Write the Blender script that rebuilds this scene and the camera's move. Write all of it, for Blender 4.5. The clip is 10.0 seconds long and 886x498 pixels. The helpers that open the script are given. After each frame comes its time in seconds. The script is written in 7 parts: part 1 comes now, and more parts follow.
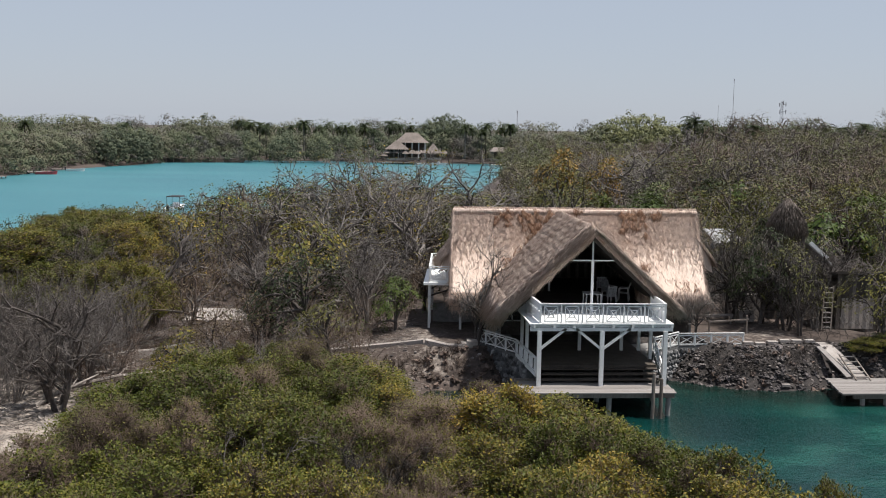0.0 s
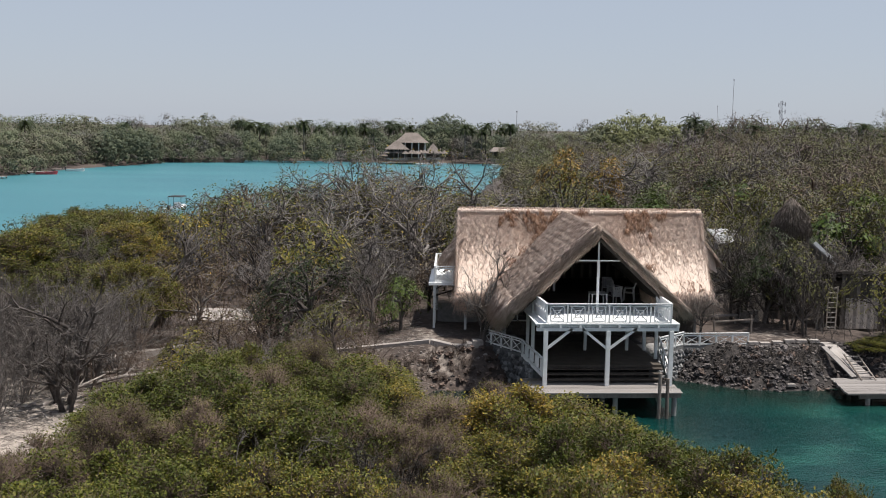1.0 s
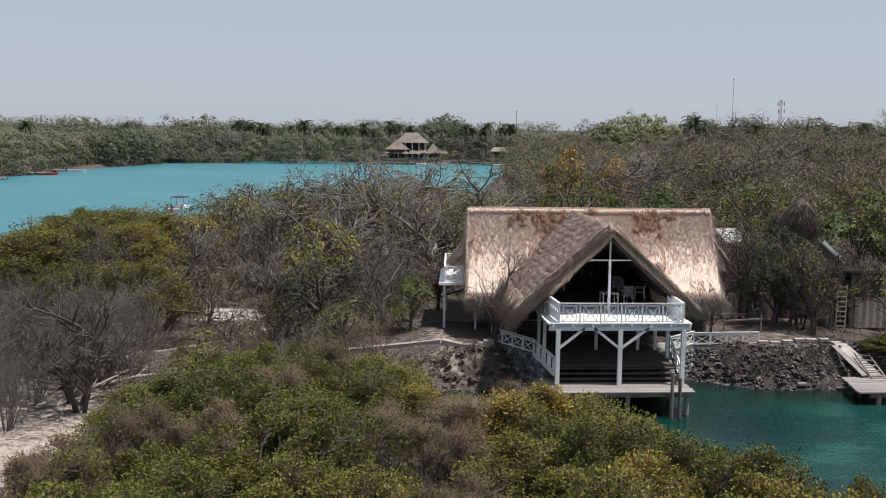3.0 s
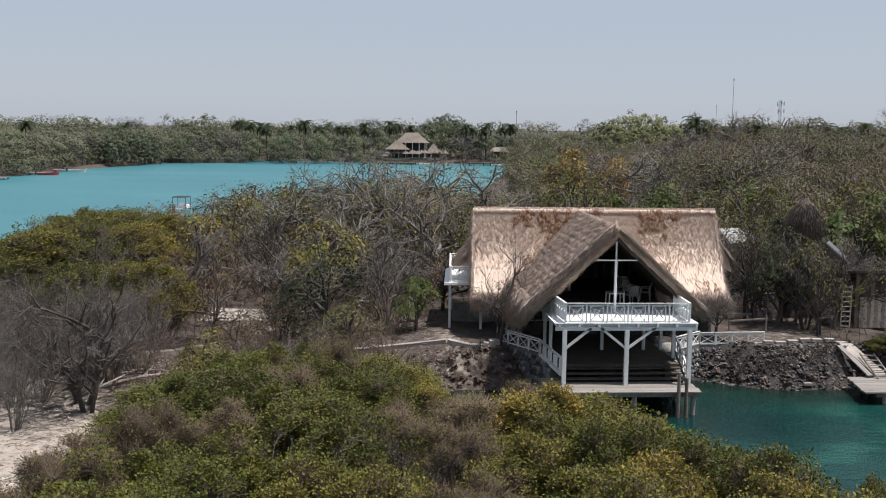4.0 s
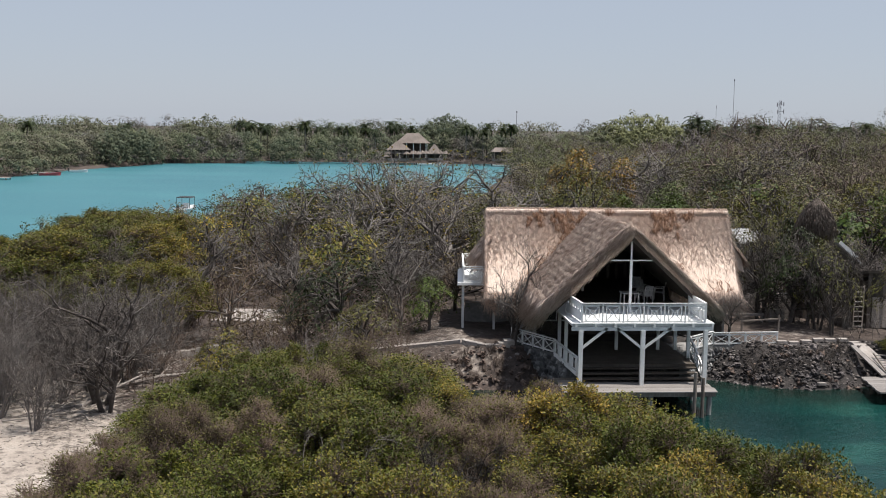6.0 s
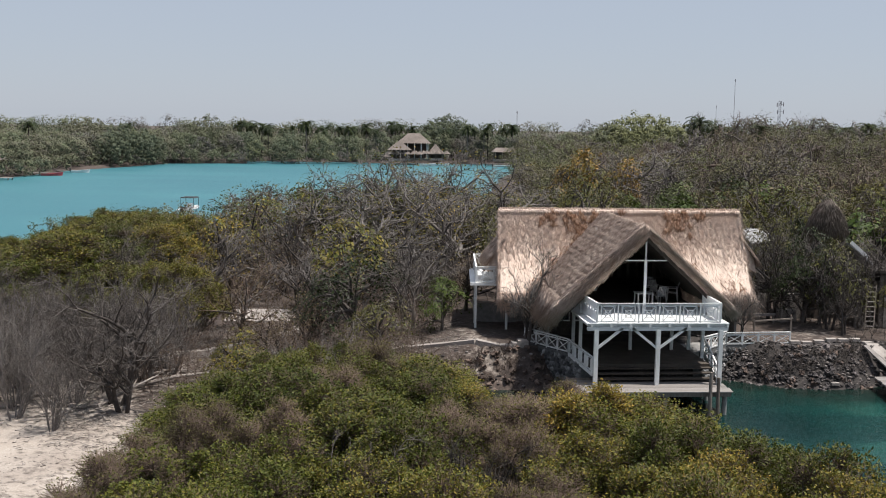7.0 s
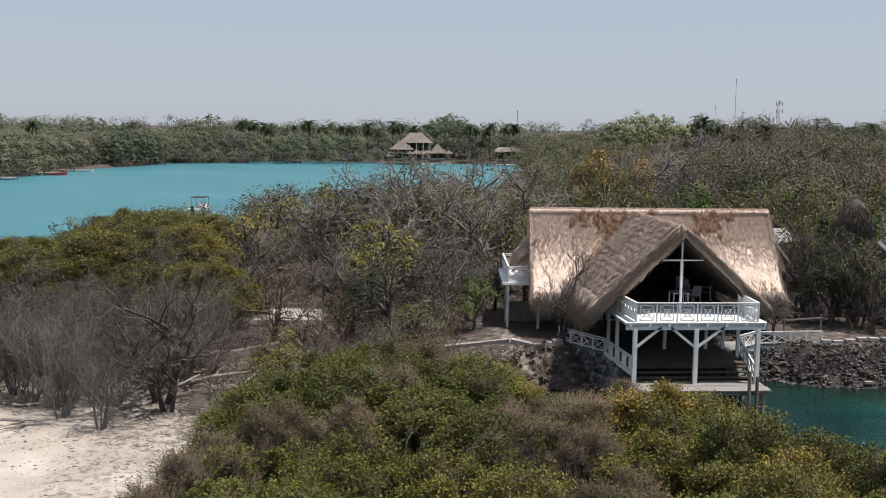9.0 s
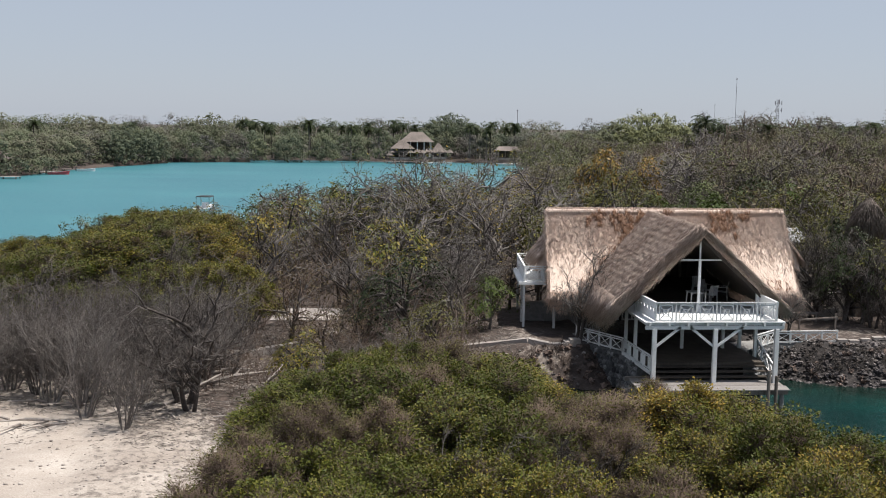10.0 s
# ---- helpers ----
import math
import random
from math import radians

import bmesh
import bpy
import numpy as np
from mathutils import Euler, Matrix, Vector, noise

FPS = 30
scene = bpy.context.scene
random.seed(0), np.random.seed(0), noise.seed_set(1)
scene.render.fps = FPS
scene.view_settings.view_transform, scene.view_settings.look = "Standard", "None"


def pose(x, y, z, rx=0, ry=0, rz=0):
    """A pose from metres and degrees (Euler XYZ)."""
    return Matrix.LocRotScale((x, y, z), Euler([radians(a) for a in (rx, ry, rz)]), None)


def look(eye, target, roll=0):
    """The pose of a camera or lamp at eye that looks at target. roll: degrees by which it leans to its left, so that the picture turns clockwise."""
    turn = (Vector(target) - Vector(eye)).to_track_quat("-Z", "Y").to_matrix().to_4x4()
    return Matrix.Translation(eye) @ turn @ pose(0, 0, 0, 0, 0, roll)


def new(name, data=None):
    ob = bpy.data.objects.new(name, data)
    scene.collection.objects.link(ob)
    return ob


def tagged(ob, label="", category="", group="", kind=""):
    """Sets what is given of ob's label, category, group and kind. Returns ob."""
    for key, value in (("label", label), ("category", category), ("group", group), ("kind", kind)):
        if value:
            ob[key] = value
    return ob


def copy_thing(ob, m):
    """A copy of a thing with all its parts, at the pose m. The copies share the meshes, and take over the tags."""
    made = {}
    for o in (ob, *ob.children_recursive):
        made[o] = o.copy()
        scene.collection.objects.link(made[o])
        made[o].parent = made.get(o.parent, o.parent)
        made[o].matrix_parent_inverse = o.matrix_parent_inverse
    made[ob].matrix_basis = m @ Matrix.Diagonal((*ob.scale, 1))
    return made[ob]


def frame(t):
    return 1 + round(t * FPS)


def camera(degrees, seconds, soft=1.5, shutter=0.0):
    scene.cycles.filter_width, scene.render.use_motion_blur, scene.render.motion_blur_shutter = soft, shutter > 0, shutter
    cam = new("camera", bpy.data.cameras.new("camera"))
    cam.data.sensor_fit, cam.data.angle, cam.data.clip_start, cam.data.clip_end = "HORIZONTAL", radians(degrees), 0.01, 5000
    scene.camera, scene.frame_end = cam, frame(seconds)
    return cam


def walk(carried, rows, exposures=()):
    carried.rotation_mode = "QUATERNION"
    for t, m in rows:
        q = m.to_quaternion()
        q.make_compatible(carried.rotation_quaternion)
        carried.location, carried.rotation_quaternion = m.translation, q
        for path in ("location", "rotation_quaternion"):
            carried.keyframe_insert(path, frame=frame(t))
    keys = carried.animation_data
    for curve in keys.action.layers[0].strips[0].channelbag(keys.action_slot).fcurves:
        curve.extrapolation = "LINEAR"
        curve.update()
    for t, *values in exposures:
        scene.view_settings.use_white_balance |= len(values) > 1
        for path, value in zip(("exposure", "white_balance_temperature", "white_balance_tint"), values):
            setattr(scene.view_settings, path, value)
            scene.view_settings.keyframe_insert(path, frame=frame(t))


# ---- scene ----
cam = camera(45.4, 10.0, soft=1.0)
PATH = [
    (0, (0.241, -0.1, 12.312), (0.387, 1.882, 12.083), 0.9),
    (0.5, (0.079, -0.118, 12.313), (0.226, 1.863, 12.084), 0.9),
    (1, (-0.09, -0.144, 12.322), (0.058, 1.838, 12.093), 0.9),
    (1.5, (-0.246, -0.156, 12.329), (-0.097, 1.825, 12.099), 0.9),
    (2, (-0.417, -0.167, 12.333), (-0.267, 1.814, 12.104), 0.9),
    (2.5, (-0.549, -0.157, 12.323), (-0.399, 1.824, 12.094), 0.8),
    (4, (-1.02, -0.166, 12.32), (-0.868, 1.815, 12.091), 0.8),
    (4.5, (-1.177, -0.183, 12.321), (-1.023, 1.798, 12.092), 0.8),
    (5, (-1.347, -0.182, 12.32), (-1.194, 1.799, 12.091), 0.8),
    (6.5, (-2.139, -0.186, 12.307), (-1.983, 1.795, 12.079), 0.8),
    (7, (-2.544, -0.174, 12.307), (-2.387, 1.807, 12.079), 0.8),
    (7.5, (-2.968, -0.222, 12.317), (-2.81, 1.759, 12.088), 0.8),
    (8, (-3.466, -0.249, 12.311), (-3.306, 1.731, 12.083), 0.8),
    (8.5, (-3.954, -0.281, 12.315), (-3.792, 1.699, 12.086), 0.8),
    (9, (-4.487, -0.312, 12.336), (-4.323, 1.668, 12.107), 0.8),
    (9.5, (-4.976, -0.338, 12.355), (-4.81, 1.642, 12.125), 0.8),
    (10, (-5.481, -0.383, 12.384), (-5.313, 1.597, 12.153), 0.8),
]
walk(cam, [(t, look(eye, target, roll)) for t, eye, target, roll in PATH])

# ---- world, sun ----
SUN_DIR = Vector((0.33, -0.08, 0.94)).normalized()
world = bpy.data.worlds.new("sky")
scene.world = world
world.use_nodes = True
wn = world.node_tree.nodes
sky = wn.new("ShaderNodeTexSky")
sky.sky_type = "NISHITA"
sky.sun_disc = False
sky.sun_elevation = math.asin(SUN_DIR.z)
sky.sun_rotation = math.atan2(SUN_DIR.x, SUN_DIR.y)
sky.altitude, sky.air_density, sky.dust_density, sky.ozone_density = 0.0, 1.0, 0.6, 1.0
wn["Background"].inputs["Strength"].default_value = 0.088
haze = wn.new("ShaderNodeMix")
haze.data_type = "RGBA"
haze.inputs[0].default_value = 0.8
haze.inputs[7].default_value = (4.5, 5.0, 6.0, 1)
world.node_tree.links.new(sky.outputs["Color"], haze.inputs[6])
world.node_tree.links.new(haze.outputs[2], wn["Background"].inputs["Color"])
sun = new("sun", bpy.data.lights.new("sun", "SUN"))
sun.data.energy, sun.data.angle, sun.data.color = 5.4, radians(0.8), (1.0, 0.95, 0.88)
sun.matrix_world = look((0, 0, 200), Vector((0, 0, 200)) - SUN_DIR)
scene.view_settings.exposure = 0.25


# ---- materials ----
def shader(name, rough=0.8, metal=0.0):
    m = bpy.data.materials.new(name)
    m.use_nodes = True
    b = m.node_tree.nodes["Principled BSDF"]
    b.inputs["Roughness"].default_value, b.inputs["Metallic"].default_value = rough, metal
    return m, m.node_tree.nodes, m.node_tree.links, b


def ramp_of(nodes, stops):
    r = nodes.new("ShaderNodeValToRGB")
    r.color_ramp.elements[0].position, r.color_ramp.elements[0].color = stops[0][0], (*stops[0][1], 1)
    r.color_ramp.elements[1].position, r.color_ramp.elements[1].color = stops[-1][0], (*stops[-1][1], 1)
    for at, colour in stops[1:-1]:
        r.color_ramp.elements.new(at).color = (*colour, 1)
    return r


def mixed(nodes, links, a, b, fac, blend="MIX"):
    x = nodes.new("ShaderNodeMix")
    x.data_type, x.blend_type = "RGBA", blend
    for key, value in ((0, fac), (6, a), (7, b)):
        if isinstance(value, (int, float)):
            x.inputs[key].default_value = value
        elif isinstance(value, tuple):
            x.inputs[key].default_value = (*value, 1)
        else:
            links.new(value, x.inputs[key])
    return x.outputs[2]


def noise_of(nodes, links, scale, detail=4, stretch=None, coords="Object", rough=0.6):
    c = nodes.new("ShaderNodeTexCoord")
    n = nodes.new("ShaderNodeTexNoise")
    n.inputs["Scale"].default_value, n.inputs["Detail"].default_value, n.inputs["Roughness"].default_value = scale, detail, rough
    src = nodes.new("ShaderNodeNewGeometry").outputs["Position"] if coords == "World" else c.outputs[coords]
    if stretch:
        mp = nodes.new("ShaderNodeMapping")
        mp.inputs["Scale"].default_value = stretch
        links.new(src, mp.inputs["Vector"])
        src = mp.outputs["Vector"]
    links.new(src, n.inputs["Vector"])
    return n.outputs["Fac"]


def rough_surface(name, stops, scale, fine, rough=0.85, bump=0.4, dist=0.03, stretch=None, per_object=0.0, per_island=0.0):
    """A two-scale mottled surface: broad colour changes, fine grain and relief."""
    m, n, l, b = shader(name, rough)
    src = n.new("ShaderNodeNewGeometry").outputs["Position"]
    def tex(sc, det):
        t = n.new("ShaderNodeTexNoise")
        t.inputs["Scale"].default_value, t.inputs["Detail"].default_value = sc, det
        mp = n.new("ShaderNodeMapping")
        mp.inputs["Scale"].default_value = stretch or (1, 1, 1)
        l.new(src, mp.inputs["Vector"])
        l.new(mp.outputs["Vector"], t.inputs["Vector"])
        return t.outputs["Fac"]
    broad, grain = tex(scale, 5), tex(fine, 6)
    add = n.new("ShaderNodeMath")
    add.operation = "MULTIPLY_ADD"
    l.new(grain, add.inputs[0])
    add.inputs[1].default_value = 0.55
    half = n.new("ShaderNodeMath")
    half.operation = "MULTIPLY"
    l.new(broad, half.inputs[0])
    half.inputs[1].default_value = 0.6
    l.new(half.outputs[0], add.inputs[2])
    value = add.outputs[0]
    for amount, kind in ((per_object, 0), (per_island, 1)):
        if amount:
            r = n.new("ShaderNodeObjectInfo").outputs["Random"] if kind == 0 else n.new("ShaderNodeNewGeometry").outputs["Random Per Island"]
            mr = n.new("ShaderNodeMapRange")
            mr.inputs["To Min"].default_value, mr.inputs["To Max"].default_value = -amount, amount
            l.new(r, mr.inputs["Value"])
            plus = n.new("ShaderNodeMath")
            plus.operation = "ADD"
            l.new(value, plus.inputs[0])
            l.new(mr.outputs["Result"], plus.inputs[1])
            value = plus.outputs[0]
    r = ramp_of(n, stops)
    l.new(value, r.inputs["Fac"])
    l.new(r.outputs["Color"], b.inputs["Base Color"])
    bp = n.new("ShaderNodeBump")
    bp.inputs["Strength"].default_value, bp.inputs["Distance"].default_value = bump, dist
    l.new(grain, bp.inputs["Height"])
    l.new(bp.outputs["Normal"], b.inputs["Normal"])
    return m


def leaf_surface(name, stops, rough=0.5, through_light=0.2):
    """Leaves: each leaf takes its own shade, each tree its own drift, and some light comes through."""
    m, n, l, b = shader(name, rough)
    b.inputs["Specular IOR Level"].default_value = 0.16
    isl = n.new("ShaderNodeNewGeometry").outputs["Random Per Island"]
    obj = n.new("ShaderNodeObjectInfo").outputs["Random"]
    big = noise_of(n, l, 0.55, 2, coords="World")
    a = n.new("ShaderNodeMath")
    a.operation = "MULTIPLY_ADD"
    l.new(obj, a.inputs[0])
    a.inputs[1].default_value = 0.30
    k = n.new("ShaderNodeMath")
    k.operation = "MULTIPLY"
    l.new(isl, k.inputs[0])
    k.inputs[1].default_value = 0.42
    l.new(k.outputs[0], a.inputs[2])
    c = n.new("ShaderNodeMath")
    c.operation = "MULTIPLY_ADD"
    l.new(big, c.inputs[0])
    c.inputs[1].default_value = 0.28
    l.new(a.outputs[0], c.inputs[2])
    r = ramp_of(n, stops)
    l.new(c.outputs[0], r.inputs["Fac"])
    l.new(r.outputs["Color"], b.inputs["Base Color"])
    t = n.new("ShaderNodeBsdfTranslucent")
    l.new(r.outputs["Color"], t.inputs["Color"])
    mx = n.new("ShaderNodeMixShader")
    mx.inputs["Fac"].default_value = through_light
    l.new(b.outputs["BSDF"], mx.inputs[1])
    l.new(t.outputs["BSDF"], mx.inputs[2])
    l.new(mx.outputs["Shader"], n["Material Output"].inputs["Surface"])
    return m


WHITE = rough_surface("white_paint", [(0.2, (0.58, 0.58, 0.56)), (0.45, (0.76, 0.77, 0.77)), (0.8, (0.84, 0.84, 0.84))], 1.6, 14, 0.55, 0.15, 0.004)
WHITE_WORN = rough_surface("worn_white_paint", [(0.2, (0.36, 0.34, 0.31)), (0.45, (0.62, 0.62, 0.61)), (0.8, (0.74, 0.75, 0.75))], 2.2, 18, 0.65, 0.25, 0.005)
# White plastic with the dimness of the shaded room put into its colour.
PLASTIC = shader("shaded_white_plastic", 0.35)[0]
PLASTIC.node_tree.nodes["Principled BSDF"].inputs["Base Color"].default_value = (0.36, 0.36, 0.355, 1)
DECK = rough_surface("weathered_deck_boards", [(0.2, (0.09486, 0.08169, 0.07641)), (0.5, (0.1897, 0.1713, 0.1607)), (0.8, (0.2582, 0.2398, 0.2292))], 2.0, 22, 0.8, 0.35, 0.006, (0.35, 3, 3), per_object=0.14)
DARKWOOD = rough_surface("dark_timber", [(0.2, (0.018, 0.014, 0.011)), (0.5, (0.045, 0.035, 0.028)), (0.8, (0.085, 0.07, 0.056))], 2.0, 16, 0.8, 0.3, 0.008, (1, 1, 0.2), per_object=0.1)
POLEWOOD = rough_surface("grey_weathered_wood", [(0.2, (0.056, 0.044, 0.036)), (0.5, (0.128, 0.104, 0.088)), (0.8, (0.24, 0.208, 0.184))], 3.0, 25, 0.85, 0.4, 0.008, (1, 1, 0.2), per_object=0.12)
THATCH = rough_surface("thatch_bed", [(0.2, (0.36, 0.25, 0.19)), (0.45, (0.64, 0.495, 0.41)), (0.8, (0.79, 0.66, 0.57))], 0.9, 18, 0.95, 0.6, 0.04, (1, 1, 0.35))
STRAW = rough_surface("thatch_straw", [(0.26, (0.52, 0.35, 0.255)), (0.42, (0.68, 0.515, 0.42)), (0.62, (0.735, 0.585, 0.5)), (0.95, (0.775, 0.65, 0.57))], 0.42, 3.2, 0.9, 0.1, 0.02, per_island=0.08)
STRAW_GREY = rough_surface("old_grey_thatch", [(0.2, (0.19, 0.125, 0.095)), (0.42, (0.40, 0.29, 0.23)), (0.62, (0.57, 0.445, 0.37)), (0.95, (0.71, 0.59, 0.51))], 0.6, 4, 0.9, 0.1, 0.02, per_island=0.13)
STRAW_OLD = rough_surface("sooty_old_thatch", [(0.15, (0.045, 0.0375, 0.0315)), (0.45, (0.1275, 0.102, 0.0855)), (0.7, (0.24, 0.195, 0.165)), (0.95, (0.39, 0.3225, 0.2775))], 0.9, 7, 0.9, 0.3, 0.02, per_island=0.2)
STRAW_BROWN = rough_surface("loose_brown_straw", [(0.2, (0.16, 0.075, 0.04)), (0.45, (0.36, 0.19, 0.11)), (0.7, (0.58, 0.37, 0.25)), (0.95, (0.75, 0.57, 0.45))], 0.8, 5, 0.9, 0.1, 0.02, per_island=0.22)
STRAW_FAR = rough_surface("weathered_far_thatch", [(0.2, (0.075, 0.062, 0.055)), (0.5, (0.135, 0.112, 0.099)), (0.8, (0.21, 0.178, 0.16))], 0.5, 2.5, 0.95, 0.6, 0.1, (1, 1, 0.4), per_object=0.08)
BARK = rough_surface("grey_bark", [(0.2, (0.014, 0.0115, 0.010)), (0.45, (0.042, 0.034, 0.030)), (0.62, (0.07, 0.059, 0.053)), (0.85, (0.155, 0.138, 0.128))], 0.8, 9, 0.9, 0.5, 0.02, per_object=0.22)
BARK_PALE = rough_surface("pale_bark", [(0.2, (0.045, 0.039, 0.036)), (0.5, (0.105, 0.093, 0.087)), (0.8, (0.20, 0.18, 0.17))], 0.8, 9, 0.9, 0.5, 0.02, per_object=0.10)
BARK_RED = rough_surface("reddish_brown_twigs", [(0.2, (0.024, 0.016, 0.012)), (0.5, (0.068, 0.046, 0.034)), (0.8, (0.132, 0.093, 0.07))], 0.8, 9, 0.9, 0.5, 0.02, per_object=0.14)
LEAF_GREEN = leaf_surface("green_leaves", [(0.1, (0.021, 0.029, 0.006)), (0.4, (0.058, 0.073, 0.012)), (0.66, (0.115, 0.116, 0.02)), (0.95, (0.25, 0.18, 0.035))])
LEAF_BRIGHT = leaf_surface("bright_green_leaves", [(0.1, (0.018, 0.034, 0.008)), (0.5, (0.048, 0.075, 0.014)), (0.95, (0.11, 0.135, 0.026))])
LEAF_YELLOW = leaf_surface("yellowing_leaves", [(0.1, (0.030, 0.042, 0.009)), (0.4, (0.075, 0.085, 0.017)), (0.64, (0.18, 0.148, 0.028)), (0.95, (0.36, 0.225, 0.045))])
LEAF_ORANGE = leaf_surface("orange_yellow_leaves", [(0.1, (0.055, 0.06, 0.016)), (0.4, (0.12, 0.105, 0.026)), (0.7, (0.26, 0.165, 0.045)), (0.98, (0.38, 0.2, 0.06))])
LEAF_OLIVE = leaf_surface("dusty_olive_leaves", [(0.1, (0.032, 0.036, 0.010)), (0.5, (0.082, 0.082, 0.020)), (0.95, (0.18, 0.155, 0.042))])
LEAF_DARK = leaf_surface("dark_green_leaves", [(0.1, (0.010, 0.017, 0.007)), (0.5, (0.026, 0.038, 0.013)), (0.95, (0.06, 0.07, 0.022))])
LEAF_BROWN = leaf_surface("dry_brown_leaves", [(0.1, (0.045, 0.033, 0.02)), (0.5, (0.105, 0.08, 0.046)), (0.95, (0.17, 0.135, 0.07))])
def wood_surface(name, haze_mix, dark):
    """Mixed woodland: each crown has its own tone, from grey dry twigs through olive to green, with more or less
    distance haze painted into the colour.
    """
    m, n, l, b = shader(name, 0.75)
    b.inputs["Specular IOR Level"].default_value = 0.2
    at = n.new("ShaderNodeAttribute")
    at.attribute_name = "tone"
    isl = n.new("ShaderNodeNewGeometry").outputs["Random Per Island"]
    mr = n.new("ShaderNodeMapRange")
    mr.inputs["To Min"].default_value, mr.inputs["To Max"].default_value = -0.07, 0.07
    l.new(isl, mr.inputs["Value"])
    add = n.new("ShaderNodeMath")
    add.operation = "ADD"
    l.new(at.outputs["Fac"], add.inputs[0])
    l.new(mr.outputs["Result"], add.inputs[1])
    r = ramp_of(n, [(0.0, (0.155, 0.138, 0.128)), (0.18, (0.112, 0.096, 0.088)), (0.34, (0.132, 0.092, 0.074)), (0.5, (0.17, 0.155, 0.078)), (0.66, (0.125, 0.148, 0.052)), (0.82, (0.06, 0.082, 0.04)), (1.0, (0.25, 0.25, 0.07))])
    l.new(add.outputs[0], r.inputs["Fac"])
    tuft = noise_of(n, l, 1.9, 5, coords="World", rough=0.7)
    # Shade between the leaf clumps, painted into the colour as dark noise.
    gap_shade = ramp_of(n, [(0.36, (dark, dark, dark)), (0.5, (0.8, 0.8, 0.8)), (0.62, (1.15, 1.15, 1.15))])
    l.new(tuft, gap_shade.inputs["Fac"])
    # Distance haze is painted in: the crown colour is mixed with grey-green.
    greyed = mixed(n, l, r.outputs["Color"], (0.088, 0.1, 0.09), haze_mix)
    l.new(mixed(n, l, greyed, gap_shade.outputs["Color"], 1.0, "MULTIPLY"), b.inputs["Base Color"])
    bp = n.new("ShaderNodeBump")
    bp.inputs["Strength"].default_value, bp.inputs["Distance"].default_value = 0.6, 0.2
    l.new(tuft, bp.inputs["Height"])
    l.new(bp.outputs["Normal"], b.inputs["Normal"])
    return m


WOODLAND, WOODLAND_FAR = wood_surface("mixed_woodland", 0.08, 0.6), wood_surface("hazed_far_woodland", 0.48, 0.75)
ROCK = rough_surface("coral_rock", [(0.25, (0.008, 0.0072, 0.008)), (0.5, (0.0336, 0.0296, 0.0304)), (0.66, (0.104, 0.0896, 0.0896)), (0.85, (0.272, 0.24, 0.228))], 2.2, 13, 0.95, 1.0, 0.10, per_object=0.12)
ROCK_RED = rough_surface("reddish_rock", [(0.25, (0.02, 0.015, 0.013)), (0.5, (0.085, 0.06, 0.05)), (0.7, (0.19, 0.135, 0.11)), (0.9, (0.34, 0.25, 0.21))], 1.6, 9, 0.95, 1.0, 0.10, per_object=0.12)
RUBBLE = rough_surface("broken_coral", [(0.2, (0.0062, 0.00558, 0.00558)), (0.45, (0.0279, 0.02356, 0.02294)), (0.65, (0.0806, 0.0682, 0.0651)), (0.9, (0.2604, 0.2294, 0.2139))], 1.6, 11, 0.95, 0.8, 0.05, per_island=0.24)
WALL_STONE = rough_surface("grey_wall_stone", [(0.25, (0.03, 0.03, 0.032)), (0.5, (0.095, 0.095, 0.098)), (0.7, (0.2, 0.198, 0.2)), (0.9, (0.36, 0.35, 0.34))], 2.0, 12, 0.95, 0.8, 0.05, per_object=0.2)
MORTAR = rough_surface("dark_mortar", [(0.2, (0.035, 0.035, 0.036)), (0.6, (0.11, 0.11, 0.11)), (0.9, (0.2, 0.2, 0.2))], 1.5, 10, 0.95, 0.7, 0.03)
CONCRETE = rough_surface("pale_concrete", [(0.2, (0.1482, 0.1287, 0.117)), (0.5, (0.2652, 0.234, 0.2145)), (0.8, (0.3744, 0.3432, 0.3198))], 0.9, 9, 0.9, 0.4, 0.02, per_object=0.08)
GREY_WALL = rough_surface("grey_render", [(0.2, (0.10, 0.10, 0.10)), (0.5, (0.19, 0.185, 0.18)), (0.8, (0.30, 0.29, 0.28))], 0.8, 6, 0.9, 0.3, 0.02)
TIN = rough_surface("sheet_metal_roofing", [(0.2, (0.16, 0.16, 0.16)), (0.5, (0.27, 0.27, 0.27)), (0.8, (0.38, 0.38, 0.38))], 0.7, 5, 0.5, 0.2, 0.02)
STEEL = rough_surface("galvanised_steel", [(0.2, (0.14, 0.14, 0.15)), (0.8, (0.30, 0.30, 0.32))], 2, 8, 0.5, 0.1, 0.01)
HULL = rough_surface("white_hull", [(0.2, (0.6, 0.6, 0.6)), (0.8, (0.8, 0.8, 0.8))], 1, 5, 0.3, 0.05, 0.01)
BLACK = rough_surface("black_canvas", [(0.2, (0.012, 0.012, 0.014)), (0.8, (0.03, 0.03, 0.034))], 2, 9, 0.7, 0.2, 0.01)
RED = rough_surface("red_paint", [(0.2, (0.30, 0.04, 0.05)), (0.8, (0.48, 0.08, 0.09))], 2, 9, 0.5, 0.1, 0.01)
LITTER = rough_surface("dry_twig_litter", [(0.2, (0.10, 0.085, 0.075)), (0.5, (0.22, 0.19, 0.17)), (0.8, (0.38, 0.34, 0.31))], 1.0, 9, 0.95, 0.3, 0.02, per_island=0.18)


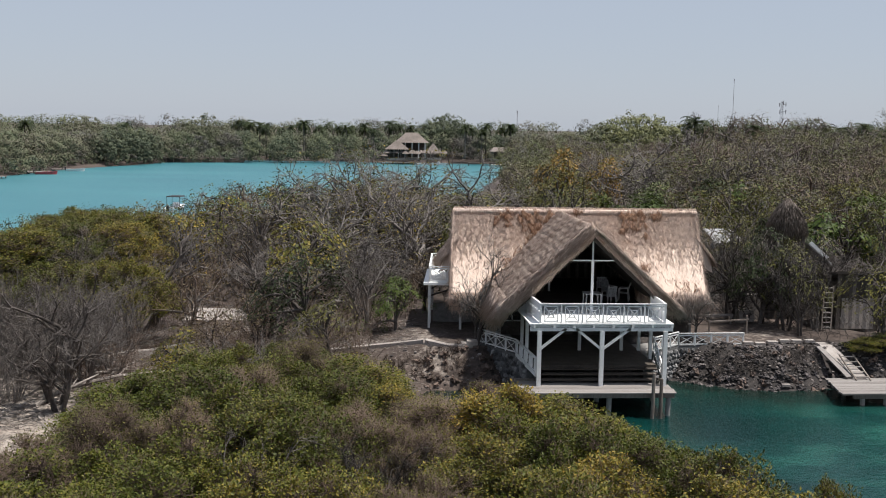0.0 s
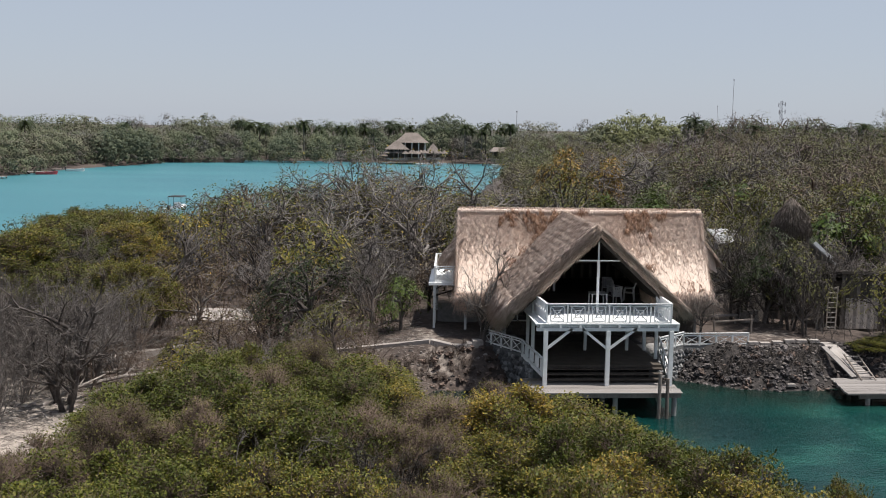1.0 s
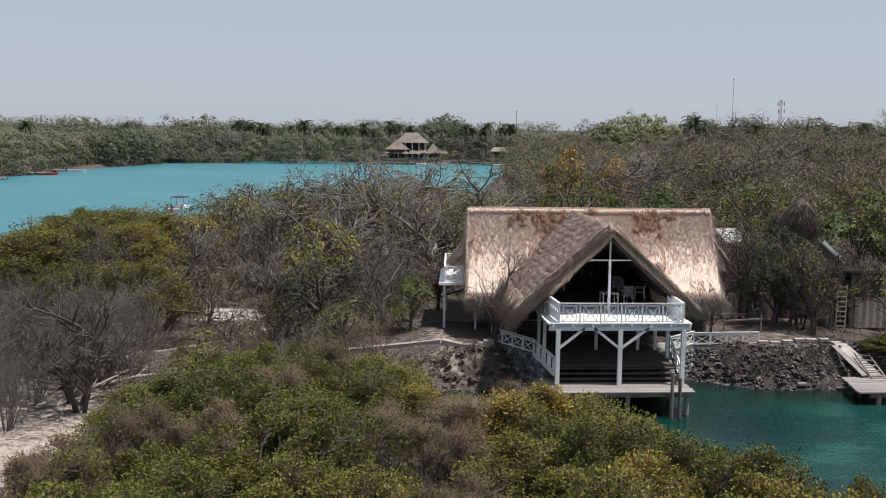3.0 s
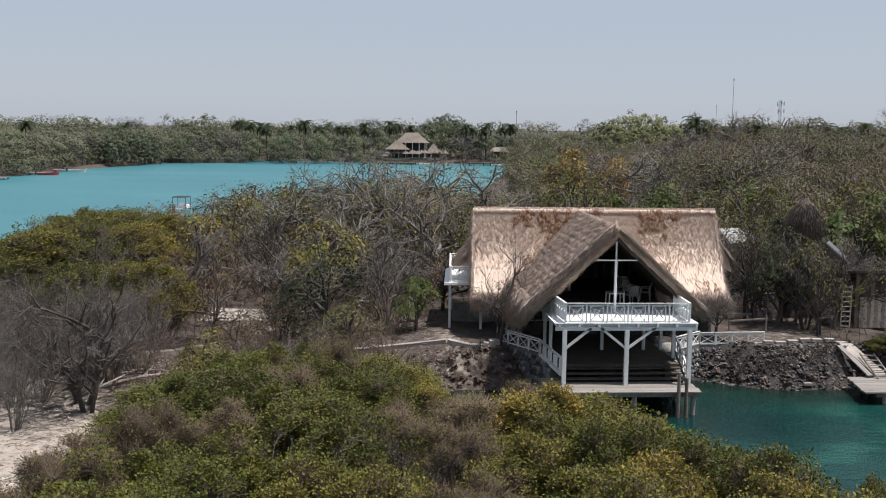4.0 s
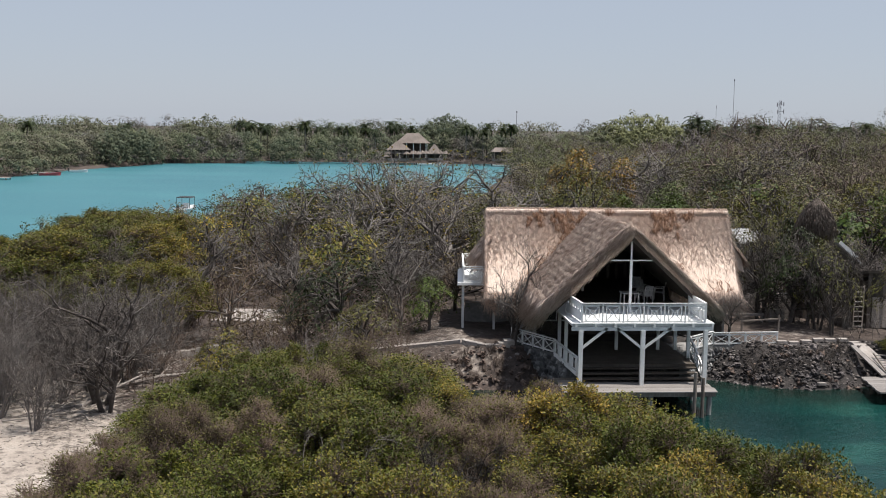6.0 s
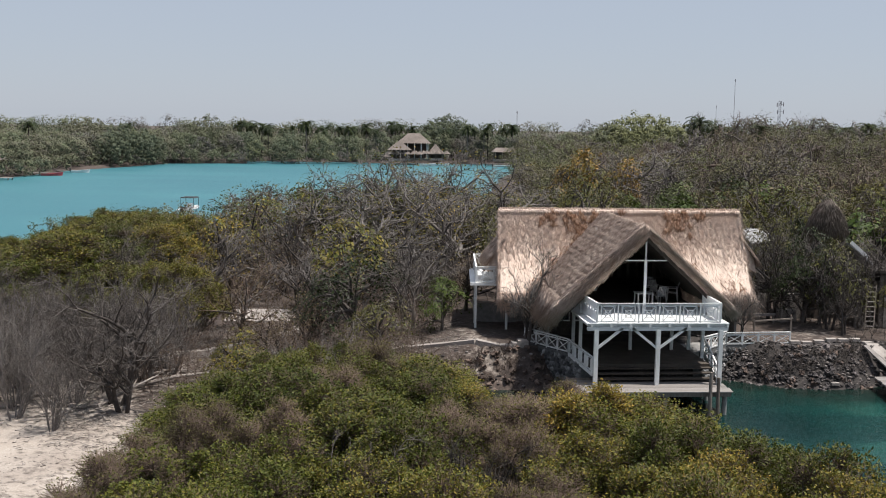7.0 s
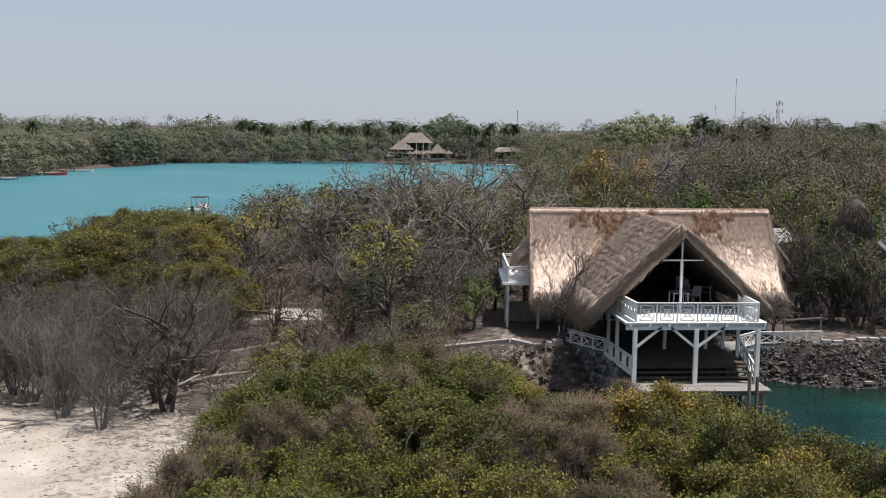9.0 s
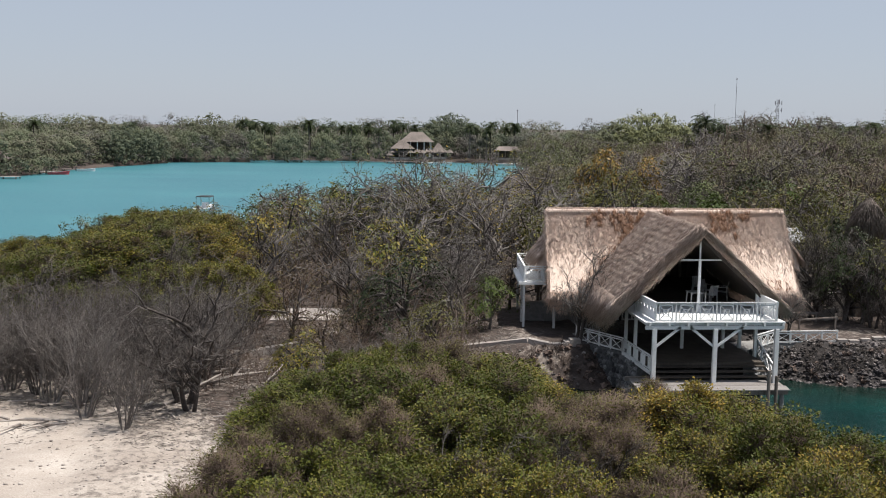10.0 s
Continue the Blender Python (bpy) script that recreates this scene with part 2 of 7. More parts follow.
def ground_surface():
    m, n, l, b = shader("ground_earth_and_sand", 0.95)
    at = n.new("ShaderNodeAttribute")
    at.attribute_name = "sand"
    n1, n2, n3 = (noise_of(n, l, sc, 6, coords="World") for sc in (0.35, 3.0, 17.0))
    litter = ramp_of(n, [(0.30, (0.02, 0.0155, 0.013)), (0.5, (0.06, 0.044, 0.037)), (0.72, (0.16, 0.122, 0.104))])
    l.new(mixed(n, l, n2, n3, 0.5), litter.inputs["Fac"])
    sand = ramp_of(n, [(0.30, (0.21, 0.172, 0.148)), (0.5, (0.335, 0.29, 0.252)), (0.7, (0.50, 0.452, 0.408))])
    l.new(mixed(n, l, n1, n3, 0.45), sand.inputs["Fac"])
    edge = n.new("ShaderNodeMath")
    edge.operation = "MULTIPLY_ADD"
    l.new(n2, edge.inputs[0])
    edge.inputs[1].default_value = 1.1
    l.new(at.outputs["Fac"], edge.inputs[2])
    mr = n.new("ShaderNodeMapRange")
    mr.inputs["From Min"].default_value, mr.inputs["From Max"].default_value = 0.85, 1.15
    l.new(edge.outputs[0], mr.inputs["Value"])
    coral = ramp_of(n, [(0.30, (0.007, 0.006, 0.006)), (0.5, (0.027, 0.023, 0.022)), (0.62, (0.075, 0.062, 0.058)), (0.75, (0.22, 0.18, 0.165))])
    l.new(mixed(n, l, n2, n3, 0.5), coral.inputs["Fac"])
    shore = n.new("ShaderNodeAttribute")
    shore.attribute_name = "rock"
    earth = mixed(n, l, litter.outputs["Color"], sand.outputs["Color"], mr.outputs["Result"])
    l.new(mixed(n, l, earth, coral.outputs["Color"], shore.outputs["Fac"]), b.inputs["Base Color"])
    bp = n.new("ShaderNodeBump")
    bp.inputs["Strength"].default_value, bp.inputs["Distance"].default_value = 0.4, 0.05
    l.new(mixed(n, l, n2, n3, 0.6), bp.inputs["Height"])
    l.new(bp.outputs["Normal"], b.inputs["Normal"])
    return m


def water_surface():
    m, n, l, b = shader("turquoise_water", 0.12)
    b.inputs["IOR"].default_value = 1.33
    b.inputs["Specular IOR Level"].default_value = 0.35
    pos = n.new("ShaderNodeNewGeometry").outputs["Position"]
    sep = n.new("ShaderNodeSeparateXYZ")
    l.new(pos, sep.inputs[0])
    far = n.new("ShaderNodeMapRange")
    far.inputs["From Min"].default_value, far.inputs["From Max"].default_value = 58, 80
    l.new(sep.outputs["Y"], far.inputs["Value"])
    bed = noise_of(n, l, 0.11, 4, (1, 1.6, 1), "World", 0.55)
    cove = ramp_of(n, [(0.36, (0.002, 0.020, 0.019)), (0.5, (0.004, 0.036, 0.032)), (0.64, (0.018, 0.088, 0.07))])
    l.new(bed, cove.inputs["Fac"])
    # Lagoon colour: paler sand bottom, with grazing sky reflection put into it as well.
    bed2 = noise_of(n, l, 0.02, 3, (1, 2.5, 1), "World", 0.5)
    bay = ramp_of(n, [(0.35, (0.036, 0.132, 0.162)), (0.65, (0.047, 0.162, 0.188))])
    l.new(bed2, bay.inputs["Fac"])
    # Darker water by the shore: rock bottom, with shadow and reflection painted in.
    bed_shade = n.new("ShaderNodeAttribute")
    bed_shade.attribute_name = "bed_shade"
    patch = noise_of(n, l, 0.6, 4, coords="World")
    near = n.new("ShaderNodeMath")
    near.operation = "MULTIPLY_ADD"
    l.new(patch, near.inputs[0])
    near.inputs[1].default_value = 0.9
    l.new(bed_shade.outputs["Fac"], near.inputs[2])
    bed_shade_mix = n.new("ShaderNodeMapRange")
    bed_shade_mix.inputs["From Min"].default_value, bed_shade_mix.inputs["From Max"].default_value = 0.6, 1.25
    l.new(near.outputs[0], bed_shade_mix.inputs["Value"])
    over = mixed(n, l, cove.outputs["Color"], (0.006, 0.016, 0.013), bed_shade_mix.outputs["Result"])
    l.new(mixed(n, l, over, bay.outputs["Color"], far.outputs["Result"]), b.inputs["Base Color"])
    calm = n.new("ShaderNodeMapRange")
    calm.inputs["From Min"].default_value, calm.inputs["From Max"].default_value = 50, 110
    calm.inputs["To Min"].default_value, calm.inputs["To Max"].default_value = 0.14, 0.42
    l.new(sep.outputs["Y"], calm.inputs["Value"])
    l.new(calm.outputs["Result"], b.inputs["Roughness"])
    w1 = noise_of(n, l, 1.3, 3, (1, 1.7, 1), "World")
    w2 = noise_of(n, l, 5.5, 2, (1, 1.5, 1), "World")
    bp = n.new("ShaderNodeBump")
    bp.inputs["Strength"].default_value, bp.inputs["Distance"].default_value = 0.5, 0.12
    l.new(mixed(n, l, w1, w2, 0.4), bp.inputs["Height"])
    l.new(bp.outputs["Normal"], b.inputs["Normal"])
    return m


GROUND, WATER = ground_surface(), water_surface()


# ---- mesh helpers ----
class Geo:
    """Collects corners and faces of one mesh."""

    def __init__(self):
        self.v, self.f = [], []

    def add(self, verts, faces):
        k = len(self.v)
        self.v += [tuple(p) for p in verts]
        self.f += [tuple(k + i for i in f) for f in faces]
        return self

    def hexa(self, p):
        return self.add(p, [(3, 2, 1, 0), (4, 5, 6, 7), (0, 1, 5, 4), (1, 2, 6, 5), (2, 3, 7, 6), (3, 0, 4, 7)])

    def box(self, x0, x1, y0, y1, z0, z1):
        return self.hexa([(x0, y0, z0), (x1, y0, z0), (x1, y1, z0), (x0, y1, z0), (x0, y0, z1), (x1, y0, z1), (x1, y1, z1), (x0, y1, z1)])

    def beam(self, p, q, w, h):
        """A squared bar from p to q, w wide across and h deep."""
        p, q = Vector(p), Vector(q)
        d = (q - p).normalized()
        s = d.cross((0, 0, 1) if abs(d.z) < 0.95 else (0, 1, 0)).normalized() * (w / 2)
        u = s.cross(d).normalized() * (h / 2)
        return self.hexa([p - s - u, p + s - u, q + s - u, q - s - u, p - s + u, p + s + u, q + s + u, q - s + u])

    def tube(self, p, q, r0, r1, n=8):
        p, q = Vector(p), Vector(q)
        d = (q - p).normalized()
        s = d.cross((0, 0, 1) if abs(d.z) < 0.95 else (1, 0, 0)).normalized()
        u = s.cross(d)
        ring = [s * math.cos(2 * math.pi * i / n) + u * math.sin(2 * math.pi * i / n) for i in range(n)]
        self.add([p + a * r0 for a in ring] + [q + a * r1 for a in ring],
                 [(i, (i + 1) % n, n + (i + 1) % n, n + i) for i in range(n)] + [tuple(range(n))[::-1], tuple(range(n, 2 * n))])
        return self

    def mesh(self, name):
        me = bpy.data.meshes.new(name)
        me.from_pydata(self.v, [], self.f)
        me.update()
        return me


def tri_mesh(name, verts, tris):
    me = bpy.data.meshes.new(name)
    verts, tris = np.asarray(verts, np.float32), np.asarray(tris, np.int32)
    me.vertices.add(len(verts))
    me.vertices.foreach_set("co", verts.ravel())
    me.loops.add(tris.size)
    me.loops.foreach_set("vertex_index", tris.ravel())
    me.polygons.add(len(tris))
    me.polygons.foreach_set("loop_start", np.arange(0, tris.size, 3, dtype=np.int32))
    me.update(calc_edges=True)
    return me


def thing(name, label, category, group="", kind="", at=(0, 0, 0)):
    ob = tagged(new(name), label, category, group, kind)
    ob.location = at
    return ob


def part(name, shape, material, parent=None, label=""):
    """Links a Geo or a mesh as one object under a thing or a part."""
    me = shape.mesh(name) if isinstance(shape, Geo) else shape
    if not me.materials:
        me.materials.append(material)
    ob = new(name, me)
    if parent:
        ob.parent = parent
    return tagged(ob, label)


def single(name, shape, material, label, category, group="", kind=""):
    return tagged(part(name, shape, material), label, category, group, kind)


# ---- the lie of the land ----
COVE = [(3.3, 48.6), (1.6, 45.5), (2.0, 41.0), (4.2, 37.5), (5.5, 34.0), (7.5, 31.0), (8.5, 26.0), (8.0, 16.0), (6.0, -30.0), (70.0, -60.0), (160.0, 0.0),
        (150.0, 30.0), (50.0, 42.0), (32.0, 47.2), (26.0, 48.5), (22.5, 48.7), (20.2, 48.2), (18.2, 48.6), (16.9, 49.5), (15.4, 50.5), (14.0, 50.0), (7.6, 49.6), (6.2, 48.0), (5.0, 48.5)]
LAGOON = [(-420.0, 82.0), (-120.0, 86.0), (-45.0, 87.0), (-28.0, 90.0), (-14.0, 99.0), (0.0, 113.0), (9.0, 128.0), (14.0, 150.0), (22.0, 200.0), (31.0, 250.0), (44.0, 300.0),
          (48.0, 338.0), (40.0, 342.0), (15.0, 346.0), (-20.0, 344.0), (-60.0, 332.0), (-76.0, 296.0), (-78.0, 240.0), (-110.0, 222.0), (-420.0, 215.0)]


def inside_distance(px, py, poly):
    """Signed distance to a polygon, positive inside it."""
    px, py = np.asarray(px, float), np.asarray(py, float)
    best, inside = np.full(px.shape, 1e9), np.zeros(px.shape, bool)
    for (ax, ay), (bx, by) in zip(poly, poly[1:] + poly[:1]):
        ex, ey = bx - ax, by - ay
        t = np.clip(((px - ax) * ex + (py - ay) * ey) / (ex * ex + ey * ey), 0, 1)
        best = np.minimum(best, np.hypot(px - ax - t * ex, py - ay - t * ey))
        inside ^= ((ay > py) != (by > py)) & (px < ex * (py - ay) / (by - ay + 1e-12) + ax)
    return np.where(inside, best, -best)


def bumps(x, y):
    return 0.10 * np.sin(1.3 * x + 0.7 * y) * np.sin(0.9 * y - 0.4 * x + 1) + 0.05 * np.sin(3.1 * x - 1.7 * y) * np.sin(2.6 * y + 1.1 * x)


def land_height(x, y):
    x, y = np.asarray(x, float), np.asarray(y, float)
    d = np.maximum(inside_distance(x, y, COVE), inside_distance(x, y, LAGOON))
    house = np.clip((x + 2.0) / 5.0, 0, 1) * np.clip((y - 45.0) / 4.0, 0, 1)
    rise = np.clip((y - 44.0) / 14.0, 0, 1)
    level = 0.42 + 0.85 * rise * (1 - house) + 1.25 * house + 0.15 * np.clip((x - 14.0) / 10.0, 0, 1) * np.clip((y - 52.0) / 8.0, 0, 1)
    steep = 0.35 + 0.6 * np.clip((x - 1.0) / 3.0, 0, 1)
    dry = np.minimum(level, -d * steep + 0.04) + bumps(x, y) * np.clip(-d / 2.0, 0, 1)
    rocky = np.clip((x - 0.5) / 1.5, 0, 1) * np.clip((3.0 + d) / 1.5, 0, 1) * np.clip((y - 40.0) / 3.0, 0, 1)
    dry = dry + rocky * (0.16 * np.abs(np.sin(2.9 * x + 1.7 * np.sin(2.3 * y))) * np.abs(np.sin(3.3 * y + 1.3 * np.sin(1.9 * x))) - 0.05)
    wet = np.maximum(-d * 0.55, -2.6)
    return np.where(d > 0, wet, np.maximum(dry, 0.02))


def ground_z(x, y):
    return float(land_height(x, y))


def graded(lo, a, b, hi, step, grow_by=1.22):
    mid = list(np.arange(a, b + step / 2, step))
    out, s, v = [], step, b
    while v < hi:
        s *= grow_by
        v += s
        out.append(min(v, hi))
    pre, s, v = [], step, a
    while v > lo:
        s *= grow_by
        v -= s
        pre.append(max(v, lo))
    return np.array(pre[::-1] + mid + out)


def build_ground():
    xs, ys = graded(-4000, -26, 34, 4000, 0.4), graded(-4000, 18, 66, 4800, 0.4)
    gx, gy = np.meshgrid(xs, ys)
    gz = land_height(gx, gy)
    n, mcount = len(xs), len(ys)
    v = np.stack([gx, gy, gz], -1).reshape(-1, 3)
    i = (np.arange(mcount - 1)[:, None] * n + np.arange(n - 1)).ravel()
    tris = np.concatenate([np.stack([i, i + 1, i + n + 1], -1), np.stack([i, i + n + 1, i + n], -1)])
    me = tri_mesh("ground", v, tris)
    x, y = v[:, 0], v[:, 1]
    beach = (0.58 * np.clip((-9.0 - x - 0.3 * np.maximum(0, y - 38.0)) / 1.5, 0, 1) + 0.5 * np.clip((-14.5 - x - 0.5 * np.maximum(0, y - 40.0)) / 3.0, 0, 1)) * np.clip((52 - y) / 5, 0, 1)
    trail = np.clip(1 - np.abs(y - 47.0 - 0.1 * (x + 12)) / 2.2, 0, 1) * np.clip((-7 - x) / 3.0, 0, 1) * 0.36
    yard = np.clip(1 - np.hypot((x - 21.0) / 5.0, (y - 53.5) / 4.0), 0, 1) * 0.42 + np.clip(1 - np.hypot((x - 3.2) / 2.6, (y - 53.0) / 3.0), 0, 1) * 0.42
    clearing = np.clip(1 - np.hypot((x + 8.0) / 5.0, (y - 59.0) / 4.0), 0, 1) * 0.3 + np.clip(1 - np.hypot((x - 3.6) / 3.2, (y - 49.8) / 1.9), 0, 1) * 0.5
    far_beach = np.clip(1 - np.abs(y - 349.0) / 5.0, 0, 1) * 0.75 * (np.abs(x + 10) < 75)
    sand = np.maximum.reduce([beach, trail, yard, clearing, far_beach, np.zeros_like(x)])
    me.attributes.new("sand", "FLOAT", "POINT").data.foreach_set("value", sand.astype(np.float32))
    near = np.clip((3.2 + inside_distance(x, y, COVE)) / 0.8, 0, 1) * (x > 0.8) * (y > 40) * np.where(x < 7.5, 0.04, 1.0)
    me.attributes.new("rock", "FLOAT", "POINT").data.foreach_set("value", near.astype(np.float32))
    me.polygons.foreach_set("use_smooth", np.ones(len(me.polygons), bool))
    single("ground", me, GROUND, "dry sandy earth with leaf litter and pale beach sand", "ground", kind="structure")


build_ground()
def build_water():
    """The sea's surface, with the dark band along the rocky shore as an attribute: rock bottom plus painted shadow and
    reflection.
    """
    xs, ys = graded(-4000, 0, 40, 4000, 0.8, 1.6), graded(-4000, 20, 54, 4800, 0.8, 1.6)
    gx, gy = np.meshgrid(xs, ys)
    n, rows = len(xs), len(ys)
    i = (np.arange(rows - 1)[:, None] * n + np.arange(n - 1)).ravel()
    me = tri_mesh("water", np.stack([gx, gy, gx * 0], -1).reshape(-1, 3), np.concatenate([np.stack([i, i + 1, i + n + 1], -1), np.stack([i, i + n + 1, i + n], -1)]))
    x, y = gx.ravel(), gy.ravel()
    bed_shade = np.clip(1 - inside_distance(x, y, COVE) / 5.0, 0, 1) * np.clip((y - 41) / 3, 0, 1) * (y < 62)
    me.attributes.new("bed_shade", "FLOAT", "POINT").data.foreach_set("value", bed_shade.astype(np.float32))
    return me


water = build_water()
single("water", water, WATER, "calm turquoise sea water of a sheltered lagoon and cove", "water", kind="structure")


# ---- thatch ----
def straws(rng, count, origin, along, down, length, width, lift=0.05, hang=0.0, size=(0.45, 0.9), thick=0.022, out=None, fray=0.25):
    """Bundles of straw laid on a slope: origin is a top corner, along runs with the ridge, down goes down the slope."""
    origin, along, down = (np.array(a, float) for a in (origin, along, down))
    nrm = np.cross(along, down)
    nrm *= np.sign(nrm[2]) if abs(nrm[2]) > 1e-6 else 1
    u, w = rng.uniform(0, width, count), rng.uniform(-0.1, length, count)
    if hang:
        k = int(count * hang)
        w[:k] = length - rng.uniform(0.0, 0.35, k)
    ln = rng.uniform(*size, count)
    p = origin + u[:, None] * along + w[:, None] * down + nrm * rng.uniform(0, lift, count)[:, None]
    d = down + along * rng.normal(0, fray, count)[:, None] + nrm * rng.normal(0.015, 0.08, count)[:, None]
    d /= np.linalg.norm(d, axis=1)[:, None]
    q = p + d * ln[:, None]
    sag = np.clip((w + ln - length) / 0.5, 0, 1)
    q[:, 2] -= sag * 0.14
    s = np.cross(d, nrm)
    s /= np.linalg.norm(s, axis=1)[:, None]
    t = rng.uniform(0.5, 1.3, count)[:, None] * thick
    v = np.stack([p - s * t, p + s * t, p + nrm * t * 1.2, q], 1).reshape(-1, 3)
    i = np.arange(count)[:, None] * 4
    tris = np.concatenate([i + [0, 2, 3], i + [2, 1, 3], i + [1, 0, 3]])
    return v, tris


def unit_of(a):
    a = np.array(a, float)
    return a / np.linalg.norm(a)


def joined(pieces):
    vs, ts, k = [], [], 0
    for v, t in pieces:
        vs.append(v)
        ts.append(t + k)
        k += len(v)
    return np.concatenate(vs), np.concatenate(ts)


def sloped_slab(p0, p1, p2, p3, thick):
    """A slab whose upper face is the four corners, thickened straight down."""
    top = [Vector(p) for p in (p0, p1, p2, p3)]
    return Geo().hexa([p - Vector((0, 0, thick)) for p in top] + top)


# ---- railings ----
def cross_panel(parent, p, q, z0, z1, material, inner=True):
    """One railing field: upright and level bars, crossed braces and a small square in the middle, each bar a part."""
    p, q = Vector(p), Vector(q)
    lo, hi = Vector((0, 0, z0)), Vector((0, 0, z1))
    bars = [(p + lo, p + hi, 0.034, 0.034), (q + lo, q + hi, 0.034, 0.034), (p + lo, q + lo, 0.03, 0.03), (p + hi, q + hi, 0.03, 0.03), (p + lo, q + hi, 0.026, 0.03), (p + hi, q + lo, 0.028, 0.032)]
    if inner:
        c, zc, e = (p + q) / 2, (z0 + z1) / 2, (q - p) * 0.2
        k = (z1 - z0) * 0.24
        corners = [c - e + Vector((0, 0, zc - k)), c + e + Vector((0, 0, zc - k)), c + e + Vector((0, 0, zc + k)), c - e + Vector((0, 0, zc + k))]
        bars += [(a, b, 0.03, 0.024) for a, b in zip(corners, corners[1:] + corners[:1])]
    for a, b, w, h in bars:
        part("panel_bar", Geo().beam(a, b, w, h), material, parent)


def railing(parent, p, q, floor, height, fields, material, gap=0.38, name="railing", inner=True, balusters=False, floor_end=None):
    """A railing from p to q: top rail, bottom rail, posts, and crossed fields between them; it slopes where the floor does."""
    p, q = Vector((*p, floor)), Vector((*q, floor if floor_end is None else floor_end))

    def up(z):
        return Vector((0, 0, z))

    rail = part(name, Geo().beam(p + up(height), q + up(height), 0.07, 0.05), material, parent)
    z0, z1 = 0.09, height - 0.12
    part("bottom_rail", Geo().beam(p + up(z0 - 0.03), q + up(z0 - 0.03), 0.04, 0.035), material, rail)
    part("middle_rail", Geo().beam(p + up(z1 + 0.03), q + up(z1 + 0.03), 0.03, 0.03), material, rail)
    for i in range(fields):
        a, b = p.lerp(q, (i + gap / 2) / fields), p.lerp(q, (i + 1 - gap / 2) / fields)
        if balusters:
            for c in (a, b):
                part("baluster", Geo().beam(c + up(z0), c + up(z1), 0.09, 0.03), material, rail)
        else:
            cross_panel(rail, a, b, z0, z1, material, inner)
    for i in range(fields + 1):
        c = p.lerp(q, i / fields)
        part("rail_post", Geo().beam(c + up(-0.02), c + up(height + 0.02), 0.055, 0.055), material, rail)
    return rail


def diamond_panel(parent, p, q, z0, z1, material, count):
    """A solid boarded panel pierced by a row of diamond openings."""
    p, q = Vector((*p, 0)), Vector((*q, 0))
    d = (q - p) / count
    side = d.cross(Vector((0, 0, 1))).normalized() * 0.02
    rail = part("side_rail", Geo().beam(p + Vector((0, 0, z1 + 0.03)), q + Vector((0, 0, z1 + 0.03)), 0.09, 0.06), material, parent)
    for i in range(count):
        a = p + d * i
        zc, r = z0 + (z1 - z0) * 0.62, 0.10
        outer = [a + Vector((0, 0, z0)), a + d + Vector((0, 0, z0)), a + d + Vector((0, 0, z1)), a + Vector((0, 0, z1))]
        c = a + d / 2 + Vector((0, 0, zc))
        e = d.normalized() * r
        hole = [c - Vector((0, 0, r)), c + e, c + Vector((0, 0, r)), c - e]
        v = [o - side for o in outer] + [h - side for h in hole] + [o + side for o in outer] + [h + side for h in hole]
        front = [(0, 1, 5, 4), (1, 2, 6, 5), (2, 3, 7, 6), (3, 0, 4, 7)]
        part("panel_board", Geo().add(v, front + [tuple(k + 8 for k in f[::-1]) for f in front] + [(4, 5, 13, 12), (5, 6, 14, 13), (6, 7, 15, 14), (7, 4, 12, 15)]), material, rail)
    part("rail_post", Geo().beam(p + Vector((0, 0, z0 - 0.05)), p + Vector((0, 0, z1 + 0.05)), 0.08, 0.08), material, rail)
    return rail


# ---- the house ----
RIDGE_Y, RIDGE_Z, EAVE_Y, EAVE_Z = 56.5, 7.92, 52.95, 3.55
RX0, RX1 = 5.05, 18.15
AX, APEX_Y, APEX_Z = 10.62, 47.2, 7.86
VERGES = {-1: (4.1, 4.15), 1: (3.75, 4.4)}  # half width and eave height of the front gable, by side
DECK_Z, HALL_Z, UPPER_Z = 1.10, 1.72, 3.89


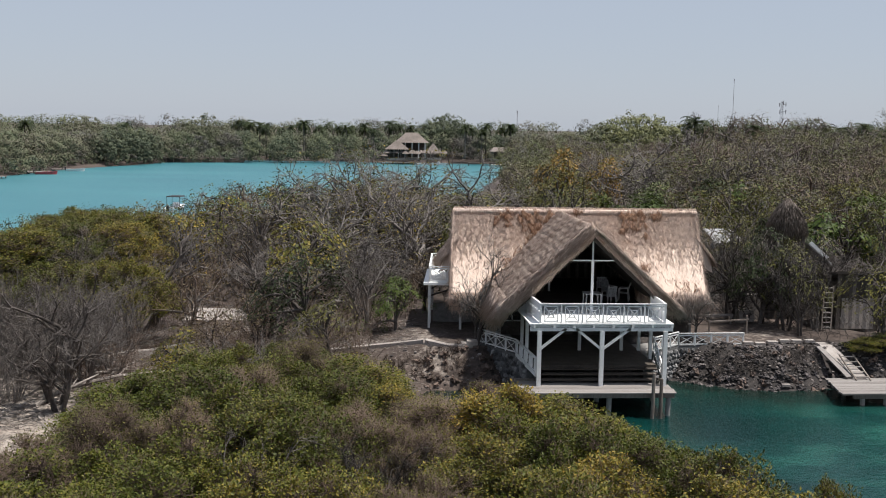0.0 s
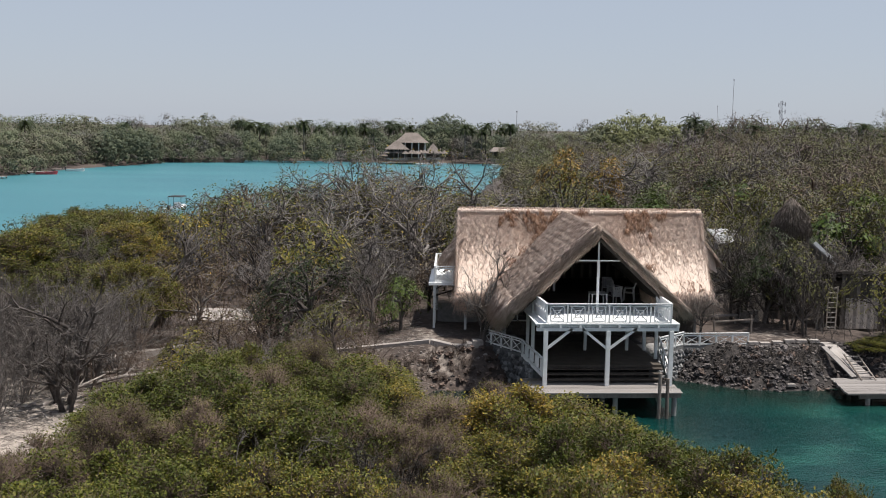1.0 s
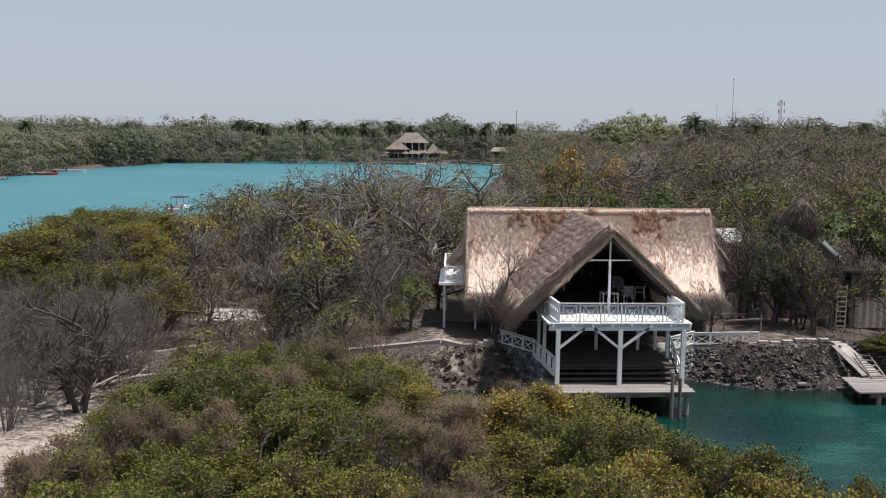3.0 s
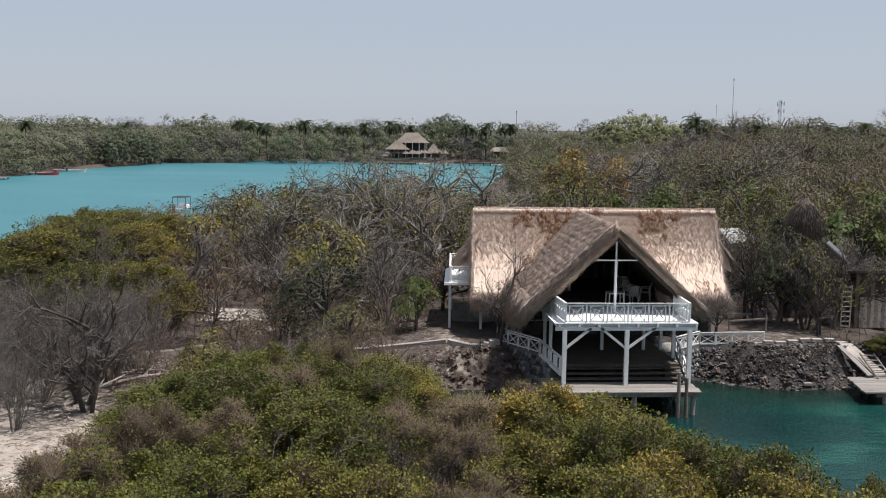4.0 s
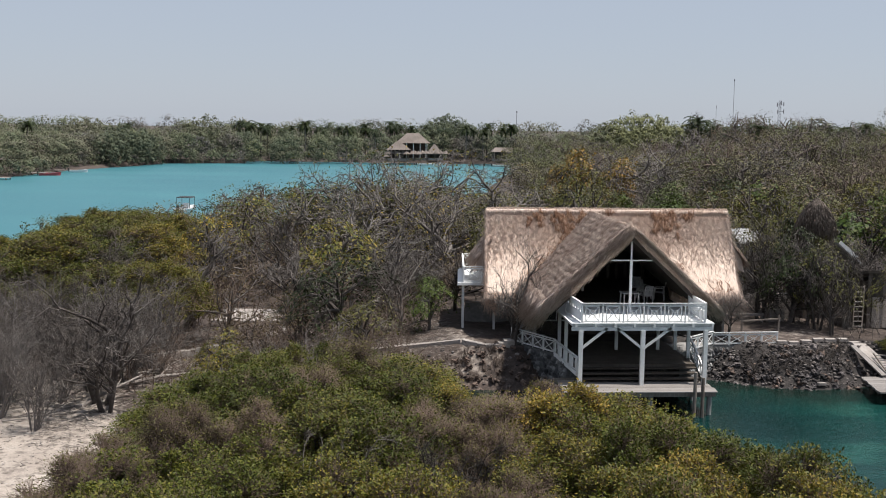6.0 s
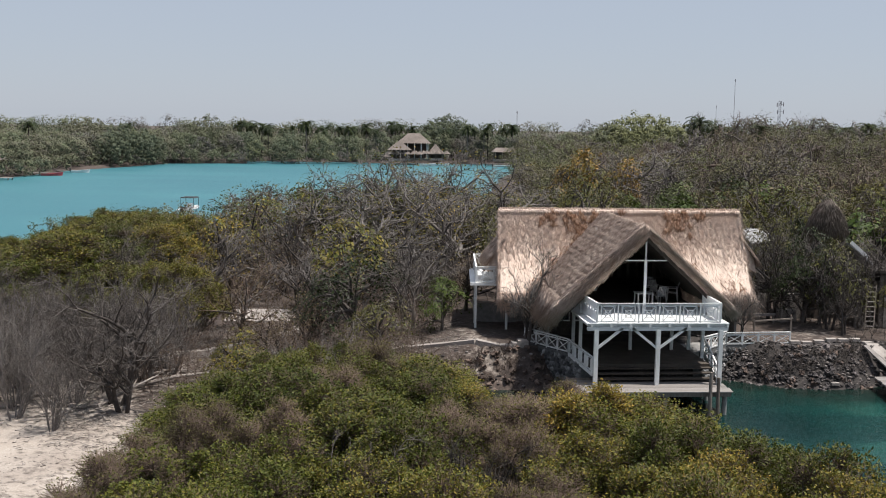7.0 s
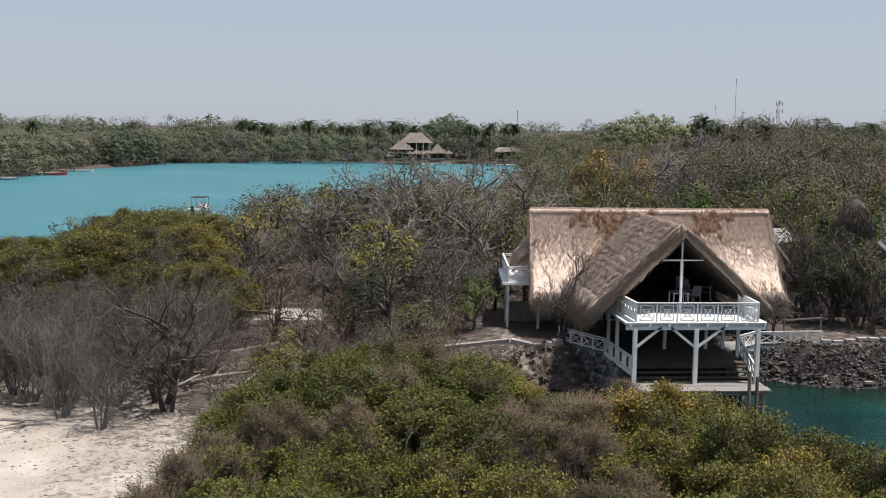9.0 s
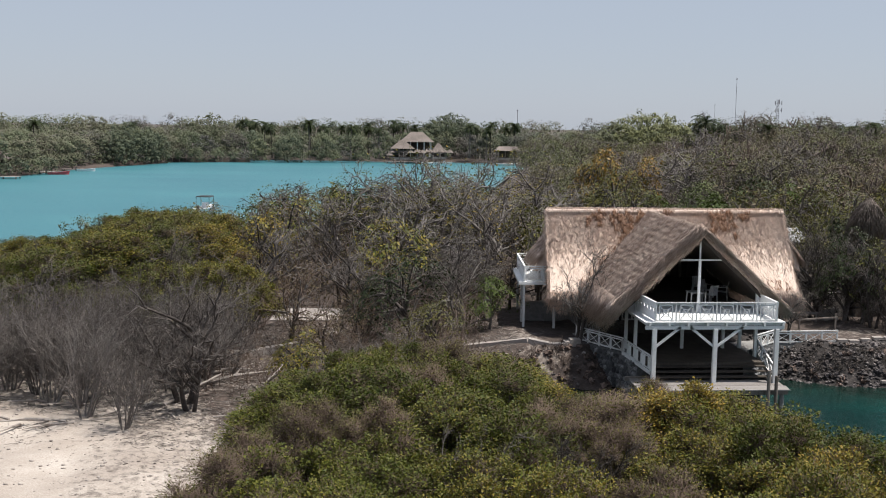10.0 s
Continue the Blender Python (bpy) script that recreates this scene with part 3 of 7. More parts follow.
def build_house():
    rng = np.random.default_rng(5)
    house = thing("house", "two-storey white timber house with a thatched roof on the waterside", "house", at=(AX, 50.0, 0))
    inv = Matrix.Translation((-AX, -50.0, 0))

    def put(name, shape, material, parent=house, label=""):
        ob = part(name, shape, material, parent, label)
        if parent is house:
            ob.matrix_parent_inverse = inv
        return ob

    # roof: main slopes, cross gable, ridge
    cuts = {s: (RIDGE_Z - VERGES[s][1]) / (RIDGE_Z - EAVE_Z) for s in (-1, 1)}

    def on_slope(x, w, drop):
        return (x, RIDGE_Y + (EAVE_Y - RIDGE_Y) * w, RIDGE_Z - 0.04 + (EAVE_Z + 0.14 - RIDGE_Z) * w - drop)

    def slope_piece(outline, thick, drop=0.0):
        n = len(outline)
        top, low = [on_slope(x, w, drop) for x, w in outline], [on_slope(x, w, drop + thick) for x, w in outline]
        return Geo().add(top + low, [tuple(range(n)), tuple(range(2 * n - 1, n - 1, -1))] + [(i, n + i, n + (i + 1) % n, (i + 1) % n) for i in range(n)])

    west = [(AX, 0), (RX0, 0), (RX0 - 0.4, 1), (AX - VERGES[-1][0], 1), (AX - VERGES[-1][0], cuts[-1])]
    east = [(RX1, 0), (AX, 0), (AX + VERGES[1][0], cuts[1]), (AX + VERGES[1][0], 1), (RX1 - 0.25, 1)]
    roof = put("roof", slope_piece(west, 0.4), THATCH, house, "thick sun-bleached palm thatch")
    part("front_slope", slope_piece(east, 0.4), THATCH, roof)
    # Linings added under the thatch in dark timber, to darken the roof's inside.
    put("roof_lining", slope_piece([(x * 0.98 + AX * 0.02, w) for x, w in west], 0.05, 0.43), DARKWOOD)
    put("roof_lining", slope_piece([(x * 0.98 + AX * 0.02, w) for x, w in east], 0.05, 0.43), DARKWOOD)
    back = Geo().hexa([(RX0 + 0.1, RIDGE_Y, RIDGE_Z - 0.42), (RX1 - 0.1, RIDGE_Y, RIDGE_Z - 0.42), (RX1 - 0.1, 2 * RIDGE_Y - EAVE_Y - 0.25, EAVE_Z), (RX0 + 0.1, 2 * RIDGE_Y - EAVE_Y - 0.25, EAVE_Z),
                       (RX0, RIDGE_Y, RIDGE_Z - 0.04), (RX1, RIDGE_Y, RIDGE_Z - 0.04), (RX1, 2 * RIDGE_Y - EAVE_Y, EAVE_Z + 0.1), (RX0 - 0.2, 2 * RIDGE_Y - EAVE_Y, EAVE_Z + 0.1)])
    part("back_slope", back, THATCH, roof)
    for s in (-1,):
        e, r = RIDGE_Y - s * (RIDGE_Y - EAVE_Y - 0.3), RIDGE_Y
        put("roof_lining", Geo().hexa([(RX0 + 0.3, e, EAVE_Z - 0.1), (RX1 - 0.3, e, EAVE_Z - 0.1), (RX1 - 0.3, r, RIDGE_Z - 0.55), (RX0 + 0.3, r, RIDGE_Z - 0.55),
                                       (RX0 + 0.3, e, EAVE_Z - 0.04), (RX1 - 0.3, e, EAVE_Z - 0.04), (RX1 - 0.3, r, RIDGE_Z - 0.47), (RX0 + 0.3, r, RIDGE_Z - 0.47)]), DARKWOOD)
    slope = np.array([0, EAVE_Y - RIDGE_Y, EAVE_Z - RIDGE_Z])
    run = np.linalg.norm(slope)
    slope /= run
    def outside_gable(vt):
        """Keeps the straws that lie beside the front gable, not under it."""
        v, tri = vt
        m = v.reshape(-1, 4, 3)[:, 0]
        w = (RIDGE_Z - m[:, 2]) / (RIDGE_Z - EAVE_Z)
        left = m[:, 0] < AX
        half, cut = np.where(left, VERGES[-1][0], VERGES[1][0]), np.where(left, cuts[-1], cuts[1])
        keep = np.abs(m[:, 0] - AX) > half * np.clip(w / cut, 0, 1) - 0.15
        keep &= (m[:, 0] > RX0 - 0.12 - 0.42 * w) & (m[:, 0] < RX1 + 0.12 - 0.3 * w)
        n = len(m)
        return v, tri[keep[np.concatenate([np.arange(n)] * 3)]]

    eave_top = (RX0 - 0.5, RIDGE_Y + slope[1] * (run - 0.35), RIDGE_Z + slope[2] * (run - 0.35))
    tufts = [straws(rng, 18, (rng.uniform(RX0 - 0.5, RX1 - 0.2), eave_top[1] - rng.uniform(0.1, 0.3), eave_top[2] - rng.uniform(0.15, 0.4)), (1, 0, 0), unit_of((rng.normal(0, 0.25), -rng.uniform(0.2, 0.6), -0.86)), 0.2, 0.14, size=(0.3, rng.uniform(0.5, 1.0)), fray=0.16, lift=0.12, thick=0.024) for tuft in range(80)]
    v, t = joined([outside_gable(q) for q in tufts] + [outside_gable(q) for q in (
        straws(rng, 52000, (RX0 - 0.45, RIDGE_Y, RIDGE_Z), (1, 0, 0), slope, run, RX1 - RX0 + 0.5, hang=0.08, lift=0.024, size=(0.22, 0.55), thick=0.0085, fray=0.34),
        straws(rng, 3600, eave_top, (1, 0, 0), unit_of((0, -0.45, -0.9)), 0.3, RX1 - RX0 + 0.3, size=(0.35, 1.15), fray=0.42, lift=0.42, thick=0.02),
        straws(rng, 1100, (RX0 - 0.14, RIDGE_Y, RIDGE_Z), (1, 0, 0), unit_of((-0.4, EAVE_Y - RIDGE_Y, EAVE_Z - RIDGE_Z)), run, 0.16, size=(0.3, 0.6), fray=0.5, lift=0.02, thick=0.014),
        straws(rng, 1100, (RX1 - 0.05, RIDGE_Y, RIDGE_Z), (1, 0, 0), unit_of((-0.27, EAVE_Y - RIDGE_Y, EAVE_Z - RIDGE_Z)), run, 0.16, size=(0.3, 0.6), fray=0.5, lift=0.02, thick=0.014),
        straws(rng, 1300, (RX0 - 0.05, RIDGE_Y, RIDGE_Z), (1, 0, 0), slope, run, RX1 - RX0 + 0.1, lift=0.10, size=(0.15, 0.35), fray=0.8, thick=0.018))])
    tagged(part("thatch_straw", tri_mesh("thatch_straw", v, t), STRAW, roof), kind="stuff")
    loose = [straws(rng, k, (x0, RIDGE_Y + slope[1] * w0, RIDGE_Z + slope[2] * w0 + 0.03), (1, 0, 0), slope, dw, dx, lift=0.14, size=(0.15, 0.45), fray=0.6, thick=0.018)
             for x0, dx, w0, dw, k in [(rng.normal(8.9, 0.75) if c < 40 else rng.normal(14.7, 0.6), rng.uniform(0.12, 0.4), abs(rng.normal(0.5, 0.42)), rng.uniform(0.08, 0.3), 30) for c in range(72)]
             + [(9.9 - 0.62 * c + rng.uniform(-0.2, 0.2), rng.uniform(0.4, 0.9), 0.3 + 0.72 * c, 0.7, 85) for c in range(6)] + [(14.7, 0.5, 3.3, 0.5, 40), (6.2, 1.6, 4.4, 1.1, 160), (16.3, 1.3, 4.5, 0.8, 90), (11.4, 0.5, 0.05, 0.2, 40)]]
    v, t = joined([outside_gable(q) for q in loose])
    tagged(part("loose_straw", tri_mesh("loose_straw", v, t), STRAW_BROWN, roof, "reddish-brown loosened straw"), kind="stuff")
    # cross gable slopes run from the verge back into the main slope
    for side in (-1, 1):
        VERGE, DORMER_EAVE = VERGES[side]
        ex = AX + side * VERGE
        hip = RIDGE_Y - (APEX_Z - DORMER_EAVE) * (RIDGE_Y - EAVE_Y) / (RIDGE_Z - EAVE_Z) + 0.25
        a, b, c, d = (AX, APEX_Y, APEX_Z), (AX, RIDGE_Y + 0.1, APEX_Z), (ex, hip, DORMER_EAVE), (ex, APEX_Y - 0.35, DORMER_EAVE)
        gable = put("gable_slope", sloped_slab(d, c, b, a, 0.34) if side < 0 else sloped_slab(a, b, c, d, 0.34), THATCH, house, "greyer weathered thatch over the front gable")
        dn = np.array([side * VERGE, 0, DORMER_EAVE - APEX_Z])
        ln = np.linalg.norm(dn)
        sets = []
        along = np.array([0, 1.0, 0])
        for k in range(14):
            f0 = k / 14
            wide = (RIDGE_Y - APEX_Y) + f0 * (hip - RIDGE_Y) + 0.15
            o = np.array([AX + side * VERGE * f0, APEX_Y - 0.06 - 0.35 * f0, APEX_Z + (DORMER_EAVE - APEX_Z) * f0])
            sets.append(straws(rng, int(1000 * wide / 6), o, along, dn / ln, ln / 14, wide, hang=0.0, fray=0.34, size=(0.25, 0.6), thick=0.015, lift=0.07))
        sets.append(straws(rng, 1500, (AX + side * VERGE * 0.93, APEX_Y - 0.4, APEX_Z + (DORMER_EAVE - APEX_Z) * 0.93), along, dn / ln, ln * 0.1, hip - APEX_Y + 0.4, size=(0.5, 1.0), fray=0.3, lift=0.14))
        sets.append(straws(rng, 2300 if side < 0 else 1100, (ex - side * 0.2, APEX_Y - 0.45, DORMER_EAVE + 0.15), along, unit_of((side * 0.5, 0, -0.86)), 0.3, hip - APEX_Y + 0.2, size=(0.5, 1.5) if side < 0 else (0.3, 0.8), fray=0.42, lift=0.38 if side < 0 else 0.14, thick=0.022))
        for tuft in range(46 if side < 0 else 14):
            at = rng.uniform(-0.4, hip - APEX_Y)
            sets.append(straws(rng, 18, (ex - side * rng.uniform(0.05, 0.3), APEX_Y + at, DORMER_EAVE + rng.uniform(-0.1, 0.15)), along, unit_of((side * rng.uniform(0.2, 0.6), rng.normal(0, 0.25), -0.86)), 0.2, 0.14, size=(0.5, rng.uniform(0.8, 1.5)), fray=0.16, lift=0.12, thick=0.024))
        verge = np.array([side * VERGE, -0.35, DORMER_EAVE - APEX_Z])
        vl = np.linalg.norm(verge)
        e = straws(rng, 1700, (AX, APEX_Y + 0.02, APEX_Z), (0, -1.0, 0), verge / vl, vl, 0.09, size=(0.35, 0.8), fray=0.5 if side < 0 else 0.2, lift=0.02)
        deep = straws(rng, 2200, (AX, APEX_Y - 0.04, APEX_Z - 0.05), (0, -1.0, 0), verge / vl, vl, 0.14, size=(0.3, 0.9), fray=0.8 if side < 0 else 0.3, lift=0.36 if side < 0 else 0.06)
        lower = straws(rng, 1500, (AX, APEX_Y - 0.02, APEX_Z - 0.16), (0, -1.0, 0), verge / vl, vl, 0.07, size=(0.3, 0.7), fray=0.4, lift=0.02)
        face = straws(rng, 3600, (AX, APEX_Y - 0.03, APEX_Z if side > 0 else APEX_Z - 0.36), (0, 0, -side), verge / vl, vl, 0.36, size=(0.3, 0.75), fray=0.45 if side < 0 else 0.2, lift=0.22 if side < 0 else 0.06, thick=0.016)
        v, t = joined(sets + [e, lower, deep, face])
        tagged(part("thatch_straw", tri_mesh("thatch_straw", v, t), STRAW_GREY, gable), kind="stuff")
        lift = Vector((0, 0, -0.36))
        lining = sloped_slab(*[Vector(p) + lift for p in ((d, c, b, a) if side < 0 else (a, b, c, d))], 0.05)
        put("roof_lining", lining, DARKWOOD)
        put("gable_rafter", Geo().beam((AX, APEX_Y + 0.12, APEX_Z - 0.5), (ex - side * 0.35, APEX_Y - 0.15, DORMER_EAVE - 0.2), 0.1, 0.16), DARKWOOD)
    cap = put("ridge_cap", Geo().tube((RX0 - 0.12, RIDGE_Y, RIDGE_Z - 0.06), (RX1 + 0.1, RIDGE_Y, RIDGE_Z - 0.06), 0.14, 0.14, 10), STRAW, house, "pale rolled ridge of straw")
    v, t = joined([straws(rng, 2600, (RX0 - 0.1, RIDGE_Y - s * 0.02, RIDGE_Z + 0.08), (1, 0, 0), np.array([0, -0.6 * s, -0.8]), 0.22, RX1 - RX0 + 0.2, size=(0.12, 0.3), fray=0.2, lift=0.03) for s in (1, -1)])
    tagged(part("thatch_straw", tri_mesh("thatch_straw", v, t), STRAW, cap), kind="stuff")
    # little thatch hoods on both gable ends
    for x, s in ((RX0 + 0.1, -1), (RX1 - 0.1, 1)):
        hood = put("gable_hood", Geo().hexa([(x, 55.2, 5.2), (x + s * 0.9, 55.4, 4.7), (x + s * 0.9, 57.6, 4.7), (x, 57.8, 5.2), (x, 55.2, 6.3), (x + s * 0.75, 55.5, 5.5), (x + s * 0.75, 57.5, 5.5), (x, 57.8, 6.3)]), THATCH)
        v, t = straws(rng, 1100, (x, 55.1, 6.4), (0, 1, 0), np.array([s * 0.62, 0, -0.78]), 1.15, 2.8, hang=0.4, size=(0.5, 0.9), fray=0.25, lift=0.12)
        tagged(part("thatch_straw", tri_mesh("thatch_straw", v, t), STRAW_GREY, hood), kind="stuff")

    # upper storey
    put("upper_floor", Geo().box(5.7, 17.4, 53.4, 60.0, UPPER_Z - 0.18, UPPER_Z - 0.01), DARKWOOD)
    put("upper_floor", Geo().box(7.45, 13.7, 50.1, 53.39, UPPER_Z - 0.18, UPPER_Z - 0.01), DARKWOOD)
    balcony = put("balcony_frame", Geo().box(7.45, 13.70, 44.92, 50.08, UPPER_Z - 0.17, UPPER_Z - 0.045), WHITE_WORN)
    for i in range(31):
        y = 44.80 + i * 0.17
        part("floor_board", Geo().box(7.37, 13.77, y, y + 0.163, UPPER_Z - 0.04, UPPER_Z), WHITE, balcony)
    put("edge_beam", Geo().box(7.42, 13.74, 44.84, 44.98, UPPER_Z - 0.34, UPPER_Z - 0.19), WHITE_WORN)
    for i in range(8):
        x = 7.55 + i * 0.87
        put("joist", Geo().box(x, x + 0.1, 44.80, 47.5, UPPER_Z - 0.185, UPPER_Z - 0.045), WHITE_WORN)
    rail = railing(house, (7.85, 44.88), (13.38, 44.88), UPPER_Z, 0.86, 6, WHITE_WORN, 0.36, "balcony_railing")
    rail.matrix_parent_inverse = inv
    for x, xe in ((7.85, 7.72), (13.38, 13.5)):
        diamond_panel(house, (x, 44.9), (xe, 47.5), UPPER_Z + 0.06, UPPER_Z + 0.83, WHITE, 6).matrix_parent_inverse = inv
    put("gable_post", Geo().box(AX + 0.01, AX + 0.12, 47.6, 47.71, UPPER_Z, 6.3), WHITE)
    put("king_post", Geo().box(AX + 0.03, AX + 0.1, 47.62, 47.69, 6.3, 7.5), WHITE_WORN)
    put("tie_beam", Geo().box(8.95, 12.4, 47.54, 47.59, 6.29, 6.35), WHITE_WORN)
    put("rear_post", Geo().box(9.75, 9.86, 54.0, 54.11, UPPER_Z, 7.2), WHITE_WORN)
    for x in (7.7, 13.5):
        put("corner_post", Geo().box(x - 0.07, x + 0.07, 47.5, 47.64, HALL_Z, 4.9), WHITE_WORN)
    back_rail = railing(house, (6.2, 58.6), (15.2, 58.6), UPPER_Z, 0.95, 18, POLEWOOD, 0.2, "rear_railing", balusters=True)
    back_rail.matrix_parent_inverse = inv
    for x in (5.75, 17.35):
        put("gable_wall", Geo().hexa([(x - 0.06, 53.4, UPPER_Z), (x + 0.06, 53.4, UPPER_Z), (x + 0.06, 59.6, UPPER_Z), (x - 0.06, 59.6, UPPER_Z),
                                      (x - 0.06, 56.2, 7.0), (x + 0.06, 56.2, 7.0), (x + 0.06, 56.8, 7.0), (x - 0.06, 56.8, 7.0)]), DARKWOOD)
    put("attic_wall", Geo().box(5.8, 17.3, 59.62, 59.72, UPPER_Z, 4.6), DARKWOOD)

    # lower storey: hall floor, walls, windows, posts, braces
    put("hall_floor", Geo().box(6.6, 17.2, 53.3, 60.0, HALL_Z - 0.16, HALL_Z), DARKWOOD)
    put("hall_floor", Geo().box(7.72, 13.45, 46.3, 53.29, HALL_Z - 0.16, HALL_Z), DARKWOOD)
    put("rear_wall", Geo().box(6.4, 17.2, 59.7, 59.85, HALL_Z, UPPER_Z - 0.18), DARKWOOD)
    for x0, x1 in ((6.55, 6.67), (17.1, 17.22)):
        put("side_wall", Geo().box(x0, x1, 53.3, 59.7, HALL_Z, UPPER_Z - 0.18), GREY_WALL)
    put("front_wall", Geo().box(6.67, 7.2, 53.3, 53.42, HALL_Z, UPPER_Z - 0.18), DARKWOOD)
    put("front_wall", Geo().box(9.7, 17.1, 53.3, 53.42, HALL_Z, UPPER_Z - 0.18), DARKWOOD)
    put("front_wall", Geo().box(7.2, 9.7, 53.3, 53.42, HALL_Z, HALL_Z + 0.7), DARKWOOD)
    for x in (7.25, 8.5):
        win = put("window", Geo().box(x + 0.08, x + 1.02, 53.34, 53.36, 2.5, 3.45), BLACK)
        fr = Geo()
        for a, b in (((x + 0.04, 2.46), (x + 0.04, 3.5)), ((x + 1.06, 2.46), (x + 1.06, 3.5)), ((x, 2.46), (x + 1.1, 2.46)), ((x, 3.5), (x + 1.1, 3.5)), ((x + 0.55, 2.46), (x + 0.55, 3.5))):
            fr.beam((a[0], 53.28, a[1]), (b[0], 53.28, b[1]), 0.06, 0.06)
        part("window_frame", fr, WHITE_WORN, win)
    for x in (7.83, 10.60, 13.42):
        put("post", Geo().box(x - 0.09, x + 0.09, 44.80, 44.98, DECK_Z, UPPER_Z - 0.34), WHITE_WORN)
    for x0, x1 in ((7.9, 9.0), (10.53, 9.43), (10.67, 11.85)):
        put("brace", Geo().beam((x0, 44.89, 2.78), (x1, 44.89, 3.66), 0.1, 0.11), WHITE_WORN)
    for x in (7.75, 10.55, 12.6, 13.45):
        put("post", Geo().box(x - 0.07, x + 0.07, 49.4, 49.54, HALL_Z, UPPER_Z - 0.18), WHITE_WORN)

    # side balcony with its own posts
    side = put("side_balcony", Geo().hexa([(x, y, z) for z in (4.02, 4.16) for x, y in ((3.3, 55.0), (6.3, 55.0), (6.3, 61.0), (3.85, 61.0))]), WHITE, house, "small white side balcony on thin posts")
    for p, q, n in (((3.62, 55.1), (5.6, 55.1), 2), ((4.1, 60.8), (5.8, 60.8), 2)):
        railing(house, p, q, 4.16, 0.84, n, WHITE, 0.16, "side_railing").matrix_parent_inverse = inv
    diamond_panel(house, (3.62, 55.1), (4.1, 60.8), 4.2, 4.97, WHITE, 8).matrix_parent_inverse = inv
    for x, y in ((3.62, 55.2), (3.76, 56.8), (4.15, 60.7), (5.3, 55.3)):
        part("side_post", Geo().box(x - 0.06, x + 0.06, y - 0.06, y + 0.06, ground_z(x, y) - 0.2, 4.02), WHITE_WORN, side)
    return house


build_house()


# ---- deck, steps, terrace walls ----
def build_deck():
    deck = thing("deck", "weathered grey plank deck on piles over the water", "deck", at=(10.3, 45, 0))
    inv = Matrix.Translation((-10.3, -45, 0))
    rng = random.Random(3)
    def put(name, g, mat, label=""):
        ob = part(name, g, mat, deck, label)
        ob.matrix_parent_inverse = inv
        return ob
    for i in range(12):
        y = 43.62 + i * 0.185
        j = rng.uniform(-0.05, 0.05)
        put("plank", Geo().box(6.95 + j, 13.62 + rng.uniform(-0.05, 0.09), y, y + 0.176, DECK_Z - 0.05, DECK_Z + rng.uniform(-0.004, 0.006)), DECK)
    for y in (43.7, 45.2, 46.4):
        put("bearer", Geo().box(6.98, 13.58, y, y + 0.14, DECK_Z - 0.24, DECK_Z - 0.055), POLEWOOD)
    for x in (7.4, 10.75, 13.35):
        for y in (43.95, 46.4):
            put("pile", Geo().tube((x, y, -2.6), (x + 0.03, y, DECK_Z - 0.24), 0.12, 0.11, 10), GREY_WALL)
    for k, z in enumerate((1.27, 1.44, 1.60)):
        put("step", Geo().box(7.75, 13.45, 45.35 + k * 0.32, 45.72 + k * 0.32, z - 0.05, z), DARKWOOD)


build_deck()
for x, lean in ((12.55, 0.04), (12.95, -0.03)):
    single("mooring_pole", Geo().tube((x, 43.5, -2.6), (x + lean, 43.48, 2.0 if x < 12.7 else 1.75), 0.09, 0.075, 9), POLEWOOD, "dark weathered round pole standing in the water at the deck", "mooring pole", "poles at the deck")


def stone_mesh(seed, sub=1, rough=0.25):
    bm = bmesh.new()
    bmesh.ops.create_icosphere(bm, subdivisions=sub, radius=1)
    r = random.Random(seed)
    off = Vector((r.uniform(0, 50), r.uniform(0, 50), r.uniform(0, 50)))
    for vert in bm.verts:
        vert.co *= 1 + rough * 2 * noise.noise(vert.co * 1.3 + off) + r.uniform(-rough, rough) * 0.5
    me = bpy.data.meshes.new("stone")
    bm.to_mesh(me)
    bm.free()
    return me


STONES = [stone_mesh(i, 1, 0.22) for i in range(5)]
for me in STONES:
    me.materials.append(WALL_STONE)


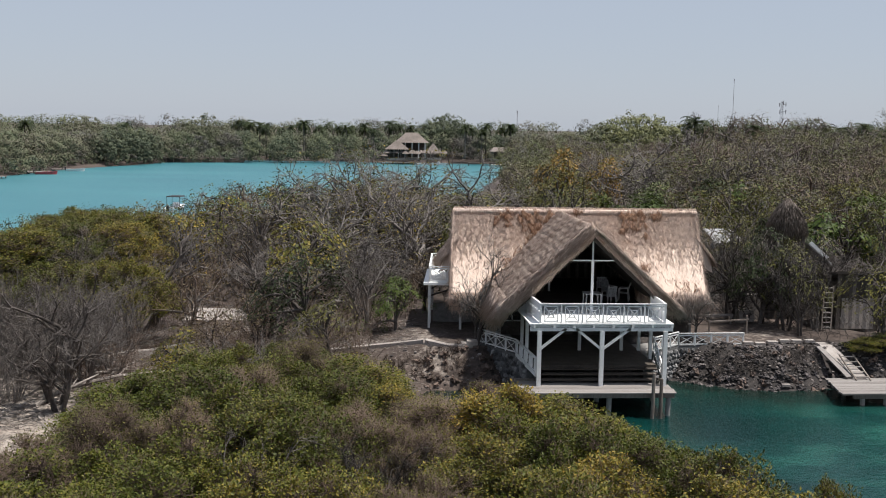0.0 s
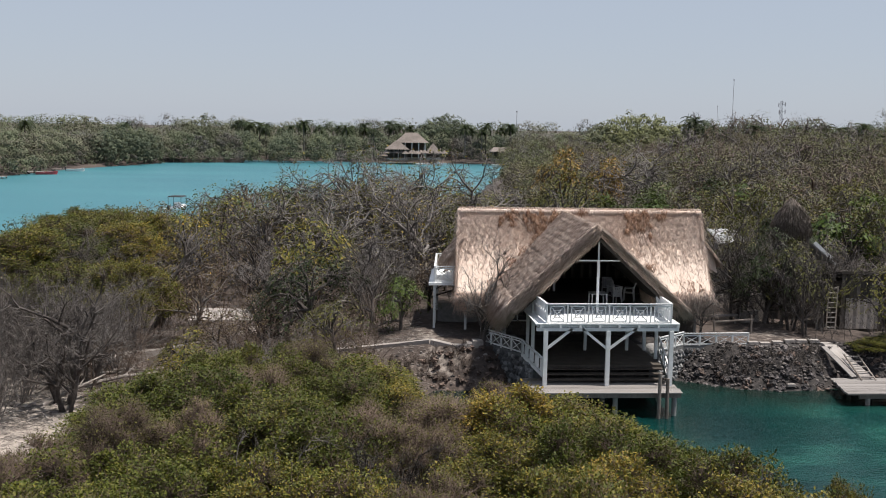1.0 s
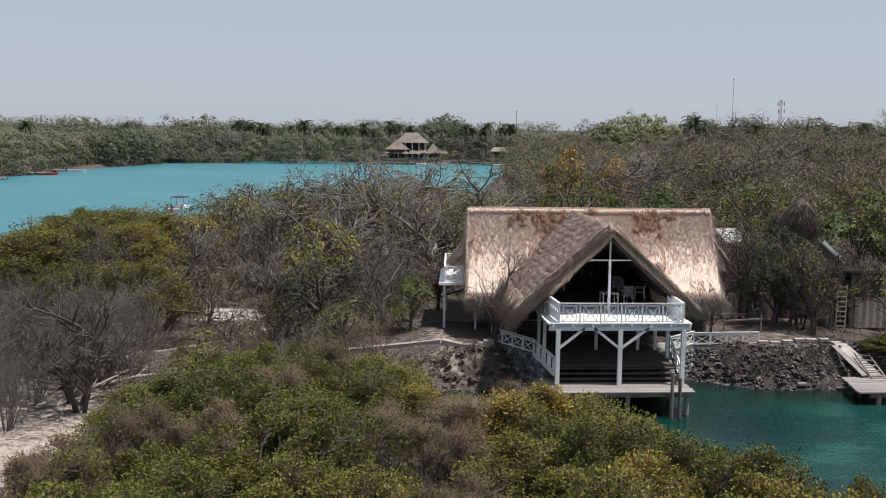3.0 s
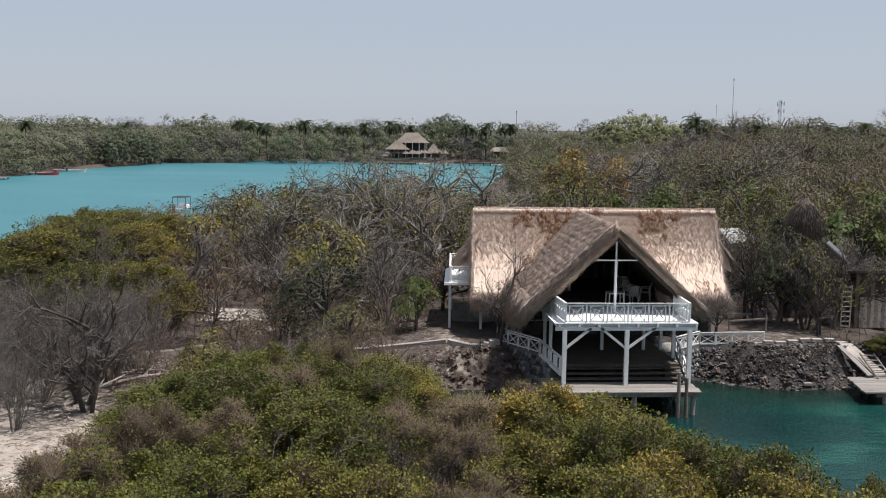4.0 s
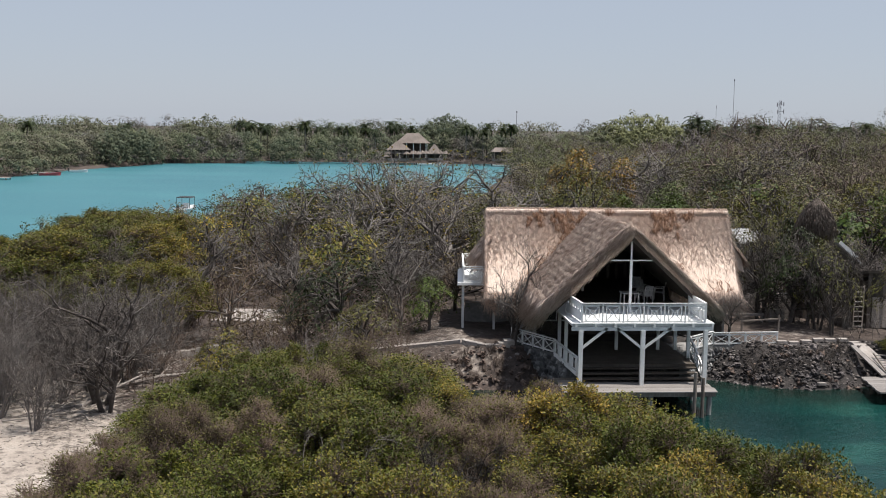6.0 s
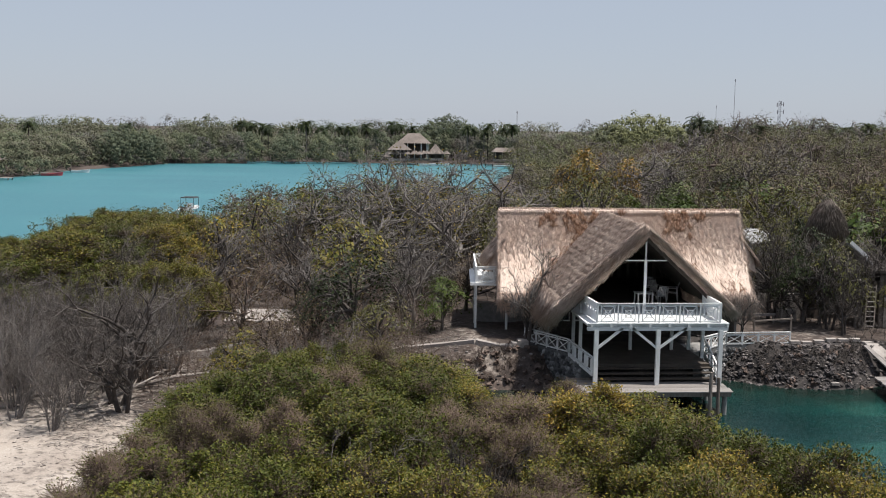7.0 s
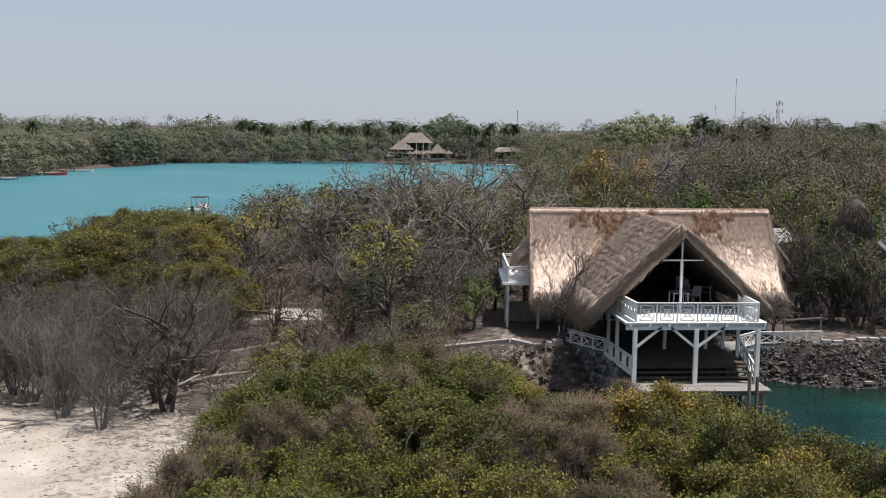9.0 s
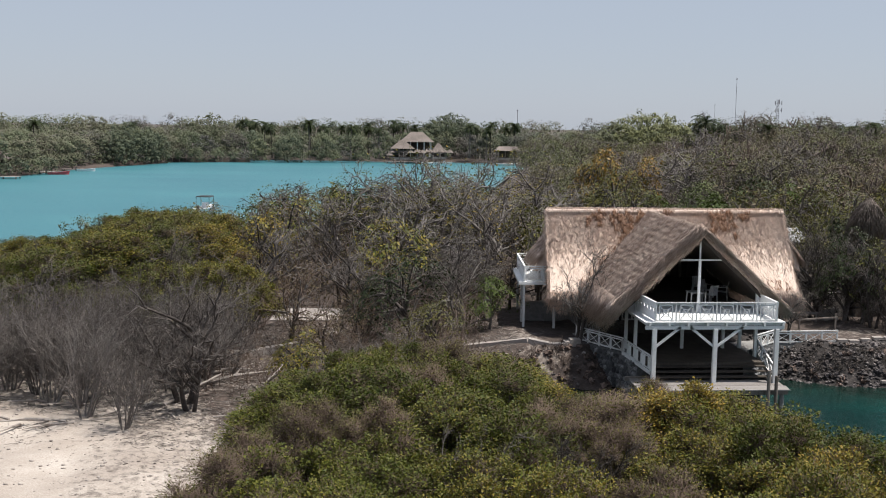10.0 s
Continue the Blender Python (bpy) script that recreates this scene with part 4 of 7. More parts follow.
def masonry_wall(name, pts, top, foot, thick, label):
    """A rough stone retaining wall along the points, with stones standing proud of dark mortar."""
    wall = thing(name, label, "wall", at=(*pts[0], 0))
    inv = Matrix.Translation((-pts[0][0], -pts[0][1], 0))
    rng = random.Random(len(name) + len(pts))
    for (ax, ay), (bx, by) in zip(pts, pts[1:]):
        a, b = Vector((ax, ay, 0)), Vector((bx, by, 0))
        d = b - a
        nrm = Vector((d.y, -d.x, 0)).normalized()
        core = Geo().hexa([a + Vector((0, 0, foot)) + nrm * 0.12, b + Vector((0, 0, foot)) + nrm * 0.12, b - nrm * thick + Vector((0, 0, foot)), a - nrm * thick + Vector((0, 0, foot)),
                           a + Vector((0, 0, top)), b + Vector((0, 0, top)), b - nrm * thick + Vector((0, 0, top)), a - nrm * thick + Vector((0, 0, top))])
        part("wall_core", core, MORTAR, wall).matrix_parent_inverse = inv
        rows, cols = int((top - foot) / 0.24), max(2, int(d.length / 0.3))
        for r in range(rows):
            for c in range(cols):
                f = (c + 0.5 * (r % 2) + rng.uniform(-0.15, 0.15)) / cols
                if f > 1:
                    continue
                z = foot + 0.12 + r * (top - foot - 0.1) / rows + rng.uniform(-0.03, 0.03)
                ob = part("stone", rng.choice(STONES), WALL_STONE, wall)
                ob.matrix_parent_inverse = inv
                ob.location = a + d * f + nrm * (0.12 * (1 - (z - foot) / (top - foot))) + Vector((0, 0, z))
                ob.rotation_euler = (rng.uniform(0, 6), rng.uniform(0, 6), rng.uniform(0, 6))
                ob.scale = (rng.uniform(0.12, 0.19), rng.uniform(0.11, 0.16), rng.uniform(0.1, 0.15))
    return wall


LEFT_LINE = [(5.75, 51.4), (7.34, 48.5), (7.74, 45.1)]
RIGHT_LINE = [(13.45, 45.05), (14.2, 49.5), (15.94, 51.2), (19.36, 51.4)]
masonry_wall("terrace_wall", [LEFT_LINE[0], LEFT_LINE[1], (7.6, 46.6)], 1.74, -0.5, 0.5, "dark coral stone retaining wall beside the stairs")
masonry_wall("terrace_wall", RIGHT_LINE[1:], 1.57, 0.0, 0.5, "dark coral stone retaining wall under the white fence")
terrace = Geo().add([(x, y, z) for z in (1.5, 1.745) for x, y in ((5.9, 51.5), (7.46, 48.5), (7.66, 46.4), (7.70, 46.4), (7.70, 53.2), (5.9, 53.2))],
                    [(0, 5, 4, 3, 2, 1), (6, 7, 8, 9, 10, 11)] + [(i, (i + 1) % 6, 6 + (i + 1) % 6, 6 + i) for i in range(6)])
single("terrace", terrace, GREY_WALL, "grey concrete terrace beside the house", "terrace", kind="structure")
terrace2 = Geo().add([(x, y, z) for z in (1.35, 1.58) for x, y in ((13.47, 48.8), (14.0, 49.6), (15.85, 51.3), (19.3, 51.5), (19.3, 53.2), (13.47, 53.2))],
                     [(0, 5, 4, 3, 2, 1), (6, 7, 8, 9, 10, 11)] + [(i, (i + 1) % 6, 6 + (i + 1) % 6, 6 + i) for i in range(6)])
single("terrace", terrace2, GREY_WALL, "grey concrete terrace behind the white fence", "terrace", kind="structure")
fence = thing("fence", "white timber fence with crossed fields along the stair wall", "fence")
railing(fence, LEFT_LINE[0], LEFT_LINE[1], 1.76, 0.68, 4, WHITE_WORN, 0.12, "fence_rail", inner=False)
railing(fence, LEFT_LINE[1], LEFT_LINE[2], 1.76, 0.68, 4, WHITE_WORN, 0.4, "fence_rail", balusters=True, floor_end=1.64)
part("stringer", Geo().beam((*LEFT_LINE[1], 1.72), (*LEFT_LINE[2], 1.54), 0.05, 0.16), WHITE_WORN, fence)
part("end_post", Geo().tube((5.75, 51.4, 1.7), (5.75, 51.4, 2.62), 0.07, 0.07, 8).tube((5.75, 51.4, 2.62), (5.75, 51.4, 2.74), 0.07, 0.02, 8), WHITE_WORN, fence)
fence = thing("fence", "weathered white timber fence with crossed fields on the terrace edge", "fence")
railing(fence, RIGHT_LINE[0], RIGHT_LINE[1], 1.12, 0.70, 5, WHITE_WORN, 0.12, "fence_rail", inner=False, floor_end=1.68)
part("stringer", Geo().beam((*RIGHT_LINE[0], 1.08), (*RIGHT_LINE[1], 1.62), 0.05, 0.18), WHITE_WORN, fence)
railing(fence, RIGHT_LINE[1], RIGHT_LINE[2], 1.64, 0.68, 3, WHITE_WORN, 0.12, "fence_rail", inner=False, floor_end=1.6)
railing(fence, RIGHT_LINE[2], RIGHT_LINE[3], 1.58, 0.62, 4, WHITE_WORN, 0.1, "fence_rail", inner=False)
low_wall = thing("low_wall", "dark grey rendered wall under the side balcony", "wall", at=(5.2, 57.1, 0))
part("wall_body", Geo().box(-1.25, 1.3, 0, 0.16, 1.2, 2.72), GREY_WALL, low_wall)
part("coping", Geo().box(-1.28, 1.3, -0.02, 0.18, 2.724, 2.78), CONCRETE, low_wall)


# ---- furniture ----
def plastic_chair(at, turn, floor):
    c = thing("plastic_chair", "white moulded plastic armchair on the upper floor", "chair", "plastic chairs")
    part("seat", Geo().hexa([(-0.22, -0.22, 0.41), (0.22, -0.22, 0.41), (0.2, 0.22, 0.38), (-0.2, 0.22, 0.38), (-0.23, -0.23, 0.44), (0.23, -0.23, 0.44), (0.2, 0.22, 0.41), (-0.2, 0.22, 0.41)]), PLASTIC, c)
    b = Geo()
    for i in range(5):
        x = -0.19 + i * 0.095
        b.beam((x, 0.21, 0.42), (x * 1.1, 0.32, 0.86), 0.07, 0.025)
    part("backrest", b.beam((-0.23, 0.33, 0.87), (0.23, 0.33, 0.87), 0.04, 0.07), PLASTIC, c)
    for s in (-1, 1):
        part("armrest", Geo().beam((s * 0.26, -0.2, 0.64), (s * 0.25, 0.27, 0.66), 0.06, 0.03), PLASTIC, c)
        part("leg", Geo().beam((s * 0.26, -0.24, 0), (s * 0.25, -0.2, 0.64), 0.05, 0.05), PLASTIC, c)
        part("leg", Geo().beam((s * 0.25, 0.28, 0), (s * 0.22, 0.22, 0.66), 0.05, 0.05), PLASTIC, c)
    c.matrix_basis = pose(*at, floor, 0, 0, turn)
    return c


plastic_chair((12.05, 50.0), 200, UPPER_Z)
plastic_chair((12.4, 51.6), 30, UPPER_Z)
plastic_chair((13.0, 51.0), 250, UPPER_Z)
plastic_chair((12.3, 52.7), -10, UPPER_Z)
plastic_chair((6.75, 51.9), 170, 1.745)
table = thing("plastic_table", "square white plastic table on the upper floor", "table", at=(10.98, 48.9, UPPER_Z))
part("tabletop", Geo().box(-0.4, 0.4, -0.4, 0.4, 0.70, 0.74), PLASTIC, table)
for sx in (-1, 1):
    for sy in (-1, 1):
        part("leg", Geo().beam((sx * 0.36, sy * 0.36, 0), (sx * 0.34, sy * 0.34, 0.70), 0.06, 0.06), PLASTIC, table)


# ---- trees ----
def unit(a):
    return a / np.maximum(np.linalg.norm(a, axis=-1, keepdims=True), 1e-9)


def grow(rng, base, aim, length, radius, spec):
    """Branches level by level. spec rows: (segments, wander, lift, children, length ratio, angle, radius ratio)."""
    P, D = np.array(base, float), unit(np.array(aim, float))
    L, R = np.array(length, float), np.array(radius, float)
    levels = []
    for segs, wander, lift, kids, ratio, angle, rr in spec:
        n = len(P)
        nodes, d, p = [P], D, P
        rows = []
        for s in range(segs):
            d = unit(d + rng.normal(0, wander, (n, 3)) + np.array([0, 0, lift]))
            q = p + d * (L / segs)[:, None]
            rows.append((p, q, R * (1 - 0.6 * s / segs), R * (1 - 0.6 * (s + 1) / segs)))
            p = q
            nodes.append(q)
        levels.append(rows)
        if not kids:
            break
        nodes = np.stack(nodes, 1)
        f = np.concatenate([np.ones((n, 1)), rng.uniform(0.3, 1.0, (n, kids - 1))], 1) * segs * 0.999
        k = f.astype(int)
        w = (f - k)[..., None]
        idx = np.arange(n)[:, None]
        cp = nodes[idx, k] * (1 - w) + nodes[idx, k + 1] * w
        cd = unit(nodes[idx, k + 1] - nodes[idx, k])
        side = unit(np.cross(cd, rng.normal(0, 1, (n, kids, 3))))
        a = np.radians(rng.normal(angle, angle * 0.3, (n, kids, 1)))
        P = cp.reshape(-1, 3)
        D = (cd * np.cos(a) + side * np.sin(a)).reshape(-1, 3)
        L = (np.repeat(L, kids) * ratio * rng.uniform(0.65, 1.25, n * kids))
        R = np.repeat(R, kids) * rr
    return levels, p, d


def limbs(rows, sides, pointed=False):
    out = []
    for p, q, r0, r1 in rows:
        n = len(p)
        d = unit(q - p)
        s = unit(np.cross(d, np.array([0.31, 0.17, 0.93])))
        u = np.cross(s, d)
        ang = 2 * np.pi * np.arange(sides) / sides
        ring = s[:, None] * np.cos(ang)[None, :, None] + u[:, None] * np.sin(ang)[None, :, None]
        a = p[:, None] + ring * r0[:, None, None]
        j = np.arange(sides)
        k = (j + 1) % sides
        if pointed:
            v = np.concatenate([a, q[:, None]], 1).reshape(-1, 3)
            t = np.arange(n)[:, None, None] * (sides + 1) + np.stack([j, k, np.full(sides, sides)], -1)
        else:
            b = q[:, None] + ring * r1[:, None, None]
            v = np.concatenate([a, b], 1).reshape(-1, 3)
            t = np.arange(n)[:, None, None] * (2 * sides) + np.concatenate([np.stack([j, k, k + sides], -1), np.stack([j, k + sides, j + sides], -1)])
        out.append((v, t.reshape(-1, 3)))
    return joined(out)


def leaves(rng, pts, dirs, each, spread, size, slim=0.5, drop=0.1):
    n = len(pts) * each
    c = np.repeat(pts, each, 0) + rng.normal(0, spread, (n, 3))
    d = unit((np.repeat(dirs, each, 0) * 0.5 + rng.normal(0, 0.75, (n, 3))) * [1, 1, 0.55] + np.array([0, 0, 0.15 - drop]))
    s = unit(np.cross(d, rng.normal(0, 0.55, (n, 3)) + np.array([0, 0, 1.0])))
    up = np.cross(s, d)
    ln = size * rng.uniform(0.6, 1.35, (n, 1))
    v = np.stack([c, c + d * ln * 0.5 + s * ln * slim * 0.5 + up * ln * 0.08, c + d * ln - up * ln * 0.06, c + d * ln * 0.5 - s * ln * slim * 0.5 + up * ln * 0.08], 1).reshape(-1, 3)
    i = np.arange(n)[:, None] * 4
    return v, np.concatenate([i + [0, 1, 2], i + [0, 2, 3]])


def stems(rng, count, lean, height):
    a = rng.uniform(0, 2 * np.pi, count) + np.arange(count) * 2.4
    t = np.tan(np.radians(rng.uniform(lean * 0.3, lean, count)))
    aim = np.stack([np.cos(a) * t, np.sin(a) * t, np.ones(count)], -1)
    base = np.stack([np.cos(a) * 0.15, np.sin(a) * 0.15, np.full(count, -0.25)], -1) * min(1, count - 0.99)
    return base, aim, height * rng.uniform(0.8, 1.1, count)


def domed(trunk, twigs, foliage):
    """Presses a crown's top into an uneven dome."""
    high = np.percentile(twigs[0][:, 2], 97)
    wide = np.percentile(np.hypot(twigs[0][:, 0], twigs[0][:, 1]), 95)
    for v, _ in (trunk, twigs, foliage):
        q = np.hypot(v[:, 0], v[:, 1]) / wide
        cap = high * (0.86 - 0.42 * np.minimum(q, 1.2) ** 2) * (1 + 0.05 * np.sin(5 * v[:, 0]) * np.sin(5 * v[:, 1]))
        v[:, 2] = np.where(v[:, 2] > cap * 0.85, cap * 0.85 + (v[:, 2] - cap * 0.85) * 0.28, v[:, 2])


def bush_shape(rng, lobes, shoots, each, leaf, side, leafy):
    """A broad bush: crooked stems to many lobes, each a brush of short shoots that end in small rosettes of leaves."""
    z = rng.uniform(-0.05, 1, lobes)
    a = np.arange(lobes) * 2.4 + rng.uniform(-0.4, 0.4, lobes)
    flat = np.sqrt(1 - z * z) * rng.uniform(0.75, 1.1, lobes)
    mid = np.stack([np.cos(a) * flat * 1.5, np.sin(a) * flat * 1.5, 1.55 + z * 2.3 + rng.uniform(-0.25, 0.15, lobes)], -1)
    lr = rng.uniform(0.3, 0.8, lobes) * rng.uniform(0.85, 1.1, lobes)
    base = np.stack([np.cos(a) * 0.25, np.sin(a) * 0.25, np.full(lobes, -0.25)], -1)
    k1 = base + (mid - base) * [0.42, 0.42, 0.34] + rng.normal(0, 0.14, (lobes, 3))
    k2 = base + (mid - base) * [0.72, 0.72, 0.7] + rng.normal(0, 0.12, (lobes, 3))
    r = rng.uniform(0.03, 0.055, lobes)
    trunk = limbs([(base, k1, r, r * 0.8), (k1, k2, r * 0.8, r * 0.55), (k2, mid, r * 0.55, r * 0.3)], 5)
    n = lobes * shoots
    c, rad = np.repeat(mid, shoots, 0), np.repeat(lr, shoots)[:, None]
    out = unit(c - [0, 0, 1.2])
    d = unit(rng.normal(0, 1, (n, 3)) + out * 0.6 + [0, 0, 0.35])
    p = c + d * rad * 0.12 + rng.normal(0, 0.04, (n, 3))
    q = c + d * rad * rng.uniform(0.55, 1.12, (n, 1)) * [1, 1, 0.85]
    rows = [limbs([(p, q, np.full(n, 0.0075), None)], 3, True)]
    if side:
        m = n * side
        f = rng.uniform(0.35, 0.95, (m, 1))
        sp = np.repeat(p, side, 0) * (1 - f) + np.repeat(q, side, 0) * f
        sd = unit(np.repeat(d, side, 0) + rng.normal(0, 0.55, (m, 3)) + [0, 0, 0.2])
        rows.append(limbs([(sp, sp + sd * rng.uniform(0.1, 0.34, (m, 1)), np.full(m, 0.0055), None)], 3, True))
    keep = rng.random(n) < leafy
    foliage = leaves(rng, q[keep], unit(d[keep] + [0, 0, 0.3]), each, 0.05, leaf, 0.58, -0.1)
    return trunk, joined(rows), foliage


def plant(seed, kind, lite=False):
    """Meshes of one plant: (trunk, twigs, leaves or None), and their materials."""
    rng = np.random.default_rng(seed)
    foliage = None
    few = 4 if lite else 5
    if kind == "bare_tree":
        b, a, h = stems(rng, 2, 22, 2.6)
        lv, tip, td = grow(rng, b, a, h, [0.15, 0.12], [(4, 0.10, 0.05, 6, 0.80, 42, 0.52), (4, 0.17, 0.03, few, 0.55, 46, 0.45), (3, 0.20, 0.03, few, 0.55, 46, 0.45), (2, 0.25, 0.03, 5 if lite else 7, 0.58, 45, 0.5), (1, 0, 0, 0, 0, 0, 0)])
        trunk, twigs = joined([limbs(lv[0], 7), limbs(lv[1], 5)]), joined([limbs(lv[2], 3), limbs(lv[3], 3), limbs(lv[4], 3, True)])
        mats = (BARK, BARK, LEAF_OLIVE)
    elif kind == "pale_tree":
        b, a, h = stems(rng, 1, 12, 3.4)
        lv, tip, td = grow(rng, b, a, h, [0.24], [(4, 0.10, 0.06, 9, 0.85, 44, 0.45), (5, 0.20, 0.07, 5, 0.55, 46, 0.5), (3, 0.24, 0.05, 5, 0.55, 46, 0.5), (2, 0.28, 0.04, 5, 0.6, 46, 0.5), (1, 0, 0, 0, 0, 0, 0)])
        trunk, twigs = joined([limbs(lv[0], 8), limbs(lv[1], 6)]), joined([limbs(lv[2], 3), limbs(lv[3], 3), limbs(lv[4], 3, True)])
        keep = rng.random(len(tip)) < 0.25
        foliage = leaves(rng, tip[keep], td[keep], 3, 0.12, 0.13, 0.6)
        mats = (BARK_PALE, BARK_PALE, LEAF_YELLOW)
    elif kind == "twig_shrub":
        b, a, h = stems(rng, 10, 36, 2.5)
        lv, tip, td = grow(rng, b, a, h, np.full(10, 0.05), [(4, 0.12, 0.06, 6, 0.64, 34, 0.5), (3, 0.17, 0.05, 5, 0.58, 38, 0.5), (2, 0.22, 0.03, 7, 0.58, 42, 0.5), (1, 0, 0, 0, 0, 0, 0)])
        trunk, twigs = joined([limbs(lv[0], 5), limbs(lv[1], 3), limbs(lv[2], 3)]), limbs(lv[3], 3, True)
        mats = (BARK_PALE, BARK, LEAF_BROWN)
    elif kind in ("green_bush", "yellow_bush", "brown_bush"):
        lobes, shoots, each, leaf, side, leafy = {"green_bush": (32, 100, 6, 0.076, 1, 0.92), "yellow_bush": (30, 100, 6, 0.078, 1, 0.85), "brown_bush": (32, 85, 4, 0.066, 4, 0.42)}[kind]
        trunk, twigs, foliage = bush_shape(rng, lobes, shoots, each, leaf, side, leafy)
        mats = (BARK, BARK_RED, {"green_bush": LEAF_GREEN, "yellow_bush": LEAF_YELLOW, "brown_bush": LEAF_OLIVE}[kind])
    elif kind in ("olive_tree", "green_tree", "dark_tree", "brown_tree", "yellow_tree", "orange_tree"):
        b, a, h = stems(rng, 2, 24, 2.5)
        lv, tip, td = grow(rng, b, a, h, [0.13, 0.11], [(3, 0.10, 0.05, 7, 0.85, 46, 0.55), (3, 0.18, 0.05, few, 0.52, 46, 0.5), (2, 0.22, 0.04, few, 0.5, 46, 0.5), (1, 0, 0, 0, 0, 0, 0)])
        trunk, twigs = joined([limbs(lv[0], 6), limbs(lv[1], 4)]), joined([limbs(lv[2], 3), limbs(lv[3], 3, True)])
        each, size = {"olive_tree": (4, 0.14), "green_tree": (7, 0.17), "dark_tree": (6, 0.15), "brown_tree": (2, 0.17), "yellow_tree": (6, 0.16), "orange_tree": (5, 0.24)}[kind]
        size *= 1.15 if lite else 1.0
        each = int(each * 1.25) if lite else each
        foliage = leaves(rng, tip, td, each, 0.15, size, 0.6)
        if kind != "brown_tree":
            domed(trunk, twigs, foliage)
        mats = (BARK, BARK if kind != "brown_tree" else BARK_RED, {"olive_tree": LEAF_OLIVE, "green_tree": LEAF_BRIGHT, "dark_tree": LEAF_DARK, "brown_tree": LEAF_BROWN, "yellow_tree": LEAF_YELLOW, "orange_tree": LEAF_ORANGE}[kind])
    return trunk, twigs, foliage, mats


WORDS = {
    "bare_tree": ("bare_tree", "leafless grey tree with fine branching twigs on dry ground", "tree"),
    "pale_tree": ("bare_tree", "tall pale-barked tree with a spreading, nearly leafless crown", "tree"),
    "twig_shrub": ("dry_shrub", "leafless brown shrub of many thin upright stems", "shrub"),
    "green_bush": ("mangrove_bush", "dense green mangrove bush with dusty leaves", "bush"),
    "yellow_bush": ("mangrove_bush", "mangrove bush with yellowing green leaves at the shore", "bush"),
    "brown_bush": ("mangrove_bush", "half-bare brown bush with sparse olive leaves", "bush"),
    "olive_tree": ("scrub_tree", "small scrub tree with thin dusty olive leaves", "tree"),
    "green_tree": ("scrub_tree", "leafy bright green tree among dry scrub", "tree"),
    "dark_tree": ("scrub_tree", "dense dark green tree among dry scrub", "tree"),
    "yellow_tree": ("scrub_tree", "small tree with yellowing olive-green leaves", "tree"),
    "orange_tree": ("scrub_tree", "tree with orange-yellow and olive leaves", "tree"),
    "brown_tree": ("scrub_tree", "dry scrub tree with brown withered leaves", "tree"),
}
GROUPS = {"bush": "bushes by the shore", "tree": "trees of the dry wood", "shrub": "dry shrubs on the sand"}
STOCK = {}


def stock(kind, variants, lite=False):
    for k in range(variants):
        trunk, twigs, foliage, mats = plant(len(STOCK) * 17 + k * 5 + 3, kind, lite)
        top = max(trunk[0][:, 2].max(), twigs[0][:, 2].max())
        wide = np.percentile(np.hypot(twigs[0][:, 0], twigs[0][:, 1]), 92)
        parts = [("trunk", tri_mesh("trunk", *trunk), mats[0]), ("branchwork", tri_mesh("branchwork", *twigs), mats[1])]
        if foliage:
            parts.append(("crown", tri_mesh("crown", *foliage), mats[2]))
        for _, me, mat in parts:
            me.materials.append(mat)
        STOCK[kind, lite, k] = (parts, top, wide)


COUNTS = {"bare_tree": 4, "pale_tree": 3, "twig_shrub": 3, "green_bush": 4, "yellow_bush": 3, "brown_bush": 3, "olive_tree": 3, "green_tree": 2, "dark_tree": 2, "brown_tree": 3, "yellow_tree": 2, "orange_tree": 1}
for kind, variants in COUNTS.items():
    stock(kind, variants)
    if not kind.endswith("bush"):
        stock(kind, variants, True)
TREE_RNG = random.Random(11)


def set_plant(kind, x, y, height, width=None, sink=0.05, top_z=None, turn=None, lean=0.0):
    """One plant of that kind, scaled to a height and, if given, a crown width, standing on the ground."""
    k = TREE_RNG.randrange(COUNTS[kind])
    parts, top, wide = STOCK[kind, y > 60 and kind != "pale_tree" and not kind.endswith("bush"), k]
    name, label, cat = WORDS[kind]
    z = ground_z(x, y)
    if top_z:
        height = top_z - z
    sz = height / top
    sx = width / 2 / wide if width else sz * TREE_RNG.uniform(0.85, 1.1)
    ob = thing(name, label, cat, GROUPS[cat])
    for pname, me, mat in parts:
        tagged(part(pname, me, mat, ob), kind="" if pname == "trunk" else "stuff")
    turn = TREE_RNG.uniform(0, 360) if turn is None else turn
    ob.matrix_basis = pose(x, y, max(z, -0.9) - sink, lean, 0, turn) @ Matrix.Diagonal((sx, sx, sz, 1))
    return ob


def scatter(seed, poly, spacing, limit=4000):
    """Points spread over a polygon, no two closer than the spacing there."""
    rng = random.Random(seed)
    xs, ys = [p[0] for p in poly], [p[1] for p in poly]
    out = []
    for _ in range(limit):
        x, y = rng.uniform(min(xs), max(xs)), rng.uniform(min(ys), max(ys))
        s = spacing(x, y)
        if inside_distance(x, y, poly) > 0 and all((x - a) ** 2 + (y - b) ** 2 > s * s for a, b in out):
            out.append((x, y))
    return out


def pick(weights):
    r = TREE_RNG.uniform(0, sum(w for _, w in weights))
    for k, w in weights:
        r -= w
        if r <= 0:
            return k
    return weights[-1][0]


# mangrove thicket on the near shore
THICKET = [(-8.8, 19.0), (-8.4, 25.0), (-7.7, 29.5), (-8.0, 34.0), (-5.8, 39.2), (-1.0, 40.2), (2.4, 38.0), (6.6, 34.4), (8.1, 30.5), (8.9, 24.5), (9.0, 19.0)]


